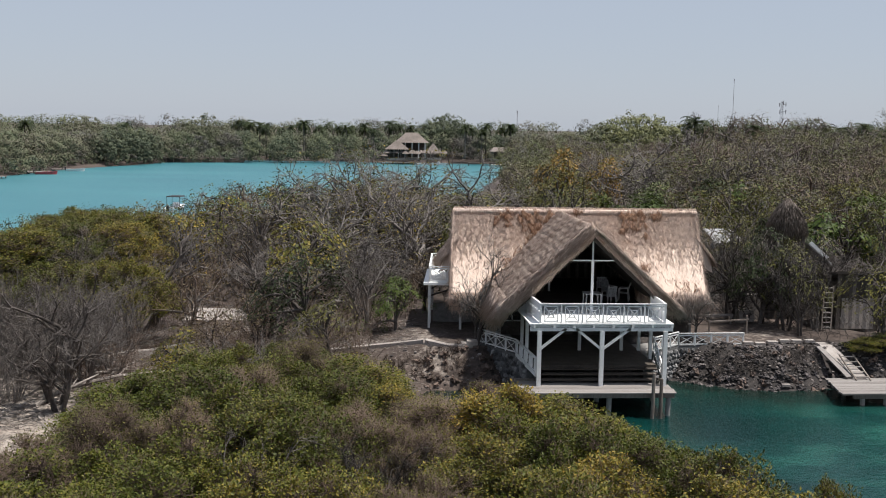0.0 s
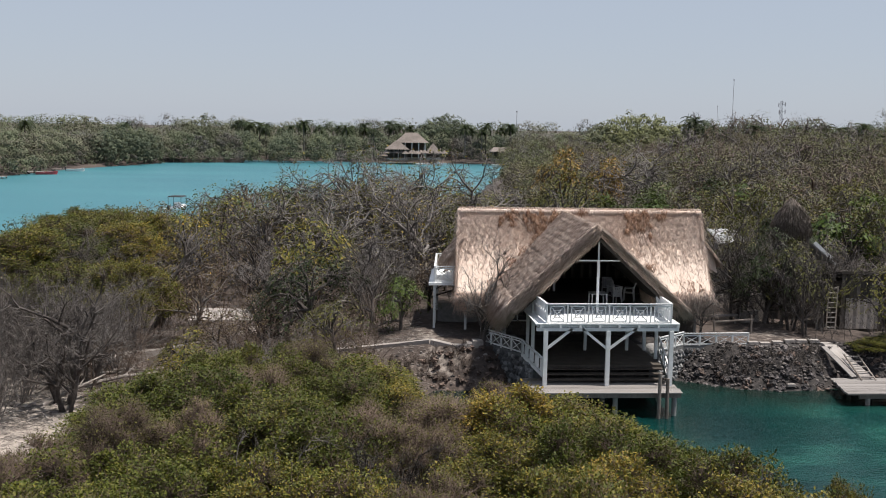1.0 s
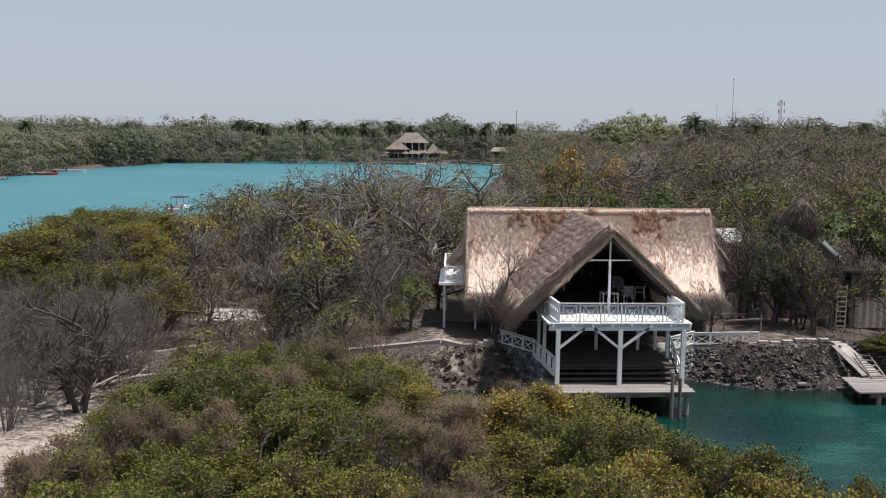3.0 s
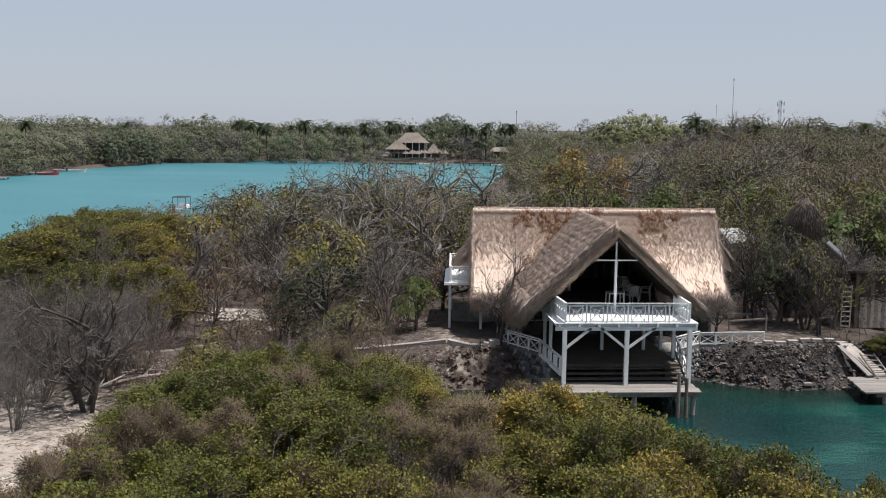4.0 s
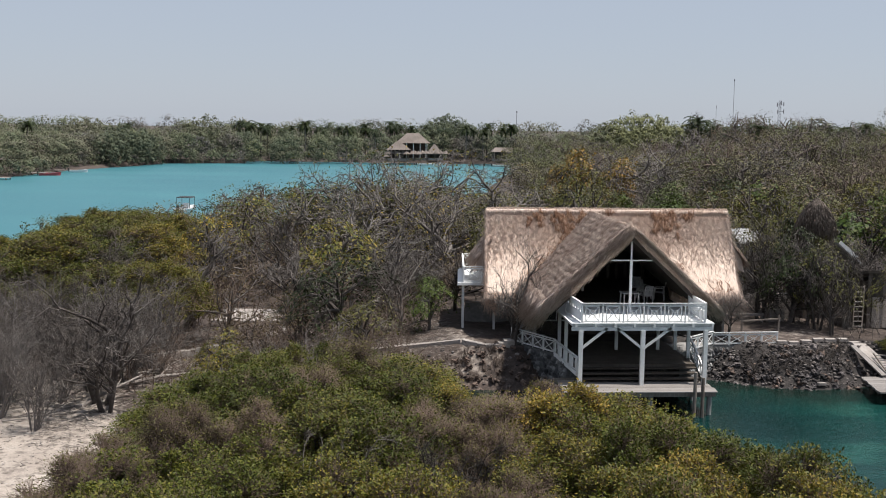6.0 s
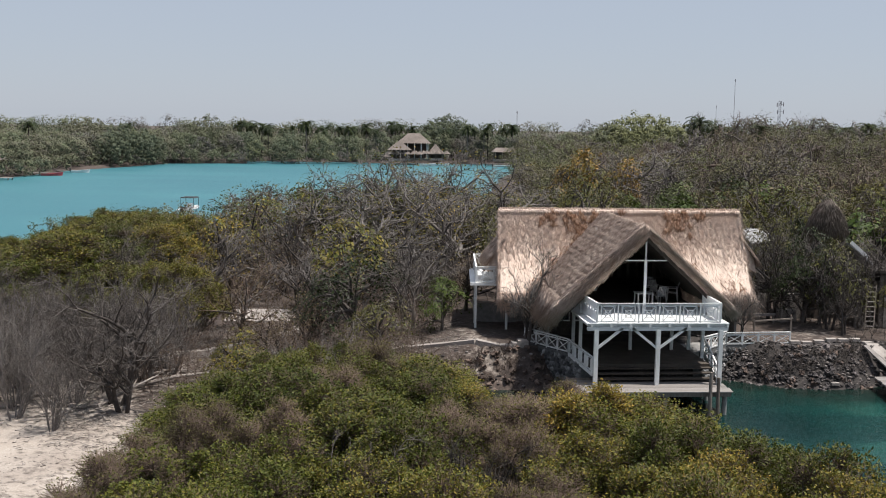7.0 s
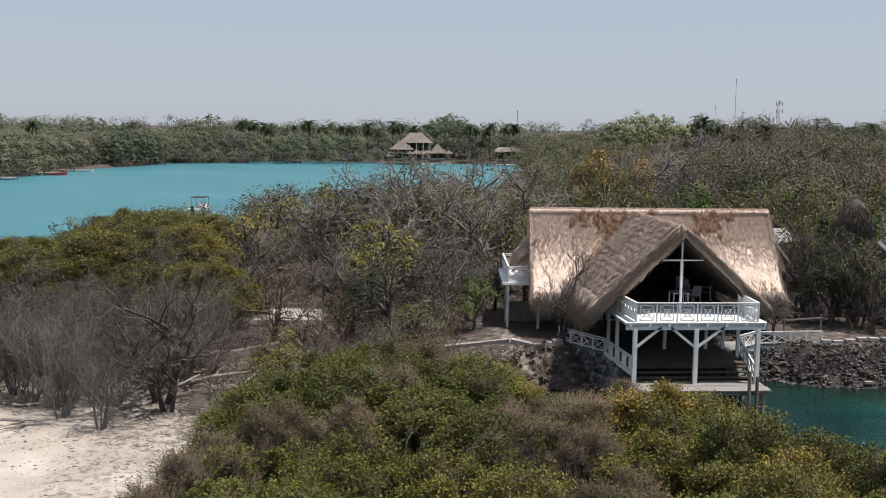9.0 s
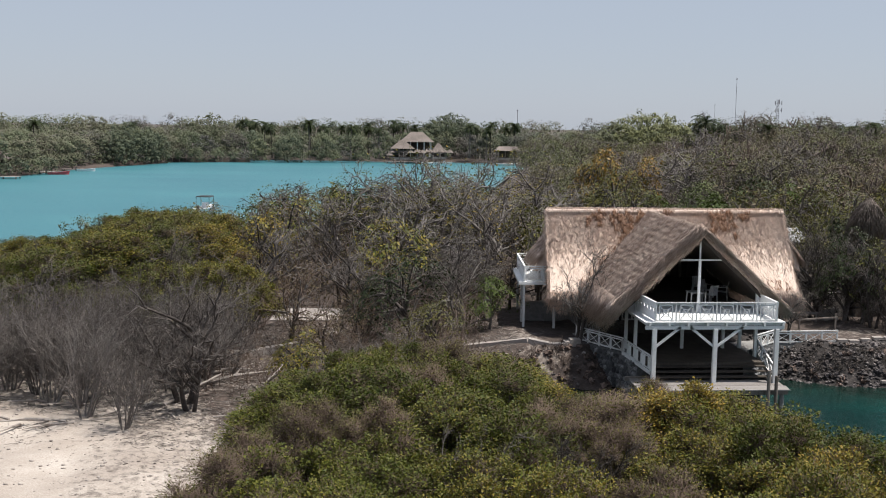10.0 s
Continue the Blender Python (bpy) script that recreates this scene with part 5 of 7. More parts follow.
BROWN_SPOTS = [(-6.2, 27.2), (-7.9, 27.2), (-3.7, 33.5), (-0.0, 26.0), (1.8, 28.6), (3.2, 31.8), (-4.6, 29.4)]
GREEN_SPOTS = [(-2.5, 24.3), (-0.2, 35.9), (-4.2, 38.8), (-5.4, 23.6), (-2.0, 31.2), (-6.0, 26.0), (6.4, 26.0)]


def thicket_cap(x, y):
    """How high the thicket grows: lower towards the cove and the sand, highest along its middle."""
    east = np.interp((x - 0.2) / y, [-0.355, -0.275, -0.211, -0.142, -0.057, -0.003, 0.018, 0.034, 0.157, 0.194, 0.231, 0.333], [0.309, 0.25, 0.234, 0.207, 0.197, 0.202, 0.239, 0.2555, 0.2555, 0.279, 0.298, 0.335])
    west = np.interp((x + 5.5) / y, [-0.238, -0.179, -0.131, -0.089, -0.035, 0.007, 0.098, 0.157, 0.178, 0.274, 0.29, 0.365, 0.481], [0.341, 0.303, 0.266, 0.25, 0.229, 0.207, 0.202, 0.2235, 0.245, 0.245, 0.234, 0.25, 0.293])
    return 12.3 - float(max(east, west)) * y


for x, y in scatter(2, THICKET, lambda x, y: 1.75, 3000):
    if math.hypot(x + 0.45, y - 24.8) < 1.8:
        continue
    edge = float(inside_distance(x, y, THICKET))
    top = min(4.9, thicket_cap(x, y)) + (0.85 if x > 4 and y < 32 else 0.3) - TREE_RNG.uniform(0.0, 0.4) - 0.15 * max(0, 1.2 - edge) - (0.45 if x > 2.5 and y > 32 else 0)
    brown = min(math.hypot(x - a, y - b) for a, b in BROWN_SPOTS)
    green = min(math.hypot(x - a, y - b) for a, b in GREEN_SPOTS)
    if brown < 1.7 and brown < green:
        kind = pick([("brown_bush", 8), ("yellow_bush", 1)])
    elif green < 2.2:
        kind = "green_bush"
    elif x > 2.6 and y < 32:
        kind = pick([("yellow_bush", 8), ("green_bush", 2.5), ("brown_bush", 1.5)])
    else:
        kind = pick([("green_bush", 5), ("brown_bush", 3), ("yellow_bush", 2.5)])
    set_plant(kind, x, y, 0, TREE_RNG.uniform(3.1, 4.3), top_z=top)
set_plant("green_bush", -10.3, 28.2, 0, 2.8, top_z=2.0)
set_plant("yellow_bush", 10.3, 23.9, 0, 2.2, top_z=3.5)
set_plant("yellow_bush", 11.3, 23.7, 0, 2.0, top_z=3.6)

# bare dead branches that stand out of the thicket
for x, y, top, wide in ((-0.45, 25.2, 5.2, 3.6), (-2.6, 25.4, 5.1, 2.6), (1.9, 27.2, 4.9, 3.0), (4.3, 22.6, 5.5, 2.2), (-5.9, 29.0, 4.4, 2.8), (-8.8, 31.5, 2.7, 2.0), (-6.6, 35.8, 3.8, 2.2), (3.1, 33.4, 3.9, 2.6), (-3.4, 33.6, 4.6, 2.6)):
    set_plant("bare_tree", x, y, 0, wide, top_z=top)

# single trees that stand out
set_plant("bare_tree", -12.7, 44.3, 6.3, 6.5)
set_plant("bare_tree", -12.2, 43.4, 5.6, 5.0)
set_plant("twig_shrub", -14.4, 40.9, 4.6, 2.8)
for x, y in ((-18.3, 44.9), (-16.3, 42.4), (-13.7, 46.6), (-20.6, 46.9), (-19.9, 48.2), (-15.9, 45.6), (-17.4, 46.8), (-22.4, 45.6), (-18.1, 48.8), (-15.4, 48.0), (-21.8, 48.6), (-16.9, 44.3), (-23.6, 47.6), (-13.2, 48.4), (-14.6, 45.0), (-12.2, 47.2), (-19.2, 46.2), (-21.4, 44.6), (-11.4, 49.0)):
    set_plant("twig_shrub", x, y, TREE_RNG.uniform(5.2, 6.4), TREE_RNG.uniform(3.4, 4.8))
set_plant("bare_tree", -11.3, 57.0, 6.8, 6.5)
set_plant("bare_tree", 5.6, 50.75, 6.1, 3.6)
for kind, x, y, h in (("bare_tree", 22.6, 55.6, 4.0), ("bare_tree", 24.6, 55.0, 4.4), ("bare_tree", 23.6, 56.4, 4.6), ("bare_tree", 27.6, 57.8, 5.2), ("bare_tree", 19.6, 57.4, 4.6), ("olive_tree", 18.6, 59.5, 4.8), ("bare_tree", 22.0, 60.5, 5.2),
                      ("bare_tree", 23.2, 53.6, 3.4), ("olive_tree", 23.2, 64.0, 5.2), ("olive_tree", 24.4, 66.3, 4.6), ("bare_tree", 17.2, 52.4, 2.6), ("dark_tree", 25.9, 65.5, 4.6), ("dark_tree", 22.4, 56.4, 5.0), ("bare_tree", 20.8, 57.6, 5.2), ("bare_tree", 27.2, 53.2, 3.0), ("olive_tree", 22.9, 54.6, 4.6)):
    set_plant(kind, x, y, h * 1.1, h * 0.82)
for x, y, h, w in ((-6.0, 72.0, 7.9, 9.5), (1.2, 74.0, 9.4, 10.0), (6.4, 76.0, 9.0, 10.0), (-12.0, 78.0, 6.2, 8.0), (4.0, 66.0, 7.6, 9.0), (-2.0, 66.5, 7.2, 8.0), (-2.6, 78.0, 9.2, 9.0), (3.5, 82.0, 9.3, 9.0), (-1.2, 71.5, 8.6, 9.0), (4.0, 71.0, 8.5, 9.0), (0.4, 79.0, 9.4, 9.0)):
    set_plant("pale_tree", x, y, h, w)
set_plant("green_tree", 1.8, 55.6, 3.0, 3.0)

def canopy_cap(x, y):
    """The height that the canopy keeps to along the open lagoon side."""
    slope = np.interp(x / y, [-0.345, -0.313, -0.291, -0.185, -0.142, -0.105, -0.025, 0.098, 0.13, 0.16], [0.1008, 0.0923, 0.0744, 0.0706, 0.055, 0.044, 0.037, 0.0555, 0.058, 0.03])
    return max(1.6, 12.2 - float(slope) * y - ground_z(x, y))


# the dry wood round the house
CLEAR = [(-9.0, 60.5, 4.6), (3.2, 53.0, 3.2), (11.0, 52.0, 8.2), (17.5, 56.0, 3.4), (20.0, 52.5, 3.4), (24.6, 58.6, 2.6), (25.6, 68.8, 2.8), (-16.0, 44.0, 3.4), (-9.5, 50.5, 2.0), (27.4, 55.4, 3.6), (7.0, 56.0, 5.0), (15.5, 57.0, 5.0)]
WOOD_LEFT = [(-28, 48), (-20, 47.5), (-12, 47.5), (-7.5, 45.0), (-4, 43.5), (0.0, 47.0), (1.0, 52.0), (3.0, 57.0), (5.0, 63.0), (10, 63.0), (14, 64.0), (16, 88), (0, 88), (-20, 90), (-27, 86), (-34, 84)]
WOOD_RIGHT = [(18.5, 57.0), (22.5, 54.0), (27.0, 51.0), (36.0, 50.5), (52, 88), (16, 88), (14, 64)]


def scrub(seed, poly, spacing, mix, height):
    for x, y in scatter(seed, poly, spacing, 5000):
        if any((x - a) ** 2 + (y - b) ** 2 < r * r for a, b, r in CLEAR):
            continue
        kind = pick(mix(x, y))
        h = height(x, y) * TREE_RNG.uniform(0.8, 1.15)
        if x < 14:
            h = min(h, canopy_cap(x, y) * TREE_RNG.uniform(0.82, 1.0))
        set_plant(kind, x, y, h, h * TREE_RNG.uniform(0.9, 1.2))


def left_mix(x, y):
    if x < -11 - 0.1 * (y - 52) and y > 53:
        return [("green_bush", 5), ("olive_tree", 3), ("bare_tree", 1.5), ("yellow_bush", 3)]
    return [("bare_tree", 8), ("brown_tree", 4), ("olive_tree", 1), ("twig_shrub", 2.5), ("dark_tree", 0.7), ("green_tree", 0.4), ("yellow_tree", 0.3)]


def left_height(x, y):
    return 4.6 + 0.06 * (y - 50) - 1.6 * max(0.0, 1 - abs(y - 47.5) / 4.0)


scrub(21, WOOD_LEFT, lambda x, y: 2.1 if x < -13 - 0.1 * (y - 52) and y > 54 else 2.6 + 0.016 * (y - 46), left_mix, left_height)
scrub(22, WOOD_RIGHT, lambda x, y: 3.2, lambda x, y: [("bare_tree", 7), ("brown_tree", 1), ("dark_tree", 1.6), ("olive_tree", 1)] if y < 66 else [("bare_tree", 2), ("brown_tree", 3), ("dark_tree", 0.8), ("olive_tree", 5), ("green_tree", 1.5)], lambda x, y: 4.6 + 0.055 * (y - 52))
set_plant("pale_tree", 32.5, 112.0, 10.2, 15.0)
set_plant("pale_tree", 27.6, 116.0, 9.4, 10.0)
set_plant("dark_tree", 36.5, 106.0, 7.4, 8.0)
set_plant("dark_tree", 33.2, 98.0, 6.2, 6.5)
set_plant("green_tree", 33.4, 90.0, 6.0, 6.5)
set_plant("orange_tree", 21.4, 108.0, 8.6, 8.0)
set_plant("orange_tree", 27.0, 112.0, 7.6, 7.0)
for x, y, h in ((-13.0, 78.0, 5.6), (-9.6, 75.0, 6.2), (-11.2, 69.0, 5.4), (-6.5, 80.0, 6.6), (-16.5, 74.0, 4.6)):
    set_plant("yellow_tree", x, y, h, h * 1.1)


def brush(name, seed, poly, count, size, material, label):
    """Low leafless undergrowth, far too dense to count."""
    rng = np.random.default_rng(seed)
    pts = []
    xs, ys = [p[0] for p in poly], [p[1] for p in poly]
    while len(pts) < count:
        x, y = rng.uniform(min(xs), max(xs)), rng.uniform(min(ys), max(ys))
        if inside_distance(x, y, poly) > 0 and not any((x - a) ** 2 + (y - b) ** 2 < (0.8 * r) ** 2 for a, b, r in CLEAR):
            pts.append((x, y, ground_z(x, y) - 0.05))
    aim = rng.normal(0, 0.35, (count, 3)) + [0, 0, 1]
    lv, tip, td = grow(rng, pts, aim, rng.uniform(*size, count), np.full(count, 0.016), [(2, 0.15, 0.05, 5, 0.65, 38, 0.6), (2, 0.2, 0.03, 6, 0.6, 42, 0.6), (1, 0, 0, 0, 0, 0, 0)])
    v, t = joined([limbs(lv[0], 3), limbs(lv[1], 3), limbs(lv[2], 3, True)])
    single(name, tri_mesh(name, v, t), material, label, "undergrowth", kind="stuff")


brush("undergrowth", 41, [(-27, 47.5), (-20, 46.5), (-12, 46.0), (-7.5, 43.5), (-4, 42.0), (0.5, 46.0), (1.5, 54.0), (4.0, 62.0), (4, 70), (-30, 70)], 1150, (0.6, 1.9), BARK_RED, "low leafless brown undergrowth between the dry trees")
brush("undergrowth", 42, [(19.5, 55.5), (22.0, 53.0), (27.0, 50.5), (36.0, 50.0), (40, 66), (18, 64)], 350, (0.5, 1.3), BARK, "low grey leafless undergrowth behind the rocks")


# far woods: one mass each
def ball():
    bm = bmesh.new()
    bmesh.ops.create_icosphere(bm, subdivisions=1, radius=1)
    v = np.array([p.co[:] for p in bm.verts])
    t = np.array([[p.index for p in f.verts] for f in bm.faces])
    bm.free()
    return v, t


def sprays(rng, pts, nrm, size, slim, wild=0.45):
    """One small leafy or twiggy spray at each point, its face turned along the given direction."""
    n = len(pts)
    nrm = unit(nrm + rng.normal(0, wild, (n, 3)))
    s = unit(np.cross(nrm, rng.normal(0, 1, (n, 3))))
    d = np.cross(nrm, s)
    ln = size * rng.uniform(0.6, 1.4, (n, 1))
    v = np.stack([pts - d * ln * 0.5, pts + s * ln * slim * 0.5, pts + d * ln * 0.5, pts - s * ln * slim * 0.5], 1).reshape(-1, 3)
    i = np.arange(n)[:, None] * 4
    return v, np.concatenate([i + [0, 1, 2], i + [0, 2, 3]])


def far_woods(name, seed, poly, spacing, height, tones, label, spray, count, extra=(), spread=(0.46, 0.7), rough=(0.78, 1.12)):
    """Far woods: every crown is many small uneven clumps of sprays, from its rounded top down to the undergrowth."""
    rng = np.random.default_rng(seed)
    places = []
    for x, y in scatter(seed, poly, spacing, 4500):
        h = height(x, y) * rng.uniform(*rough)
        places.append((x, y, h, h * rng.uniform(*spread), rng.choice(tones) + rng.uniform(-0.06, 0.06)))
    V, T, tone = [], [], []
    for x, y, h, r, colour in places + list(extra):
        z = max(ground_z(x, y), 0.2) - 0.1
        lobes = int(20 + 2 * r)
        a, q = np.arange(lobes) * 2.4 + rng.uniform(0, 6), np.sqrt((np.arange(lobes) + rng.uniform(0, 1, lobes)) / lobes)
        size = np.clip(rng.uniform(0.2, 0.34, lobes) * r, 0.6, 2.2)
        low = np.where(np.arange(lobes) % 2 == 0, rng.uniform(0.9, 1.0, lobes), rng.uniform(0.2, 0.9, lobes))
        mid = np.stack([x + np.cos(a) * q * r * 0.8, y + np.sin(a) * q * r * 0.8, z + np.maximum(0.5, h * (1 - 0.34 * q ** 2.2) * low - size * 0.9)], -1)
        shade = colour + rng.normal(0, 0.035, lobes)
        n = int(count * min(1.5, max(0.3, (r / 5.0) ** 2)))
        k = rng.integers(0, lobes, n)
        d = unit(rng.normal(0, 1, (n, 3)) + [0, -0.2, 0.25])
        pts = mid[k] + d * (size[k] * rng.uniform(0.6, 1.0, n))[:, None] * [1, 1, 0.8]
        dry = colour < 0.42
        v, t = sprays(rng, pts, unit(d * 0.75 + [0, -0.25, 0.4]), spray * (1.3 if dry else 1.0), 0.4 if dry else 0.8, 0.16)
        V.append(v)
        T.append(t)
        tone.append(np.repeat(shade[k], 4))
    v, t = joined(list(zip(V, T)))
    me = tri_mesh(name, v, t)
    me.attributes.new("tone", "FLOAT", "POINT").data.foreach_set("value", np.concatenate(tone).astype(np.float32))
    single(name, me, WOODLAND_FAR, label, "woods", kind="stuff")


def dome_of(x, y, top, radius, tone):
    """The places of the limbs of one wide umbrella crown: x, y, height, spread, tone."""
    n = int(radius * 2.2)
    return [(x + math.cos(i * 2.4) * radius * math.sqrt(i / n), y + math.sin(i * 2.4) * radius * math.sqrt(i / n), top * (1 - 0.3 * i / n), radius * 0.36, tone) for i in range(n)]


def grown_woods(name, seed, poly, spacing, height, tones, label, spray, material, kids=(6, 5, 6), each=5, extra=(), spread=(0.46, 0.72), rough=(0.72, 1.16)):
    """A wood of branching trees, bare or leafy, each with its own height, spread and tone, as one mass."""
    rng = np.random.default_rng(seed)
    places = []
    for x, y in scatter(seed, poly, spacing, 4500):
        h = height(x, y) * rng.uniform(*rough)
        places.append((x, y, h, h * rng.uniform(*spread), rng.choice(tones(x, y)) + rng.uniform(-0.06, 0.06)))
    places += list(extra)
    n = len(places)
    at = np.array([(x, y, max(ground_z(x, y), 0.2) - 0.1) for x, y, *_ in places])
    high, wide, own = (np.array(c) for c in list(zip(*places))[2:])
    wood = np.where(own < 0.42, own, rng.uniform(0.0, 0.3, n))
    aim = rng.normal(0, 0.12, (n, 3)) + [0, 0, 1]
    lv, tip, td = grow(rng, np.zeros((n, 3)), aim, rng.uniform(0.26, 0.38, n), np.full(n, 0.02),
                       [(3, 0.12, 0.03, kids[0], 0.9, 52, 0.5), (3, 0.2, 0.04, kids[1], 0.6, 48, 0.5), (2, 0.24, 0.05, kids[2], 0.62, 48, 0.5), (1, 0, 0, 0, 0, 0, 0)])
    tips = tip.reshape(n, -1, 3)
    scale = np.stack([wide / np.percentile(np.hypot(tips[..., 0], tips[..., 1]), 90, axis=1)] * 2 + [high / np.percentile(tips[..., 2], 95, axis=1)], -1)

    def placed(v):
        of = np.arange(len(v)) // (len(v) // n)
        w = v * scale[of]
        cap = high[of] * (1 - 0.4 * np.minimum(np.hypot(w[:, 0], w[:, 1]) / wide[of], 1.3) ** 2)
        w[:, 2] = np.where(w[:, 2] > cap * 0.9, cap * 0.9 + (w[:, 2] - cap * 0.9) * 0.3, w[:, 2])
        return w + at[of], of

    V, T, tone = [], [], []
    for level, rows in enumerate(lv):
        for row in rows:
            v, t = limbs([row], 4 if level == 0 else 3, level == 3)
            v, of = placed(v)
            V.append(v)
            T.append(t)
            tone.append(wood[of])
    tip, of = placed(tip)
    dry = own[of] < 0.42
    for chosen, count, size, slim in ((~dry, each, 1.0, 0.7), (dry & (rng.random(len(of)) < 0.22), 2, 0.75, 0.5)):
        at_tip = np.repeat(tip[chosen], count, 0) + rng.normal(0, spray * 1.1, (count * chosen.sum(), 3))
        v, t = sprays(rng, at_tip, np.repeat(unit(td[chosen] * [1, 1, 0.6] + [0, -0.1, 0.35]), count, 0), spray * size, slim)
        V.append(v)
        T.append(t)
        tone.append(np.repeat(np.where(own < 0.42, 0.36 + 0.25 * rng.random(n), own)[of[chosen]], count * 4))
    v, t = joined(list(zip(V, T)))
    me = tri_mesh(name, v, t)
    me.attributes.new("tone", "FLOAT", "POINT").data.foreach_set("value", np.concatenate(tone).astype(np.float32))
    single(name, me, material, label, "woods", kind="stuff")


MID_RIGHT = [(16, 88), (52, 88), (75, 120), (112, 190), (150, 262), (62, 262), (54, 292), (50, 290), (38, 248), (28.5, 200), (21, 150), (18, 128), (16, 108)]
MID_LEFT = [(-40, 83), (-20, 87), (0, 87), (16, 88), (16, 130), (9, 127), (0, 112), (-14, 98), (-28, 89.5), (-45, 86.5)]
FAR_SHORE = [(-150, 218), (-112, 221), (-79, 239), (-77.5, 297), (-62, 332), (-20, 344.5), (0, 352), (15, 360), (38, 358), (52, 338), (49, 300), (62, 262), (84, 262), (84, 372), (20, 392), (-60, 376), (-112, 330), (-118, 260), (-150, 240)]
SHORE_HEDGE = [(-150, 217), (-110, 221), (-78, 238.5), (-76, 296), (-60.5, 331), (-38, 337.5), (-20, 343.5), (2, 345.5), (2, 349), (-22, 348), (-64, 336), (-80, 298), (-82, 242), (-112, 225)]
GREYS, OLIVES, GREENS = [0.02, 0.08, 0.13, 0.2, 0.27, 0.34], [0.46, 0.5, 0.54, 0.58], [0.62, 0.66, 0.72, 0.8]


def right_tones(x, y):
    """What grows where in the wood behind the house: olive scrub first, then grey and reddish bare trees, olive again to the east."""
    side = (x + 1.2) / y
    if y < 102:
        return OLIVES * 3 + GREENS + GREYS
    if side < 0.2:
        return OLIVES * 2 + [0.08, 0.3, 0.66]
    if side < 0.34:
        return GREYS * 3 + OLIVES * 2
    if side < 0.41:
        return [0.27, 0.31, 0.34, 0.36] * 2 + GREYS + OLIVES * 2
    return GREYS + OLIVES * 3 + [0.64, 0.68]


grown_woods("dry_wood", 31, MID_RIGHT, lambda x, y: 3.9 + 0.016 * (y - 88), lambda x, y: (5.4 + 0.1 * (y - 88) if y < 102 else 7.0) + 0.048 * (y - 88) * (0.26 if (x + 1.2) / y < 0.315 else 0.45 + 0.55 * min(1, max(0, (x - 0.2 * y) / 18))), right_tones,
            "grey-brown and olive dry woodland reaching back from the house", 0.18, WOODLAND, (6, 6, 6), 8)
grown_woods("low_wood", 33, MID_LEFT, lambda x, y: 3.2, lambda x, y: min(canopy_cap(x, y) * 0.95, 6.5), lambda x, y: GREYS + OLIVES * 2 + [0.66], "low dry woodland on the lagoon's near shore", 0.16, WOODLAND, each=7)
MIXED = OLIVES * 2 + GREENS * 2 + [0.78, 0.82, 0.84, 0.08, 0.16, 0.3]
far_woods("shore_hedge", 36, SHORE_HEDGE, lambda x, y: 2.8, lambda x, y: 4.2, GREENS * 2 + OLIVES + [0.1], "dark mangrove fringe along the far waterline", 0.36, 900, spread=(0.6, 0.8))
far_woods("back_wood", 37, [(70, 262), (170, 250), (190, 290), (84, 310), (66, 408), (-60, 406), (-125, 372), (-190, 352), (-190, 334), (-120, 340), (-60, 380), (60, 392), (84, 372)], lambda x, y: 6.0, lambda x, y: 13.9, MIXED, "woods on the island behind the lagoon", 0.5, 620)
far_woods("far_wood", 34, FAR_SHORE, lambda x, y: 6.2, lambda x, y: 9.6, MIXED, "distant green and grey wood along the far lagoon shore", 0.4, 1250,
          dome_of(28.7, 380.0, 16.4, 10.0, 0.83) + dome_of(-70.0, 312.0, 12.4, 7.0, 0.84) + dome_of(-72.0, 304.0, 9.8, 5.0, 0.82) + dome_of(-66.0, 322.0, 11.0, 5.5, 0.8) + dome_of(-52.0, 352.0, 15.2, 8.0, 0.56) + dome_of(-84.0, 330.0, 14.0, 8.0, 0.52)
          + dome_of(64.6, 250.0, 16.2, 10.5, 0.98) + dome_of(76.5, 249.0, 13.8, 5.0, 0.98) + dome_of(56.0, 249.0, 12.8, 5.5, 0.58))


def palm_shapes(seed):
    """A coconut palm: curved trunk and drooping fronds with two rows of leaflets."""
    rng = np.random.default_rng(seed)
    trunk = Geo()
    pts = [Vector((0.5 * (k / 6) ** 2, 0.2 * (k / 6), k / 6 * 8.5 - 0.2)) for k in range(7)]
    for a, b, k in zip(pts, pts[1:], range(6)):
        trunk.tube(a, b, 0.2 - 0.015 * k, 0.185 - 0.015 * k, 7)
    top = np.array(pts[-1])
    V, T, k = [], [], 0
    for i in range(22):
        az, el = i * 2.4 + rng.uniform(-0.2, 0.2), rng.uniform(-0.35, 1.2)
        out = np.array([math.cos(az), math.sin(az), 0])
        side = np.array([-math.sin(az), math.cos(az), 0])
        p = top.copy()
        for s in range(7):
            d = unit(out * math.cos(el) + np.array([0, 0, math.sin(el)]))
            q = p + d * 0.42
            w = 0.8 * (1 - abs(s - 2.5) / 5)
            for sg in (-1, 1):
                for f in (0.0, 0.5):
                    b0 = p + (q - p) * f
                    b1 = p + (q - p) * (f + 0.5)
                    tip = b0 + side * sg * w + d * 0.25 - np.array([0, 0, 0.22])
                    V += [b0, b1, tip]
                    T.append([k, k + 1, k + 2])
                    k += 3
            p = q
            el -= 0.27
    return trunk.mesh("trunk"), tri_mesh("fronds", V, T)


PALMS = [palm_shapes(s) for s in (1, 2, 3)]
for tr, fr in PALMS:
    tr.materials.append(BARK)
    fr.materials.append(LEAF_DARK)


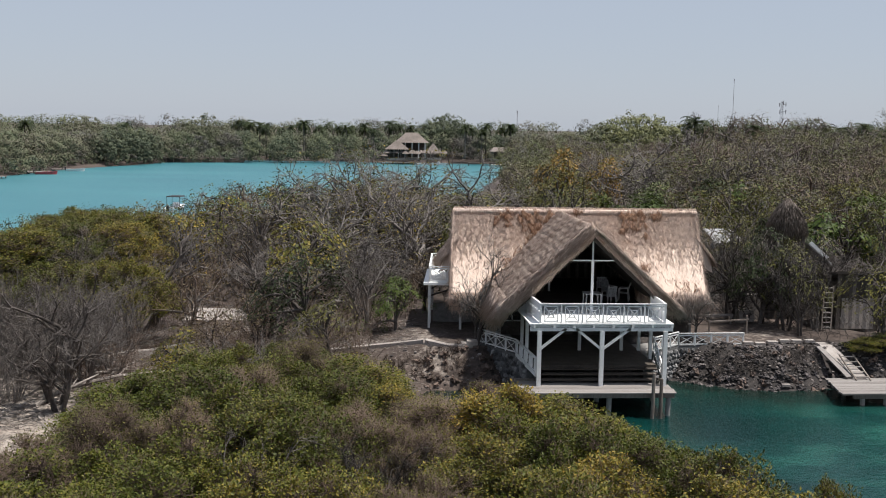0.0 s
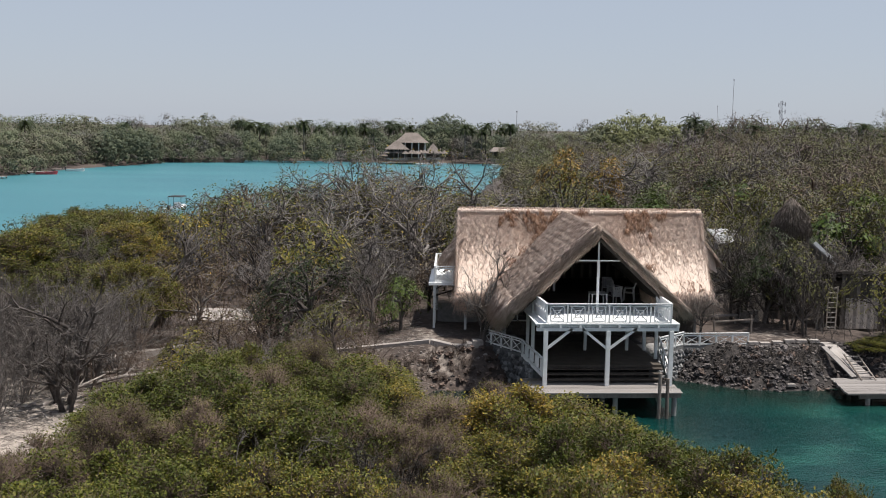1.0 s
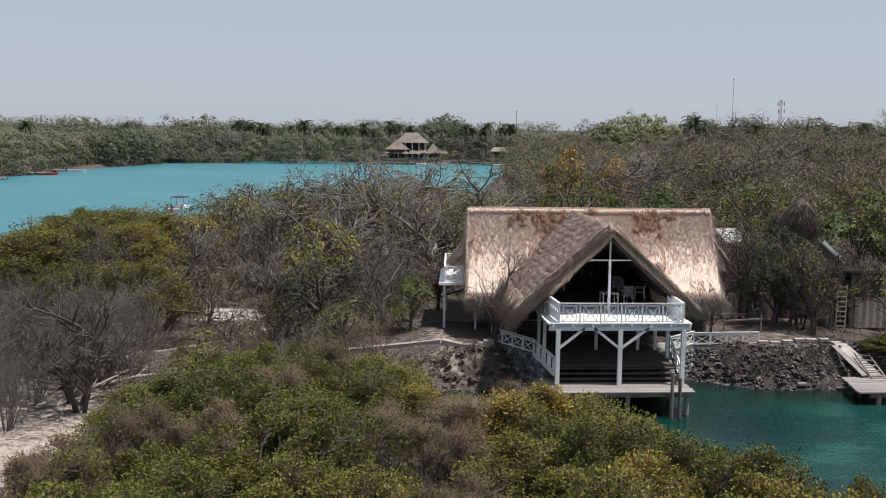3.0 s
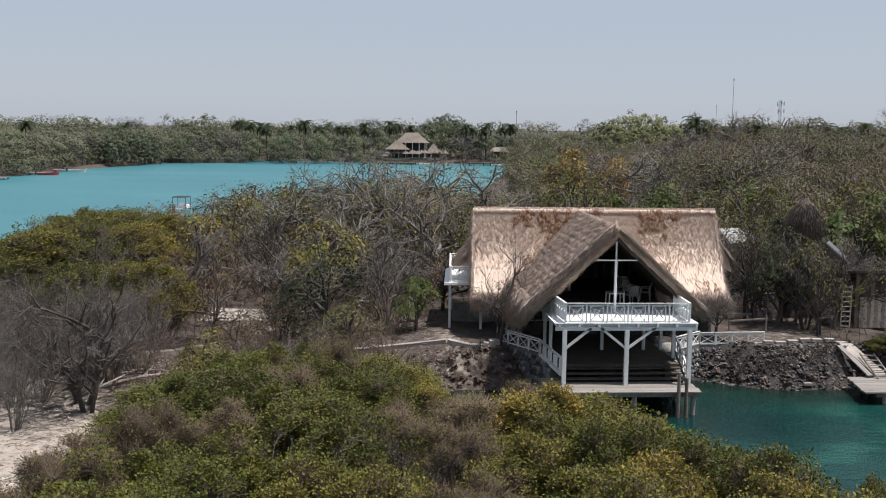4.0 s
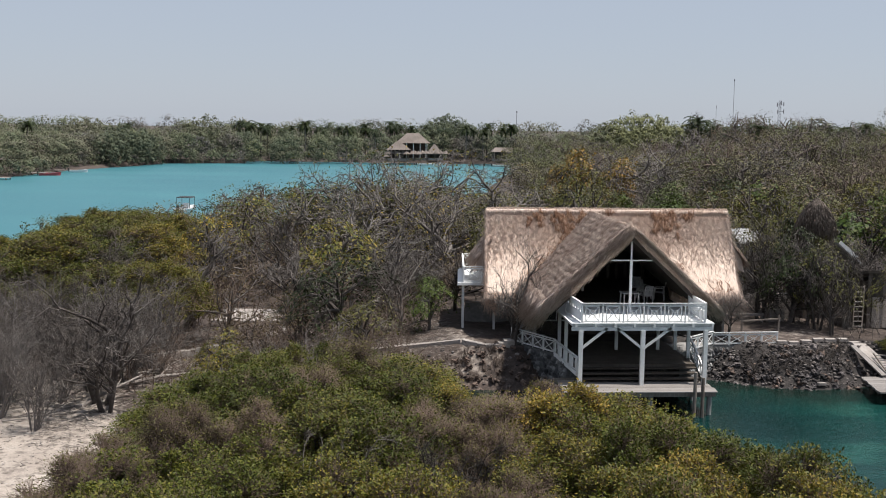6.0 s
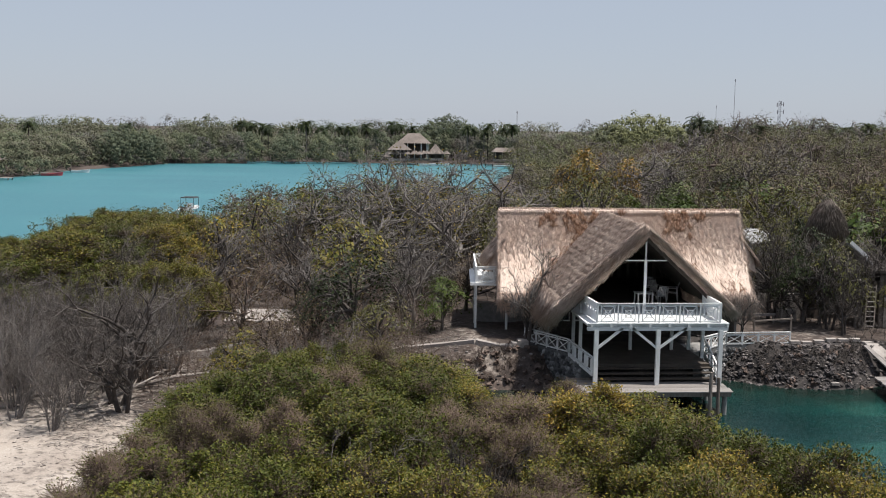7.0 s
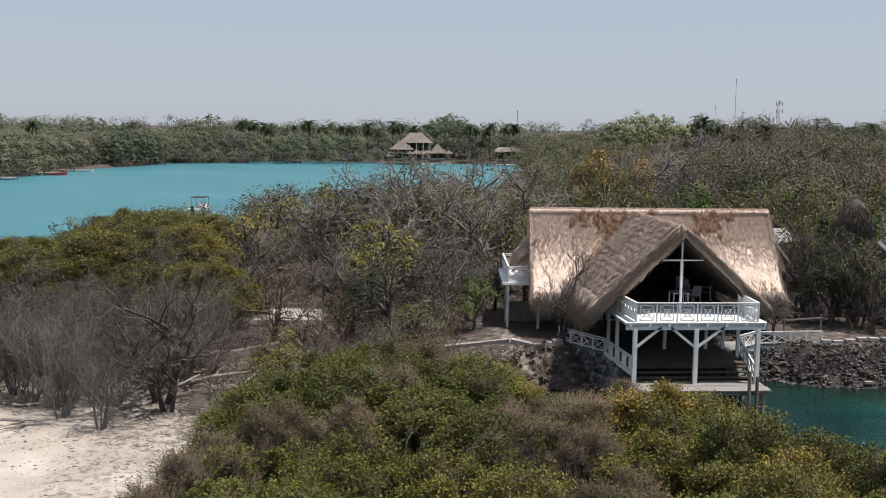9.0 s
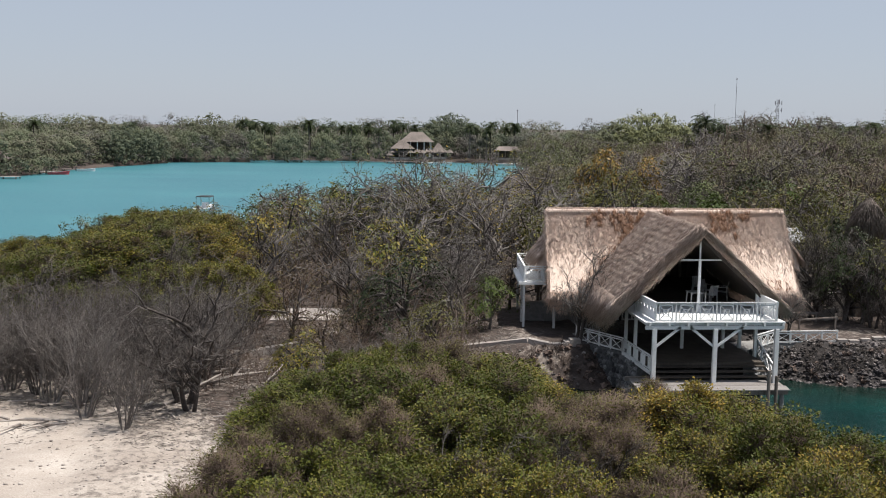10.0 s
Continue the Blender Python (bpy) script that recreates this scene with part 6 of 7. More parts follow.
def palm(x, y, top):
    tr, fr = PALMS[TREE_RNG.randrange(3)]
    ob = thing("palm_tree", "coconut palm with drooping dark green fronds", "palm tree", "palm trees")
    part("trunk", tr, BARK, ob)
    part("frond_crown", fr, LEAF_DARK, ob)
    z = max(ground_z(x, y), 0.1)
    s = (top - z) / 9.6
    ob.matrix_basis = pose(x, y, z, 0, 0, TREE_RNG.uniform(0, 360)) @ Matrix.Diagonal((s, s, s, 1))


palm(77.5, 246.0, 16.0)
palm(-89.1, 285.0, 13.0)
palm(-73.0, 330.0, 12.8)
for i in range(34):
    palm(-45 + i * 2.9 + TREE_RNG.uniform(-2, 2), TREE_RNG.uniform(352, 385), TREE_RNG.uniform(11.5, 14.6))
for i in range(22):
    palm(80 + i * 4.2 + TREE_RNG.uniform(-2, 2), TREE_RNG.uniform(225, 268), TREE_RNG.uniform(13.2, 15.4))
palm(26.3, 62.5, 6.6)
set_plant("green_bush", 25.4, 50.0, 0, 2.4, top_z=2.3)
set_plant("green_bush", 26.6, 50.6, 0, 2.2, top_z=2.4)
brush("shore_scrub", 43, [(15.4, 49.4), (20.0, 48.9), (22.6, 49.3), (22.6, 50.4), (18.0, 50.6), (15.4, 50.6)], 170, (0.15, 0.45), BARK, "low dry brown scrub growing over the coral rocks")
brush("shore_scrub", 44, [(1.2, 48.5), (6.0, 49.2), (5.4, 50.4), (1.0, 50.0)], 80, (0.2, 0.5), BARK_RED, "low dry reddish scrub on the rocks below the path")


# ---- the far shore resort ----
def far_hut(at, base, top, eave, ridge, posts, label, group="huts on the far shore"):
    """An open thatched hut: hipped roof on posts over a dark inside."""
    x, y = at
    wx, wy = base
    hut = thing("thatched_hut", label, "hut", group, at=(x, y, 0))
    z0 = ground_z(x, y)
    g = Geo().add([(-wx, -wy, eave), (wx, -wy, eave), (wx, wy, eave), (-wx, wy, eave), (-ridge, 0, top), (ridge, 0, top)],
                  [(0, 1, 5, 4), (1, 2, 5), (2, 3, 4, 5), (3, 0, 4), (3, 2, 1, 0)])
    part("roof", g, STRAW_FAR, hut)
    part("inner_wall", Geo().box(-wx * 0.75, wx * 0.75, wy * 0.3, wy * 0.7, z0, eave), DARKWOOD, hut)
    part("floor", Geo().box(-wx * 0.85, wx * 0.85, -wy * 0.85, wy * 0.85, z0 - 0.3, z0 + 0.35), CONCRETE, hut)
    for i in range(posts):
        px = -wx * 0.8 + i * wx * 1.6 / (posts - 1)
        for sy in (-0.8, 0.8):
            part("post", Geo().box(px - 0.14, px + 0.14, wy * sy - 0.14, wy * sy + 0.14, z0, eave + 0.1), WHITE_WORN if x > 14 and x < 16 else POLEWOOD, hut)
    return hut


far_hut((15.3, 354.0), (5.6, 4.4), 10.3, 7.0, 1.9, 5, "large two-storey thatched pavilion with white posts")
far_hut((10.4, 350.5), (4.0, 3.4), 7.7, 4.8, 0.3, 4, "round-roofed thatched hut beside the pavilion")
far_hut((22.3, 350.5), (2.8, 2.6), 6.8, 3.4, 0.2, 3, "small steep thatched hut by the beach")
far_hut((44.8, 346.0), (4.2, 2.8), 6.0, 4.6, 3.0, 4, "low thatched boathouse on the waterside")
far_hut((-86.0, 247.0), (3.2, 3.0), 6.6, 3.6, 0.4, 3, "thatched hut among trees on the shore")
far_hut((32.0, 205.0), (3.2, 2.6), 5.6, 4.0, 1.4, 3, "reddish thatched hut among dry trees")
PARASOL = thing("beach_parasol", "small thatched beach parasol on a wooden pole", "parasol", "parasols on the far beach")
part("pole", Geo().tube((0, 0, -0.2), (0, 0, 2.2), 0.06, 0.05, 6), POLEWOOD, PARASOL)
part("thatch_cap", Geo().tube((0, 0, 1.9), (0, 0, 3.0), 1.35, 0.06, 12), STRAW_FAR, PARASOL)
PARASOL.matrix_basis = pose(6.2, 347.6, 0.7)
prng = random.Random(9)
for i in range(16):
    x = 7.0 + i * 1.25
    y = 346.9 + prng.uniform(0.3, 2.2)
    copy_thing(PARASOL, pose(x + prng.uniform(-0.4, 0.4), y, max(0.3, ground_z(x, y)), 0, 0, prng.uniform(0, 90)))


def jetty(at, size, z, label, posts=True):
    x0, x1, y0, y1 = at[0], at[0] + size[0], at[1], at[1] + size[1]
    ob = thing("jetty", label, "jetty", "jetties on the lagoon", at=(x0, y0, 0))
    n = max(3, int(size[1] / 0.5))
    for i in range(n):
        part("plank", Geo().box(0, size[0], i * size[1] / n + 0.02, (i + 1) * size[1] / n - 0.02, z - 0.08, z), DECK, ob)
    for px in np.linspace(0.3, size[0] - 0.3, max(2, int(size[0] / 3))):
        for py in (0.15, size[1] - 0.15):
            part("pile", Geo().tube((px, py, -2.6), (px, py, z - 0.08), 0.12, 0.12, 7), POLEWOOD, ob)
    return ob


jetty((33.0, 340.5), (14.5, 2.0), 1.0, "brown plank jetty below the boathouse")
jetty((5.0, 344.2), (21.0, 1.8), 0.7, "long plank landing before the beach huts")
jetty((-80.0, 229.0), (4.0, 3.0), 0.5, "old plank jetty at the wooded shore")
jetty((-78.5, 250.0), (4.0, 3.2), 0.6, "plank jetty with moored boats")
jetty((-77.5, 268.0), (5.0, 2.4), 0.5, "narrow plank jetty at the wooded shore")
jetty((29.0, 232.0), (5.0, 2.2), 0.6, "small plank landing below the dry wood")


def boat(at, turn, length, hull, label, canopy=False):
    x, y = at
    b = thing("motorboat", label, "boat", "boats on the lagoon")
    L, W = length / 2, length * 0.17
    rim = [(-L, -W * 0.8), (0, -W), (L * 0.55, -W * 0.75), (L, 0), (L * 0.55, W * 0.75), (0, W), (-L, W * 0.8)]
    n = len(rim)
    v = [(a * 0.9, c * 0.6, -0.25) for a, c in rim] + [(a, c, 0.55 + 0.25 * max(0, a / L)) for a, c in rim] + [(a * 0.93, c * 0.88, 0.55 + 0.25 * max(0, a / L)) for a, c in rim] + [(a * 0.85, c * 0.7, 0.15) for a, c in rim]
    f = [tuple(range(n))[::-1]] + [(k * n + i, k * n + (i + 1) % n, (k + 1) * n + (i + 1) % n, (k + 1) * n + i) for k in range(3) for i in range(n)] + [tuple(range(3 * n, 4 * n))]
    part("hull", Geo().add(v, f), hull, b)
    part("bench", Geo().box(-L * 0.3, -L * 0.1, -W * 0.7, W * 0.7, 0.35, 0.5), HULL, b)
    part("outboard_motor", Geo().box(-L - 0.3, -L, -0.18, 0.18, 0.2, 1.0), BLACK, b)
    if canopy:
        part("console", Geo().box(-0.2, 0.4, -0.4, 0.4, 0.3, 1.2), HULL, b)
        part("canopy", Geo().hexa([(-1.2, -W * 0.95, 2.0), (1.1, -W * 0.95, 2.0), (1.1, W * 0.95, 2.0), (-1.2, W * 0.95, 2.0), (-1.1, -W * 0.8, 2.14), (1.0, -W * 0.8, 2.14), (1.0, W * 0.8, 2.14), (-1.1, W * 0.8, 2.14)]), BLACK, b)
        for sx in (-1.1, 1.0):
            for sy in (-0.85, 0.85):
                part("canopy_pole", Geo().tube((sx, W * sy, 0.4), (sx, W * sy, 2.0), 0.035, 0.035, 6), BLACK, b)
    b.matrix_basis = pose(x, y, 0, 0, 0, turn)
    return b


boat((-26.4, 151.0), 80, 6.4, HULL, "white motorboat with a black canopy on the lagoon", True)
boat((44.0, 338.5), 4, 8.0, HULL, "long white boat moored at the boathouse jetty")
boat((19.0, 341.5), 10, 6.0, HULL, "white motorboat moored at the beach")
boat((23.5, 342.3), -8, 5.5, HULL, "white motorboat moored at the beach", True)
boat((-73.5, 251.0), 15, 5.0, RED, "small red boat moored at a jetty")
boat((-71.5, 268.5), 5, 4.5, HULL, "small white boat moored at a jetty")
seawall = thing("seawall", "low brown stone seawall along the far beach", "wall", at=(-64, 336, 0))
for i in range(12):
    x = i * 2.1
    part("wall_block", Geo().box(x, x + 2.06, i * 0.72, i * 0.72 + 0.8, -0.3, 1.35 + 0.12 * math.sin(i * 2.3)), ROCK_RED, seawall)

# masts
for x, y, h, r in ((128.0, 365.0, 29.8, 0.07), (201.5, 600.0, 26.2, 0.08), (68.4, 480.0, 19.4, 0.12)):
    mast = thing("radio_mast", "slender grey radio mast rising above the woods", "mast", "masts on the skyline", at=(x, y, 0))
    part("pole", Geo().tube((0, 0, 0), (0, 0, h), r * 1.3, r, 8), STEEL, mast)
    part("lamp_head", Geo().tube((0, 0, h), (0, 0, h + 0.7), r * 3, r * 2.2, 8), STEEL, mast)
tower = thing("antenna_tower", "lattice telephone mast with panel antennas on the skyline", "mast", "masts on the skyline", at=(247.0, 620.0, 0))
for sx in (-1, 1):
    for sy in (-1, 1):
        part("leg", Geo().tube((sx * 1.0, sy * 1.0, 0), (sx * 0.5, sy * 0.5, 31.0), 0.09, 0.07, 6), STEEL, tower)
for k in range(14):
    z, w = k * 2.2, 1.0 - 0.5 * k * 2.2 / 31
    part("lattice_brace", Geo().beam((-w, -w, z), (w, -w, z + 2.2), 0.07, 0.07).beam((w, -w, z), (-w, -w, z + 2.2), 0.075, 0.075), STEEL, tower)
for sx, z in ((-2.0, 28.5), (1.9, 28.8), (0.4, 29.5), (2.0, 24.5), (-1.6, 24.2)):
    part("panel_antenna", Geo().box(sx - 0.2, sx + 0.2, -1.2, -0.9, z - 1.2, z + 1.2).beam((0, 0, z), (sx, -1.0, z), 0.15, 0.15), STEEL, tower)


# ---- things beside the house ----
def cone_hut():
    hut = thing("thatch_hut", "small hut under a tall pointed cap of old grey thatch", "hut", at=(24.2, 58.5, 0))
    rng = np.random.default_rng(77)
    rings = [(1.02, 6.5), (1.04, 6.85), (0.9, 7.35), (0.62, 7.85), (0.33, 8.2), (0.06, 8.45)]
    g = Geo()
    for (r0, z0), (r1, z1) in zip(rings, rings[1:]):
        g.tube((0, 0, z0), (0, 0, z1), r0, r1, 16)
    cap = part("thatch_cap", g, STRAW_OLD, hut, "ragged grey thatch")
    sets = []
    for i in range(26):
        a = i / 26 * 2 * math.pi
        for (r1, z1), (r0, z0) in zip(rings, rings[1:]):
            top, foot = np.array([math.cos(a) * r0, math.sin(a) * r0, z0]), np.array([math.cos(a) * r1, math.sin(a) * r1, z1])
            d = foot - top
            sets.append(straws(rng, 26, top - np.array([-math.sin(a), math.cos(a), 0]) * 0.15, np.array([-math.sin(a), math.cos(a), 0]), d / np.linalg.norm(d), np.linalg.norm(d), 0.32, size=(0.4, 0.8), fray=0.15, lift=0.1, thick=0.02))
    v, t = joined(sets)
    tagged(part("thatch_straw", tri_mesh("thatch_straw", v, t), STRAW_OLD, cap), kind="stuff")
    part("wall", Geo().box(-0.8, 0.8, -0.75, 0.75, 1.5, 6.5), POLEWOOD, hut)
    lean = part("lean_to_roof", Geo().hexa([(0.9, -1.1, 6.0), (2.3, -1.1, 4.9), (2.3, 1.1, 4.9), (0.9, 1.1, 6.0), (0.9, -1.1, 6.1), (2.3, -1.1, 5.0), (2.3, 1.1, 5.0), (0.9, 1.1, 6.1)]), TIN, hut, "grey sheet metal lean-to")
    part("ridge_board", Geo().beam((0.95, -1.14, 6.18), (2.0, -1.14, 5.3), 0.06, 0.2), WHITE_WORN, lean)
    part("lean_to_wall", Geo().box(0.97, 2.2, -0.9, 0.9, 1.5, 4.95), POLEWOOD, hut)


cone_hut()
shed = thing("shed", "shed with a pale corrugated metal roof behind the trees", "shed", at=(24.5, 69.5, 0))
part("wall", Geo().box(-0.9, 0.9, -0.9, 1.5, 1.4, 4.8), GREY_WALL, shed)
roof = part("roof", Geo().hexa([(-1.0, -1.1, 4.85), (1.0, -1.1, 4.85), (1.0, 1.7, 5.55), (-1.0, 1.7, 5.55), (-1.0, -1.1, 4.92), (1.0, -1.1, 4.92), (1.0, 1.7, 5.62), (-1.0, 1.7, 5.62)]), TIN, shed)
for i in range(7):
    part("roof_ridge", Geo().beam((-0.9 + i * 0.3, -1.1, 4.94), (-0.9 + i * 0.3, 1.7, 5.64), 0.06, 0.04), TIN, roof)


def grey_hut():
    hut = thing("plank_hut", "dark weathered plank hut on stilts with a pale cloth front", "hut", at=(27.1, 55.7, 0))
    for i in range(14):
        x = -1.45 + i * 0.21
        part("wall_plank", Geo().box(x, x + 0.2, -1.0 - 0.01 * (i % 2), -0.94, 1.6, 4.8), DARKWOOD if i % 4 else POLEWOOD, hut)
    part("wall", Geo().box(-1.45, 1.6, -0.93, 1.2, 1.5, 4.3), DARKWOOD, hut)
    part("roof", Geo().hexa([(-1.6, -1.2, 4.8), (1.9, -1.2, 4.8), (1.9, 1.4, 4.3), (-1.6, 1.4, 4.3), (-1.6, -1.2, 4.95), (1.9, -1.2, 4.95), (1.9, 1.4, 4.45), (-1.6, 1.4, 4.45)]), DARKWOOD, hut)
    cloth = part("cloth", Geo().box(-1.22, 0.62, -1.075, -1.035, 3.38, 3.46), CONCRETE, hut, "hanging pale cloth")
    for i in range(9):
        x = -1.2 + i * 0.2
        g = Geo().hexa([(x, -1.06 - 0.03 * (i % 2), 1.8), (x + 0.2, -1.06 - 0.03 * ((i + 1) % 2), 1.8), (x + 0.2, -1.04 - 0.03 * ((i + 1) % 2), 1.8), (x, -1.04 - 0.03 * (i % 2), 1.8),
                (x, -1.06 - 0.03 * (i % 2), 3.4), (x + 0.2, -1.06 - 0.03 * ((i + 1) % 2), 3.4), (x + 0.2, -1.04 - 0.03 * ((i + 1) % 2), 3.4), (x, -1.04 - 0.03 * (i % 2), 3.4)])
        part("cloth_fold", g, CONCRETE, cloth)


grey_hut()


def ladder(foot, head, width, rungs, label):
    p, q = Vector(foot), Vector(head)
    ob = thing("ladder", label, "ladder", at=foot)
    d = q - p
    s = Vector((1, 0, 0)) * width / 2
    for sg in (-1, 1):
        part("stile", Geo().beam(s * sg, d + s * sg, 0.06, 0.05), POLEWOOD, ob)
    for i in range(rungs):
        c = d * ((i + 0.6) / rungs)
        part("rung", Geo().beam(c - s, c + s, 0.07, 0.045), CONCRETE, ob)


ladder((24.85, 54.1, ground_z(24.85, 54.1)), (25.1, 54.55, 4.15), 0.5, 9, "pale wooden ladder leaning on the plank hut")

# dock, slipway and stepping slabs on the rocks
def side_dock():
    dock = thing("side_dock", "small pale plank dock on piles at the rocky shore", "dock", at=(22.3, 45.3, 0))
    rng = random.Random(6)
    for i in range(16):
        y = i * 0.19
        part("plank", Geo().box(-0.5 + 0.035 * i + rng.uniform(-0.04, 0.04), 4.2, y, y + 0.18, 0.53, 0.60 + rng.uniform(-0.004, 0.006)), DECK, dock)
    for y in (0.1, 1.5, 2.8):
        part("bearer", Geo().box(0.1, 4.1, y, y + 0.14, 0.34, 0.52), POLEWOOD, dock)
    for x in (0.6, 1.7, 2.8, 3.8):
        for y in (0.3, 2.2):
            part("pile", Geo().tube((x, y, -2.6), (x, y, 0.34), 0.11, 0.11, 9), CONCRETE, dock)


side_dock()
ramp = thing("gangway", "sloping pale concrete gangway down to the dock", "gangway")
part("slope", Geo().hexa([(22.95, 50.6, 1.5), (23.6, 50.6, 1.5), (24.3, 48.2, 0.45), (23.65, 48.2, 0.45), (22.95, 50.6, 1.78), (23.6, 50.6, 1.78), (24.3, 48.2, 0.74), (23.65, 48.2, 0.74)]), CONCRETE, ramp)
part("plank", Geo().beam((22.75, 50.2, 1.75), (23.4, 48.1, 0.7), 0.3, 0.06), DECK, ramp)
ladder((24.0, 47.8, 0.62), (23.85, 49.5, 1.5), 0.7, 5, "short wooden ladder lying against the gangway")
SLAB = single("stepping_slab", Geo().box(-0.25, 0.25, -0.18, 0.18, -0.08, 0.06), CONCRETE, "flat pale stone slab on the rocks", "slab", "stepping slabs on the shore")
SLAB.location = (19.55, 51.3, ground_z(19.55, 51.3) + 0.1)
srng = random.Random(4)
for i in range(1, 6):
    copy_thing(SLAB, pose(19.55 + i * 0.62, 51.3 - 0.03 * i, ground_z(19.55 + i * 0.62, 51.3 - 0.03 * i) + 0.1, 0, 0, srng.uniform(-6, 6)))
copy_thing(SLAB, pose(23.2, 50.9, ground_z(23.2, 50.9) + 0.12, 0, 0, 12))

# rocks along the shore
ROCKS = [stone_mesh(40 + i, 2, 0.5) for i in range(7)]
for i, me in enumerate(ROCKS):
    me.materials.append(ROCK if i % 6 else ROCK_RED)
rrng = random.Random(12)


def rock(x, y, s, z=None):
    me = ROCKS[rrng.choice((0, 6)) if x < 8 else rrng.randrange(7)]
    ob = single("shore_rock", me, ROCK, "jagged dark coral rock at the waterline", "rock", "coral rocks along the shore")
    z = max(ground_z(x, y), -0.25) if z is None else z
    ob.location = (x, y, z + s * 0.12)
    ob.rotation_euler = (rrng.uniform(-0.5, 0.5), rrng.uniform(-0.5, 0.5), rrng.uniform(0, 6.3))
    ob.scale = (s * rrng.uniform(0.8, 1.4), s * rrng.uniform(0.7, 1.1), s * rrng.uniform(0.5, 0.85))


for i in range(260):
    f = i / 259
    x = 15.2 + f * 11.5
    y = float(np.interp(x, [15.2, 16.9, 18.2, 20.2, 22.5, 26.0], [50.4, 49.4, 48.5, 48.1, 48.6, 48.4])) + rrng.uniform(-0.35, 2.0) * (1 if rrng.random() < 0.7 else 0.25)
    if 22.4 < x < 24.6:
        continue
    rock(x, y, rrng.uniform(0.07, 0.21))
for i in range(48):
    x = rrng.uniform(1.4, 7.0)
    y = (48.7 + rrng.uniform(-0.4, 1.5)) if x > 3 else rrng.uniform(45.5, 50.0)
    rock(x, y, rrng.uniform(0.07, 0.2))
for i in range(30):
    rock(rrng.uniform(27, 36), rrng.uniform(47.0, 49.0), rrng.uniform(0.15, 0.35))
rubble = []
rng = np.random.default_rng(15)
bv, bt = ball()
k = 0
for i in range(1980):
    if i < 1900:
        x = rng.uniform(14.8, 27.0)
        y = float(np.interp(x, [15.2, 16.9, 18.2, 20.2, 22.5, 26.0], [50.4, 49.4, 48.5, 48.1, 48.6, 48.4])) + rng.uniform(-0.3, 2.9)
    else:
        x, y = rng.uniform(1.0, 7.2), rng.uniform(47.8, 50.6)
    s = rng.uniform(0.03, 0.10)
    w = 1 + rng.normal(0, 0.16, len(bv))
    rubble.append((bv * w[:, None] * s * [1.2, 1, 0.7] + [x, y, max(ground_z(x, y), -0.3) + s * 0.2], bt))
v, t = joined(rubble)
single("rubble", tri_mesh("rubble", v, t), RUBBLE, "small broken coral rubble between the rocks", "rubble", kind="stuff")
single("foam_box", Geo().box(20.2, 20.6, 48.2, 48.4, 0.2, 0.32), CONCRETE, "pale washed-up block on the dark rocks", "flotsam")

# slab, kerbs and logs among the dry trees
single("concrete_slab", Geo().hexa([(-10.2, 59.2, 0.9), (-6.4, 59.2, 0.9), (-5.9, 62.9, 0.9), (-9.9, 63.2, 0.9), (-10.2, 59.2, 1.36), (-6.4, 59.2, 1.36), (-5.9, 62.9, 1.36), (-9.9, 63.2, 1.36)]), CONCRETE, "cracked pale concrete slab in the dry wood", "slab")
STEP = single("path_slab", Geo().box(-0.55, 0.55, -0.24, 0.24, -0.1, 0.05), CONCRETE, "pale stepping slab on the path to the clearing", "slab", "path slabs in the wood")
STEP.location = (-5.9, 57.9, ground_z(-5.9, 57.9) + 0.06)
for i in range(1, 4):
    x, y = -5.9 - 0.2 * i, 57.9 - 0.75 * i
    copy_thing(STEP, pose(x, y, ground_z(x, y) + 0.06, 0, 0, 6 * i))


def kerb(pts, width, height, label):
    ob = thing("path_kerb", label, "kerb", at=(*pts[0], 0))
    inv = Matrix.Translation((-pts[0][0], -pts[0][1], 0))
    for (ax, ay), (bx, by) in zip(pts, pts[1:]):
        za, zb = ground_z(ax, ay) + height, ground_z(bx, by) + height
        part("kerb_block", Geo().beam((ax, ay, za - 0.12), (bx, by, zb - 0.12), width, 0.34), CONCRETE, ob).matrix_parent_inverse = inv


kerb([(-13.6, 48.6), (-12.9, 49.5), (-12.2, 50.7), (-11.3, 51.6), (-10.3, 52.3), (-9.3, 52.8), (-8.3, 53.2)], 0.45, 0.22, "long pale kerb of a path through the dry wood")
kerb([(-1.4, 52.3), (0.2, 52.0), (1.9, 51.6), (3.2, 50.9), (4.3, 50.6), (5.2, 50.5)], 0.42, 0.08, "pale concrete path edge leading to the stairs")
single("stone_block", Geo().box(5.22, 5.72, 50.3, 50.95, 1.5, 1.98), CONCRETE, "pale concrete block at the end of the stair rail", "block")
single("stone_block", Geo().box(4.95, 5.21, 50.35, 50.9, 1.5, 1.86), CONCRETE, "low pale concrete step beside the rail block", "block")
single("masonry_block", Geo().box(21.9, 22.7, 57.6, 58.3, 1.5, 3.15), CONCRETE, "pale masonry bench block in the yard", "block")
single("masonry_block", Geo().box(20.9, 21.75, 56.4, 57.1, 1.5, 2.45), CONCRETE, "low pale masonry block in the yard", "block")
single("timber_rail", Geo().beam((18.3, 53.9, 2.3), (20.6, 54.1, 2.4), 0.07, 0.07).beam((18.4, 53.9, 1.5), (18.4, 53.9, 2.4), 0.08, 0.08).beam((20.5, 54.1, 1.5), (20.5, 54.1, 2.6), 0.08, 0.08), POLEWOOD, "rough grey pole railing in the yard", "railing")
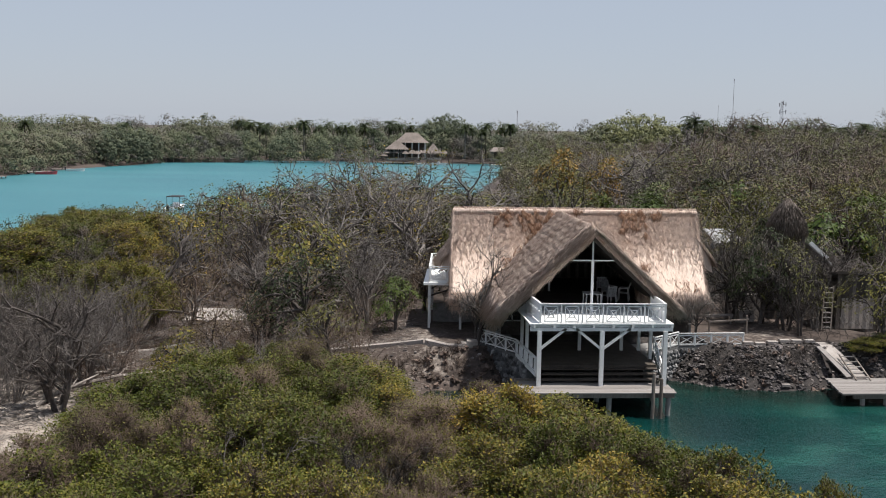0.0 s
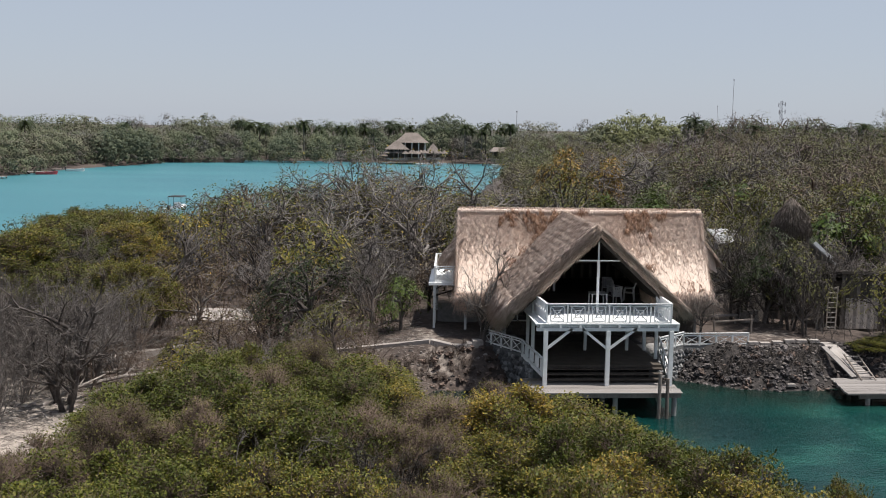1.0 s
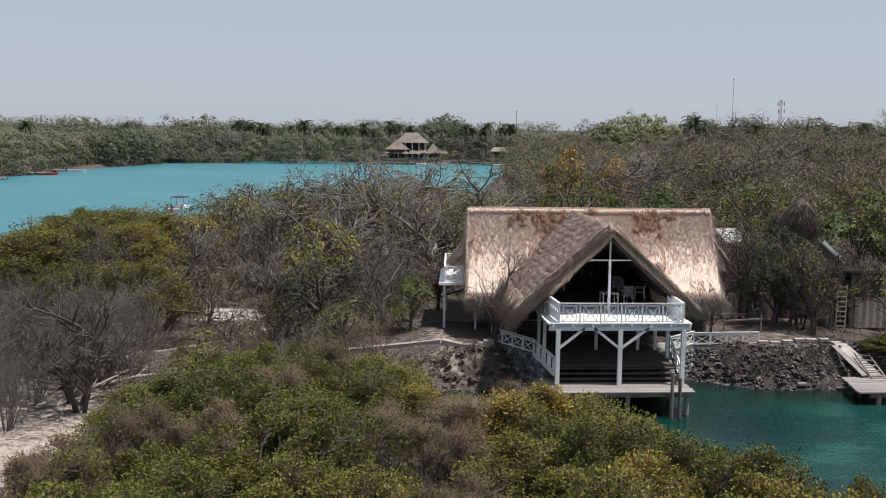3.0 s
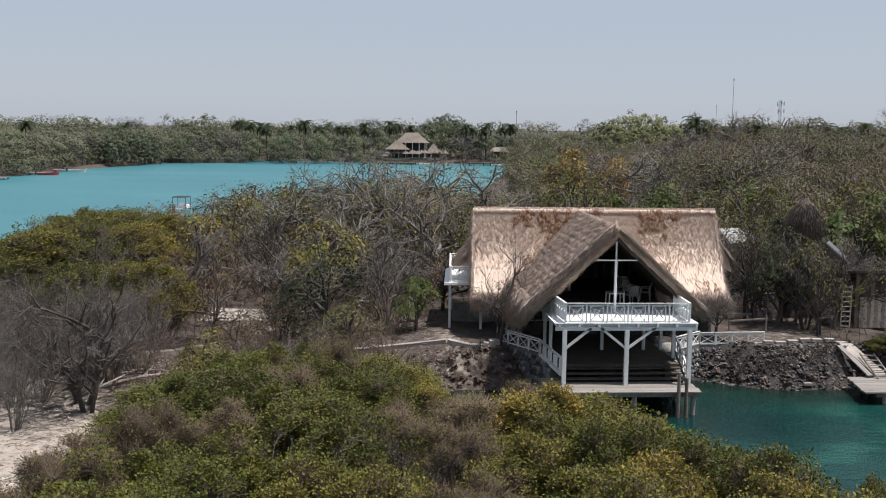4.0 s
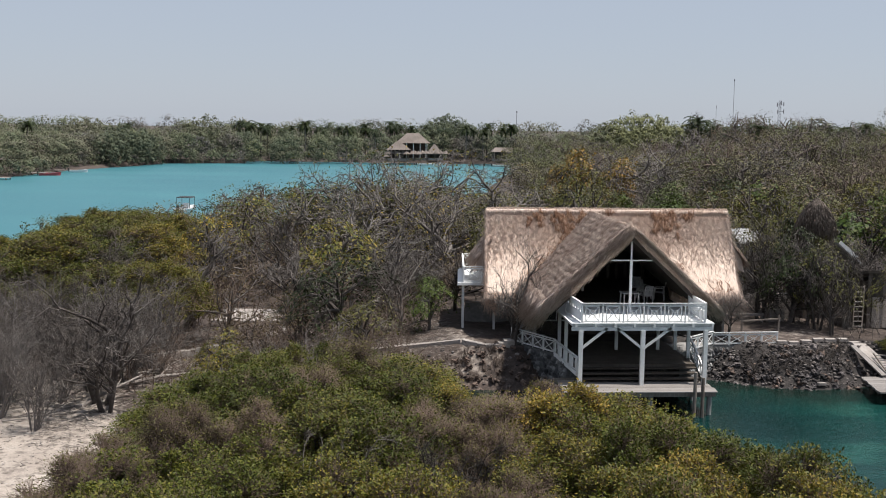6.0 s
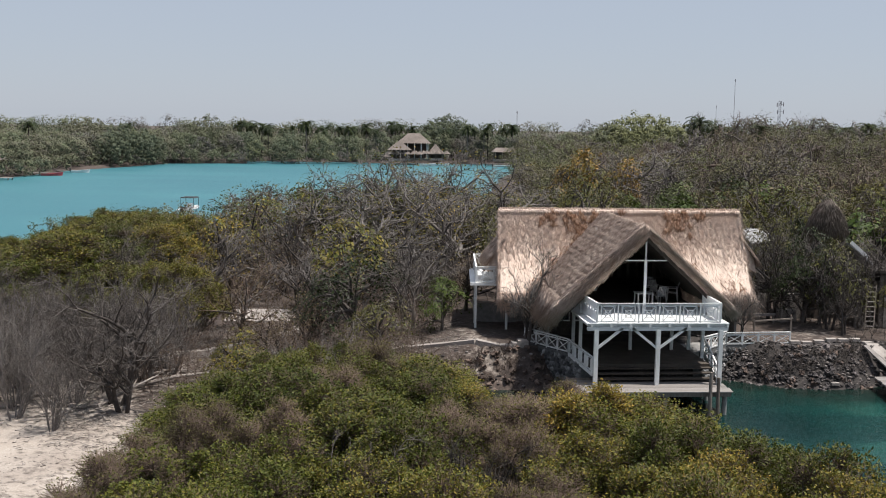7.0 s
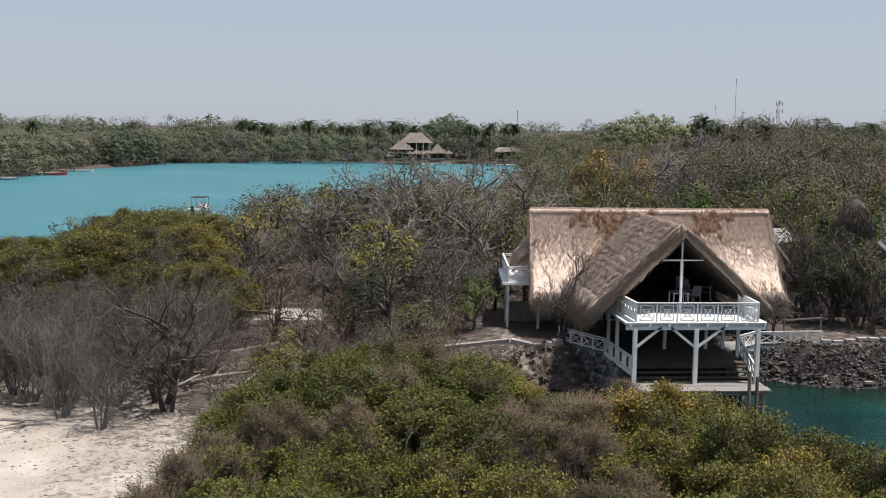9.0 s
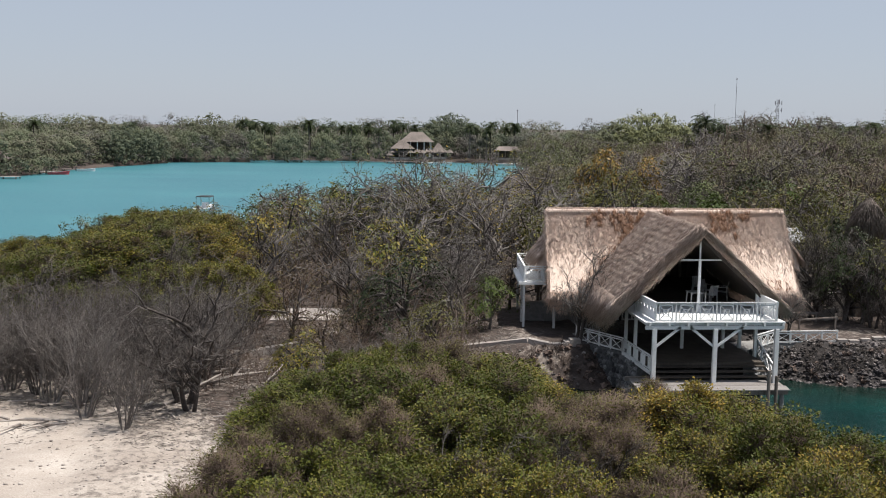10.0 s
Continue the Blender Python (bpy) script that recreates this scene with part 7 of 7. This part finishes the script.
single("timber_rail", Geo().beam((18.0, 56.2, 2.2), (20.5, 56.3, 2.25), 0.14, 0.12).beam((18.1, 56.2, 1.5), (18.1, 56.2, 2.3), 0.1, 0.1).beam((20.4, 56.3, 1.5), (20.4, 56.3, 2.3), 0.1, 0.1), DECK, "pale plank rail in the yard", "railing")


def log(x, y, length, turn, r, lift=0.0):
    p = Vector((x, y, ground_z(x, y) + r * 0.8))
    d = Vector((math.cos(turn), math.sin(turn), 0)) * length
    q = p + d
    q.z = ground_z(q.x, q.y) + r * 0.6 + lift
    mid = p.lerp(q, 0.5) + Vector((0.1, 0.12, 0.06)) * length * 0.4
    g = Geo().tube(p, mid, r, r * 0.75, 7).tube(mid, q, r * 0.75, r * 0.35, 7)
    g.tube(mid, mid + Vector((math.cos(turn + 0.8), math.sin(turn + 0.8), 0.25)) * length * 0.3, r * 0.5, r * 0.15, 5)
    single("fallen_branch", g, LITTER, "bleached grey fallen branch lying on the ground", "branch", "fallen branches")


lrng = random.Random(31)
for i in range(34):
    log(lrng.uniform(-20, -8.5), lrng.uniform(39.5, 51), lrng.uniform(0.8, 2.6), lrng.uniform(0, 6.3), lrng.uniform(0.03, 0.08), lrng.uniform(0, 0.3))
log(-12.6, 46.6, 3.6, 0.5, 0.1, 0.2)
log(-13.4, 44.0, 2.8, 0.7, 0.08, 0.9)
rng = np.random.default_rng(51)
n = 14000
x, y = rng.uniform(-24, 3, n), rng.uniform(38.5, 58, n)
keep = (land_height(x, y) > 0.15) & ((x > -13.5 - 0.3 * (y - 38)) | (y > 43.5) | (rng.random(n) < 0.12))
x, y = x[keep], y[keep]
a, ln = rng.uniform(0, 6.3, len(x)), rng.uniform(0.15, 0.7, len(x))
p = np.stack([x, y, land_height(x, y) + 0.02], -1)
q = p + np.stack([np.cos(a), np.sin(a), rng.uniform(-0.05, 0.3, len(x))], -1) * ln[:, None]
v, t = limbs([(p, q, rng.uniform(0.008, 0.022, len(x)), None)], 3, True)
single("twig_litter", tri_mesh("twig_litter", v, t), LITTER, "bleached dry twigs strewn over the sandy ground", "litter", kind="stuff")

# wrack and pebbles on the beach
rng = np.random.default_rng(61)
bv, bt = ball()
n = 2600
x, y = rng.uniform(-22, -9.5, n), rng.uniform(33.0, 44.5, n)
keep = (rng.random(n) < 0.35 + 0.65 * np.clip((x + 17) / 4, 0, 1)) & (land_height(x, y) > 0.12)
pieces = []
for px, py in zip(x[keep], y[keep]):
    size = 0.012 + 0.05 * rng.random() ** 4
    w = 1 + rng.normal(0, 0.22, len(bv))
    pieces.append((bv * w[:, None] * size * [1.6, 1.1, 0.6] + [px, py, ground_z(px, py) + size * 0.15], bt))
v, t = joined(pieces)
single("beach_pebbles", tri_mesh("beach_pebbles", v, t), LITTER, "pebbles and dry brown wrack strewn over the sand", "pebbles", kind="stuff")
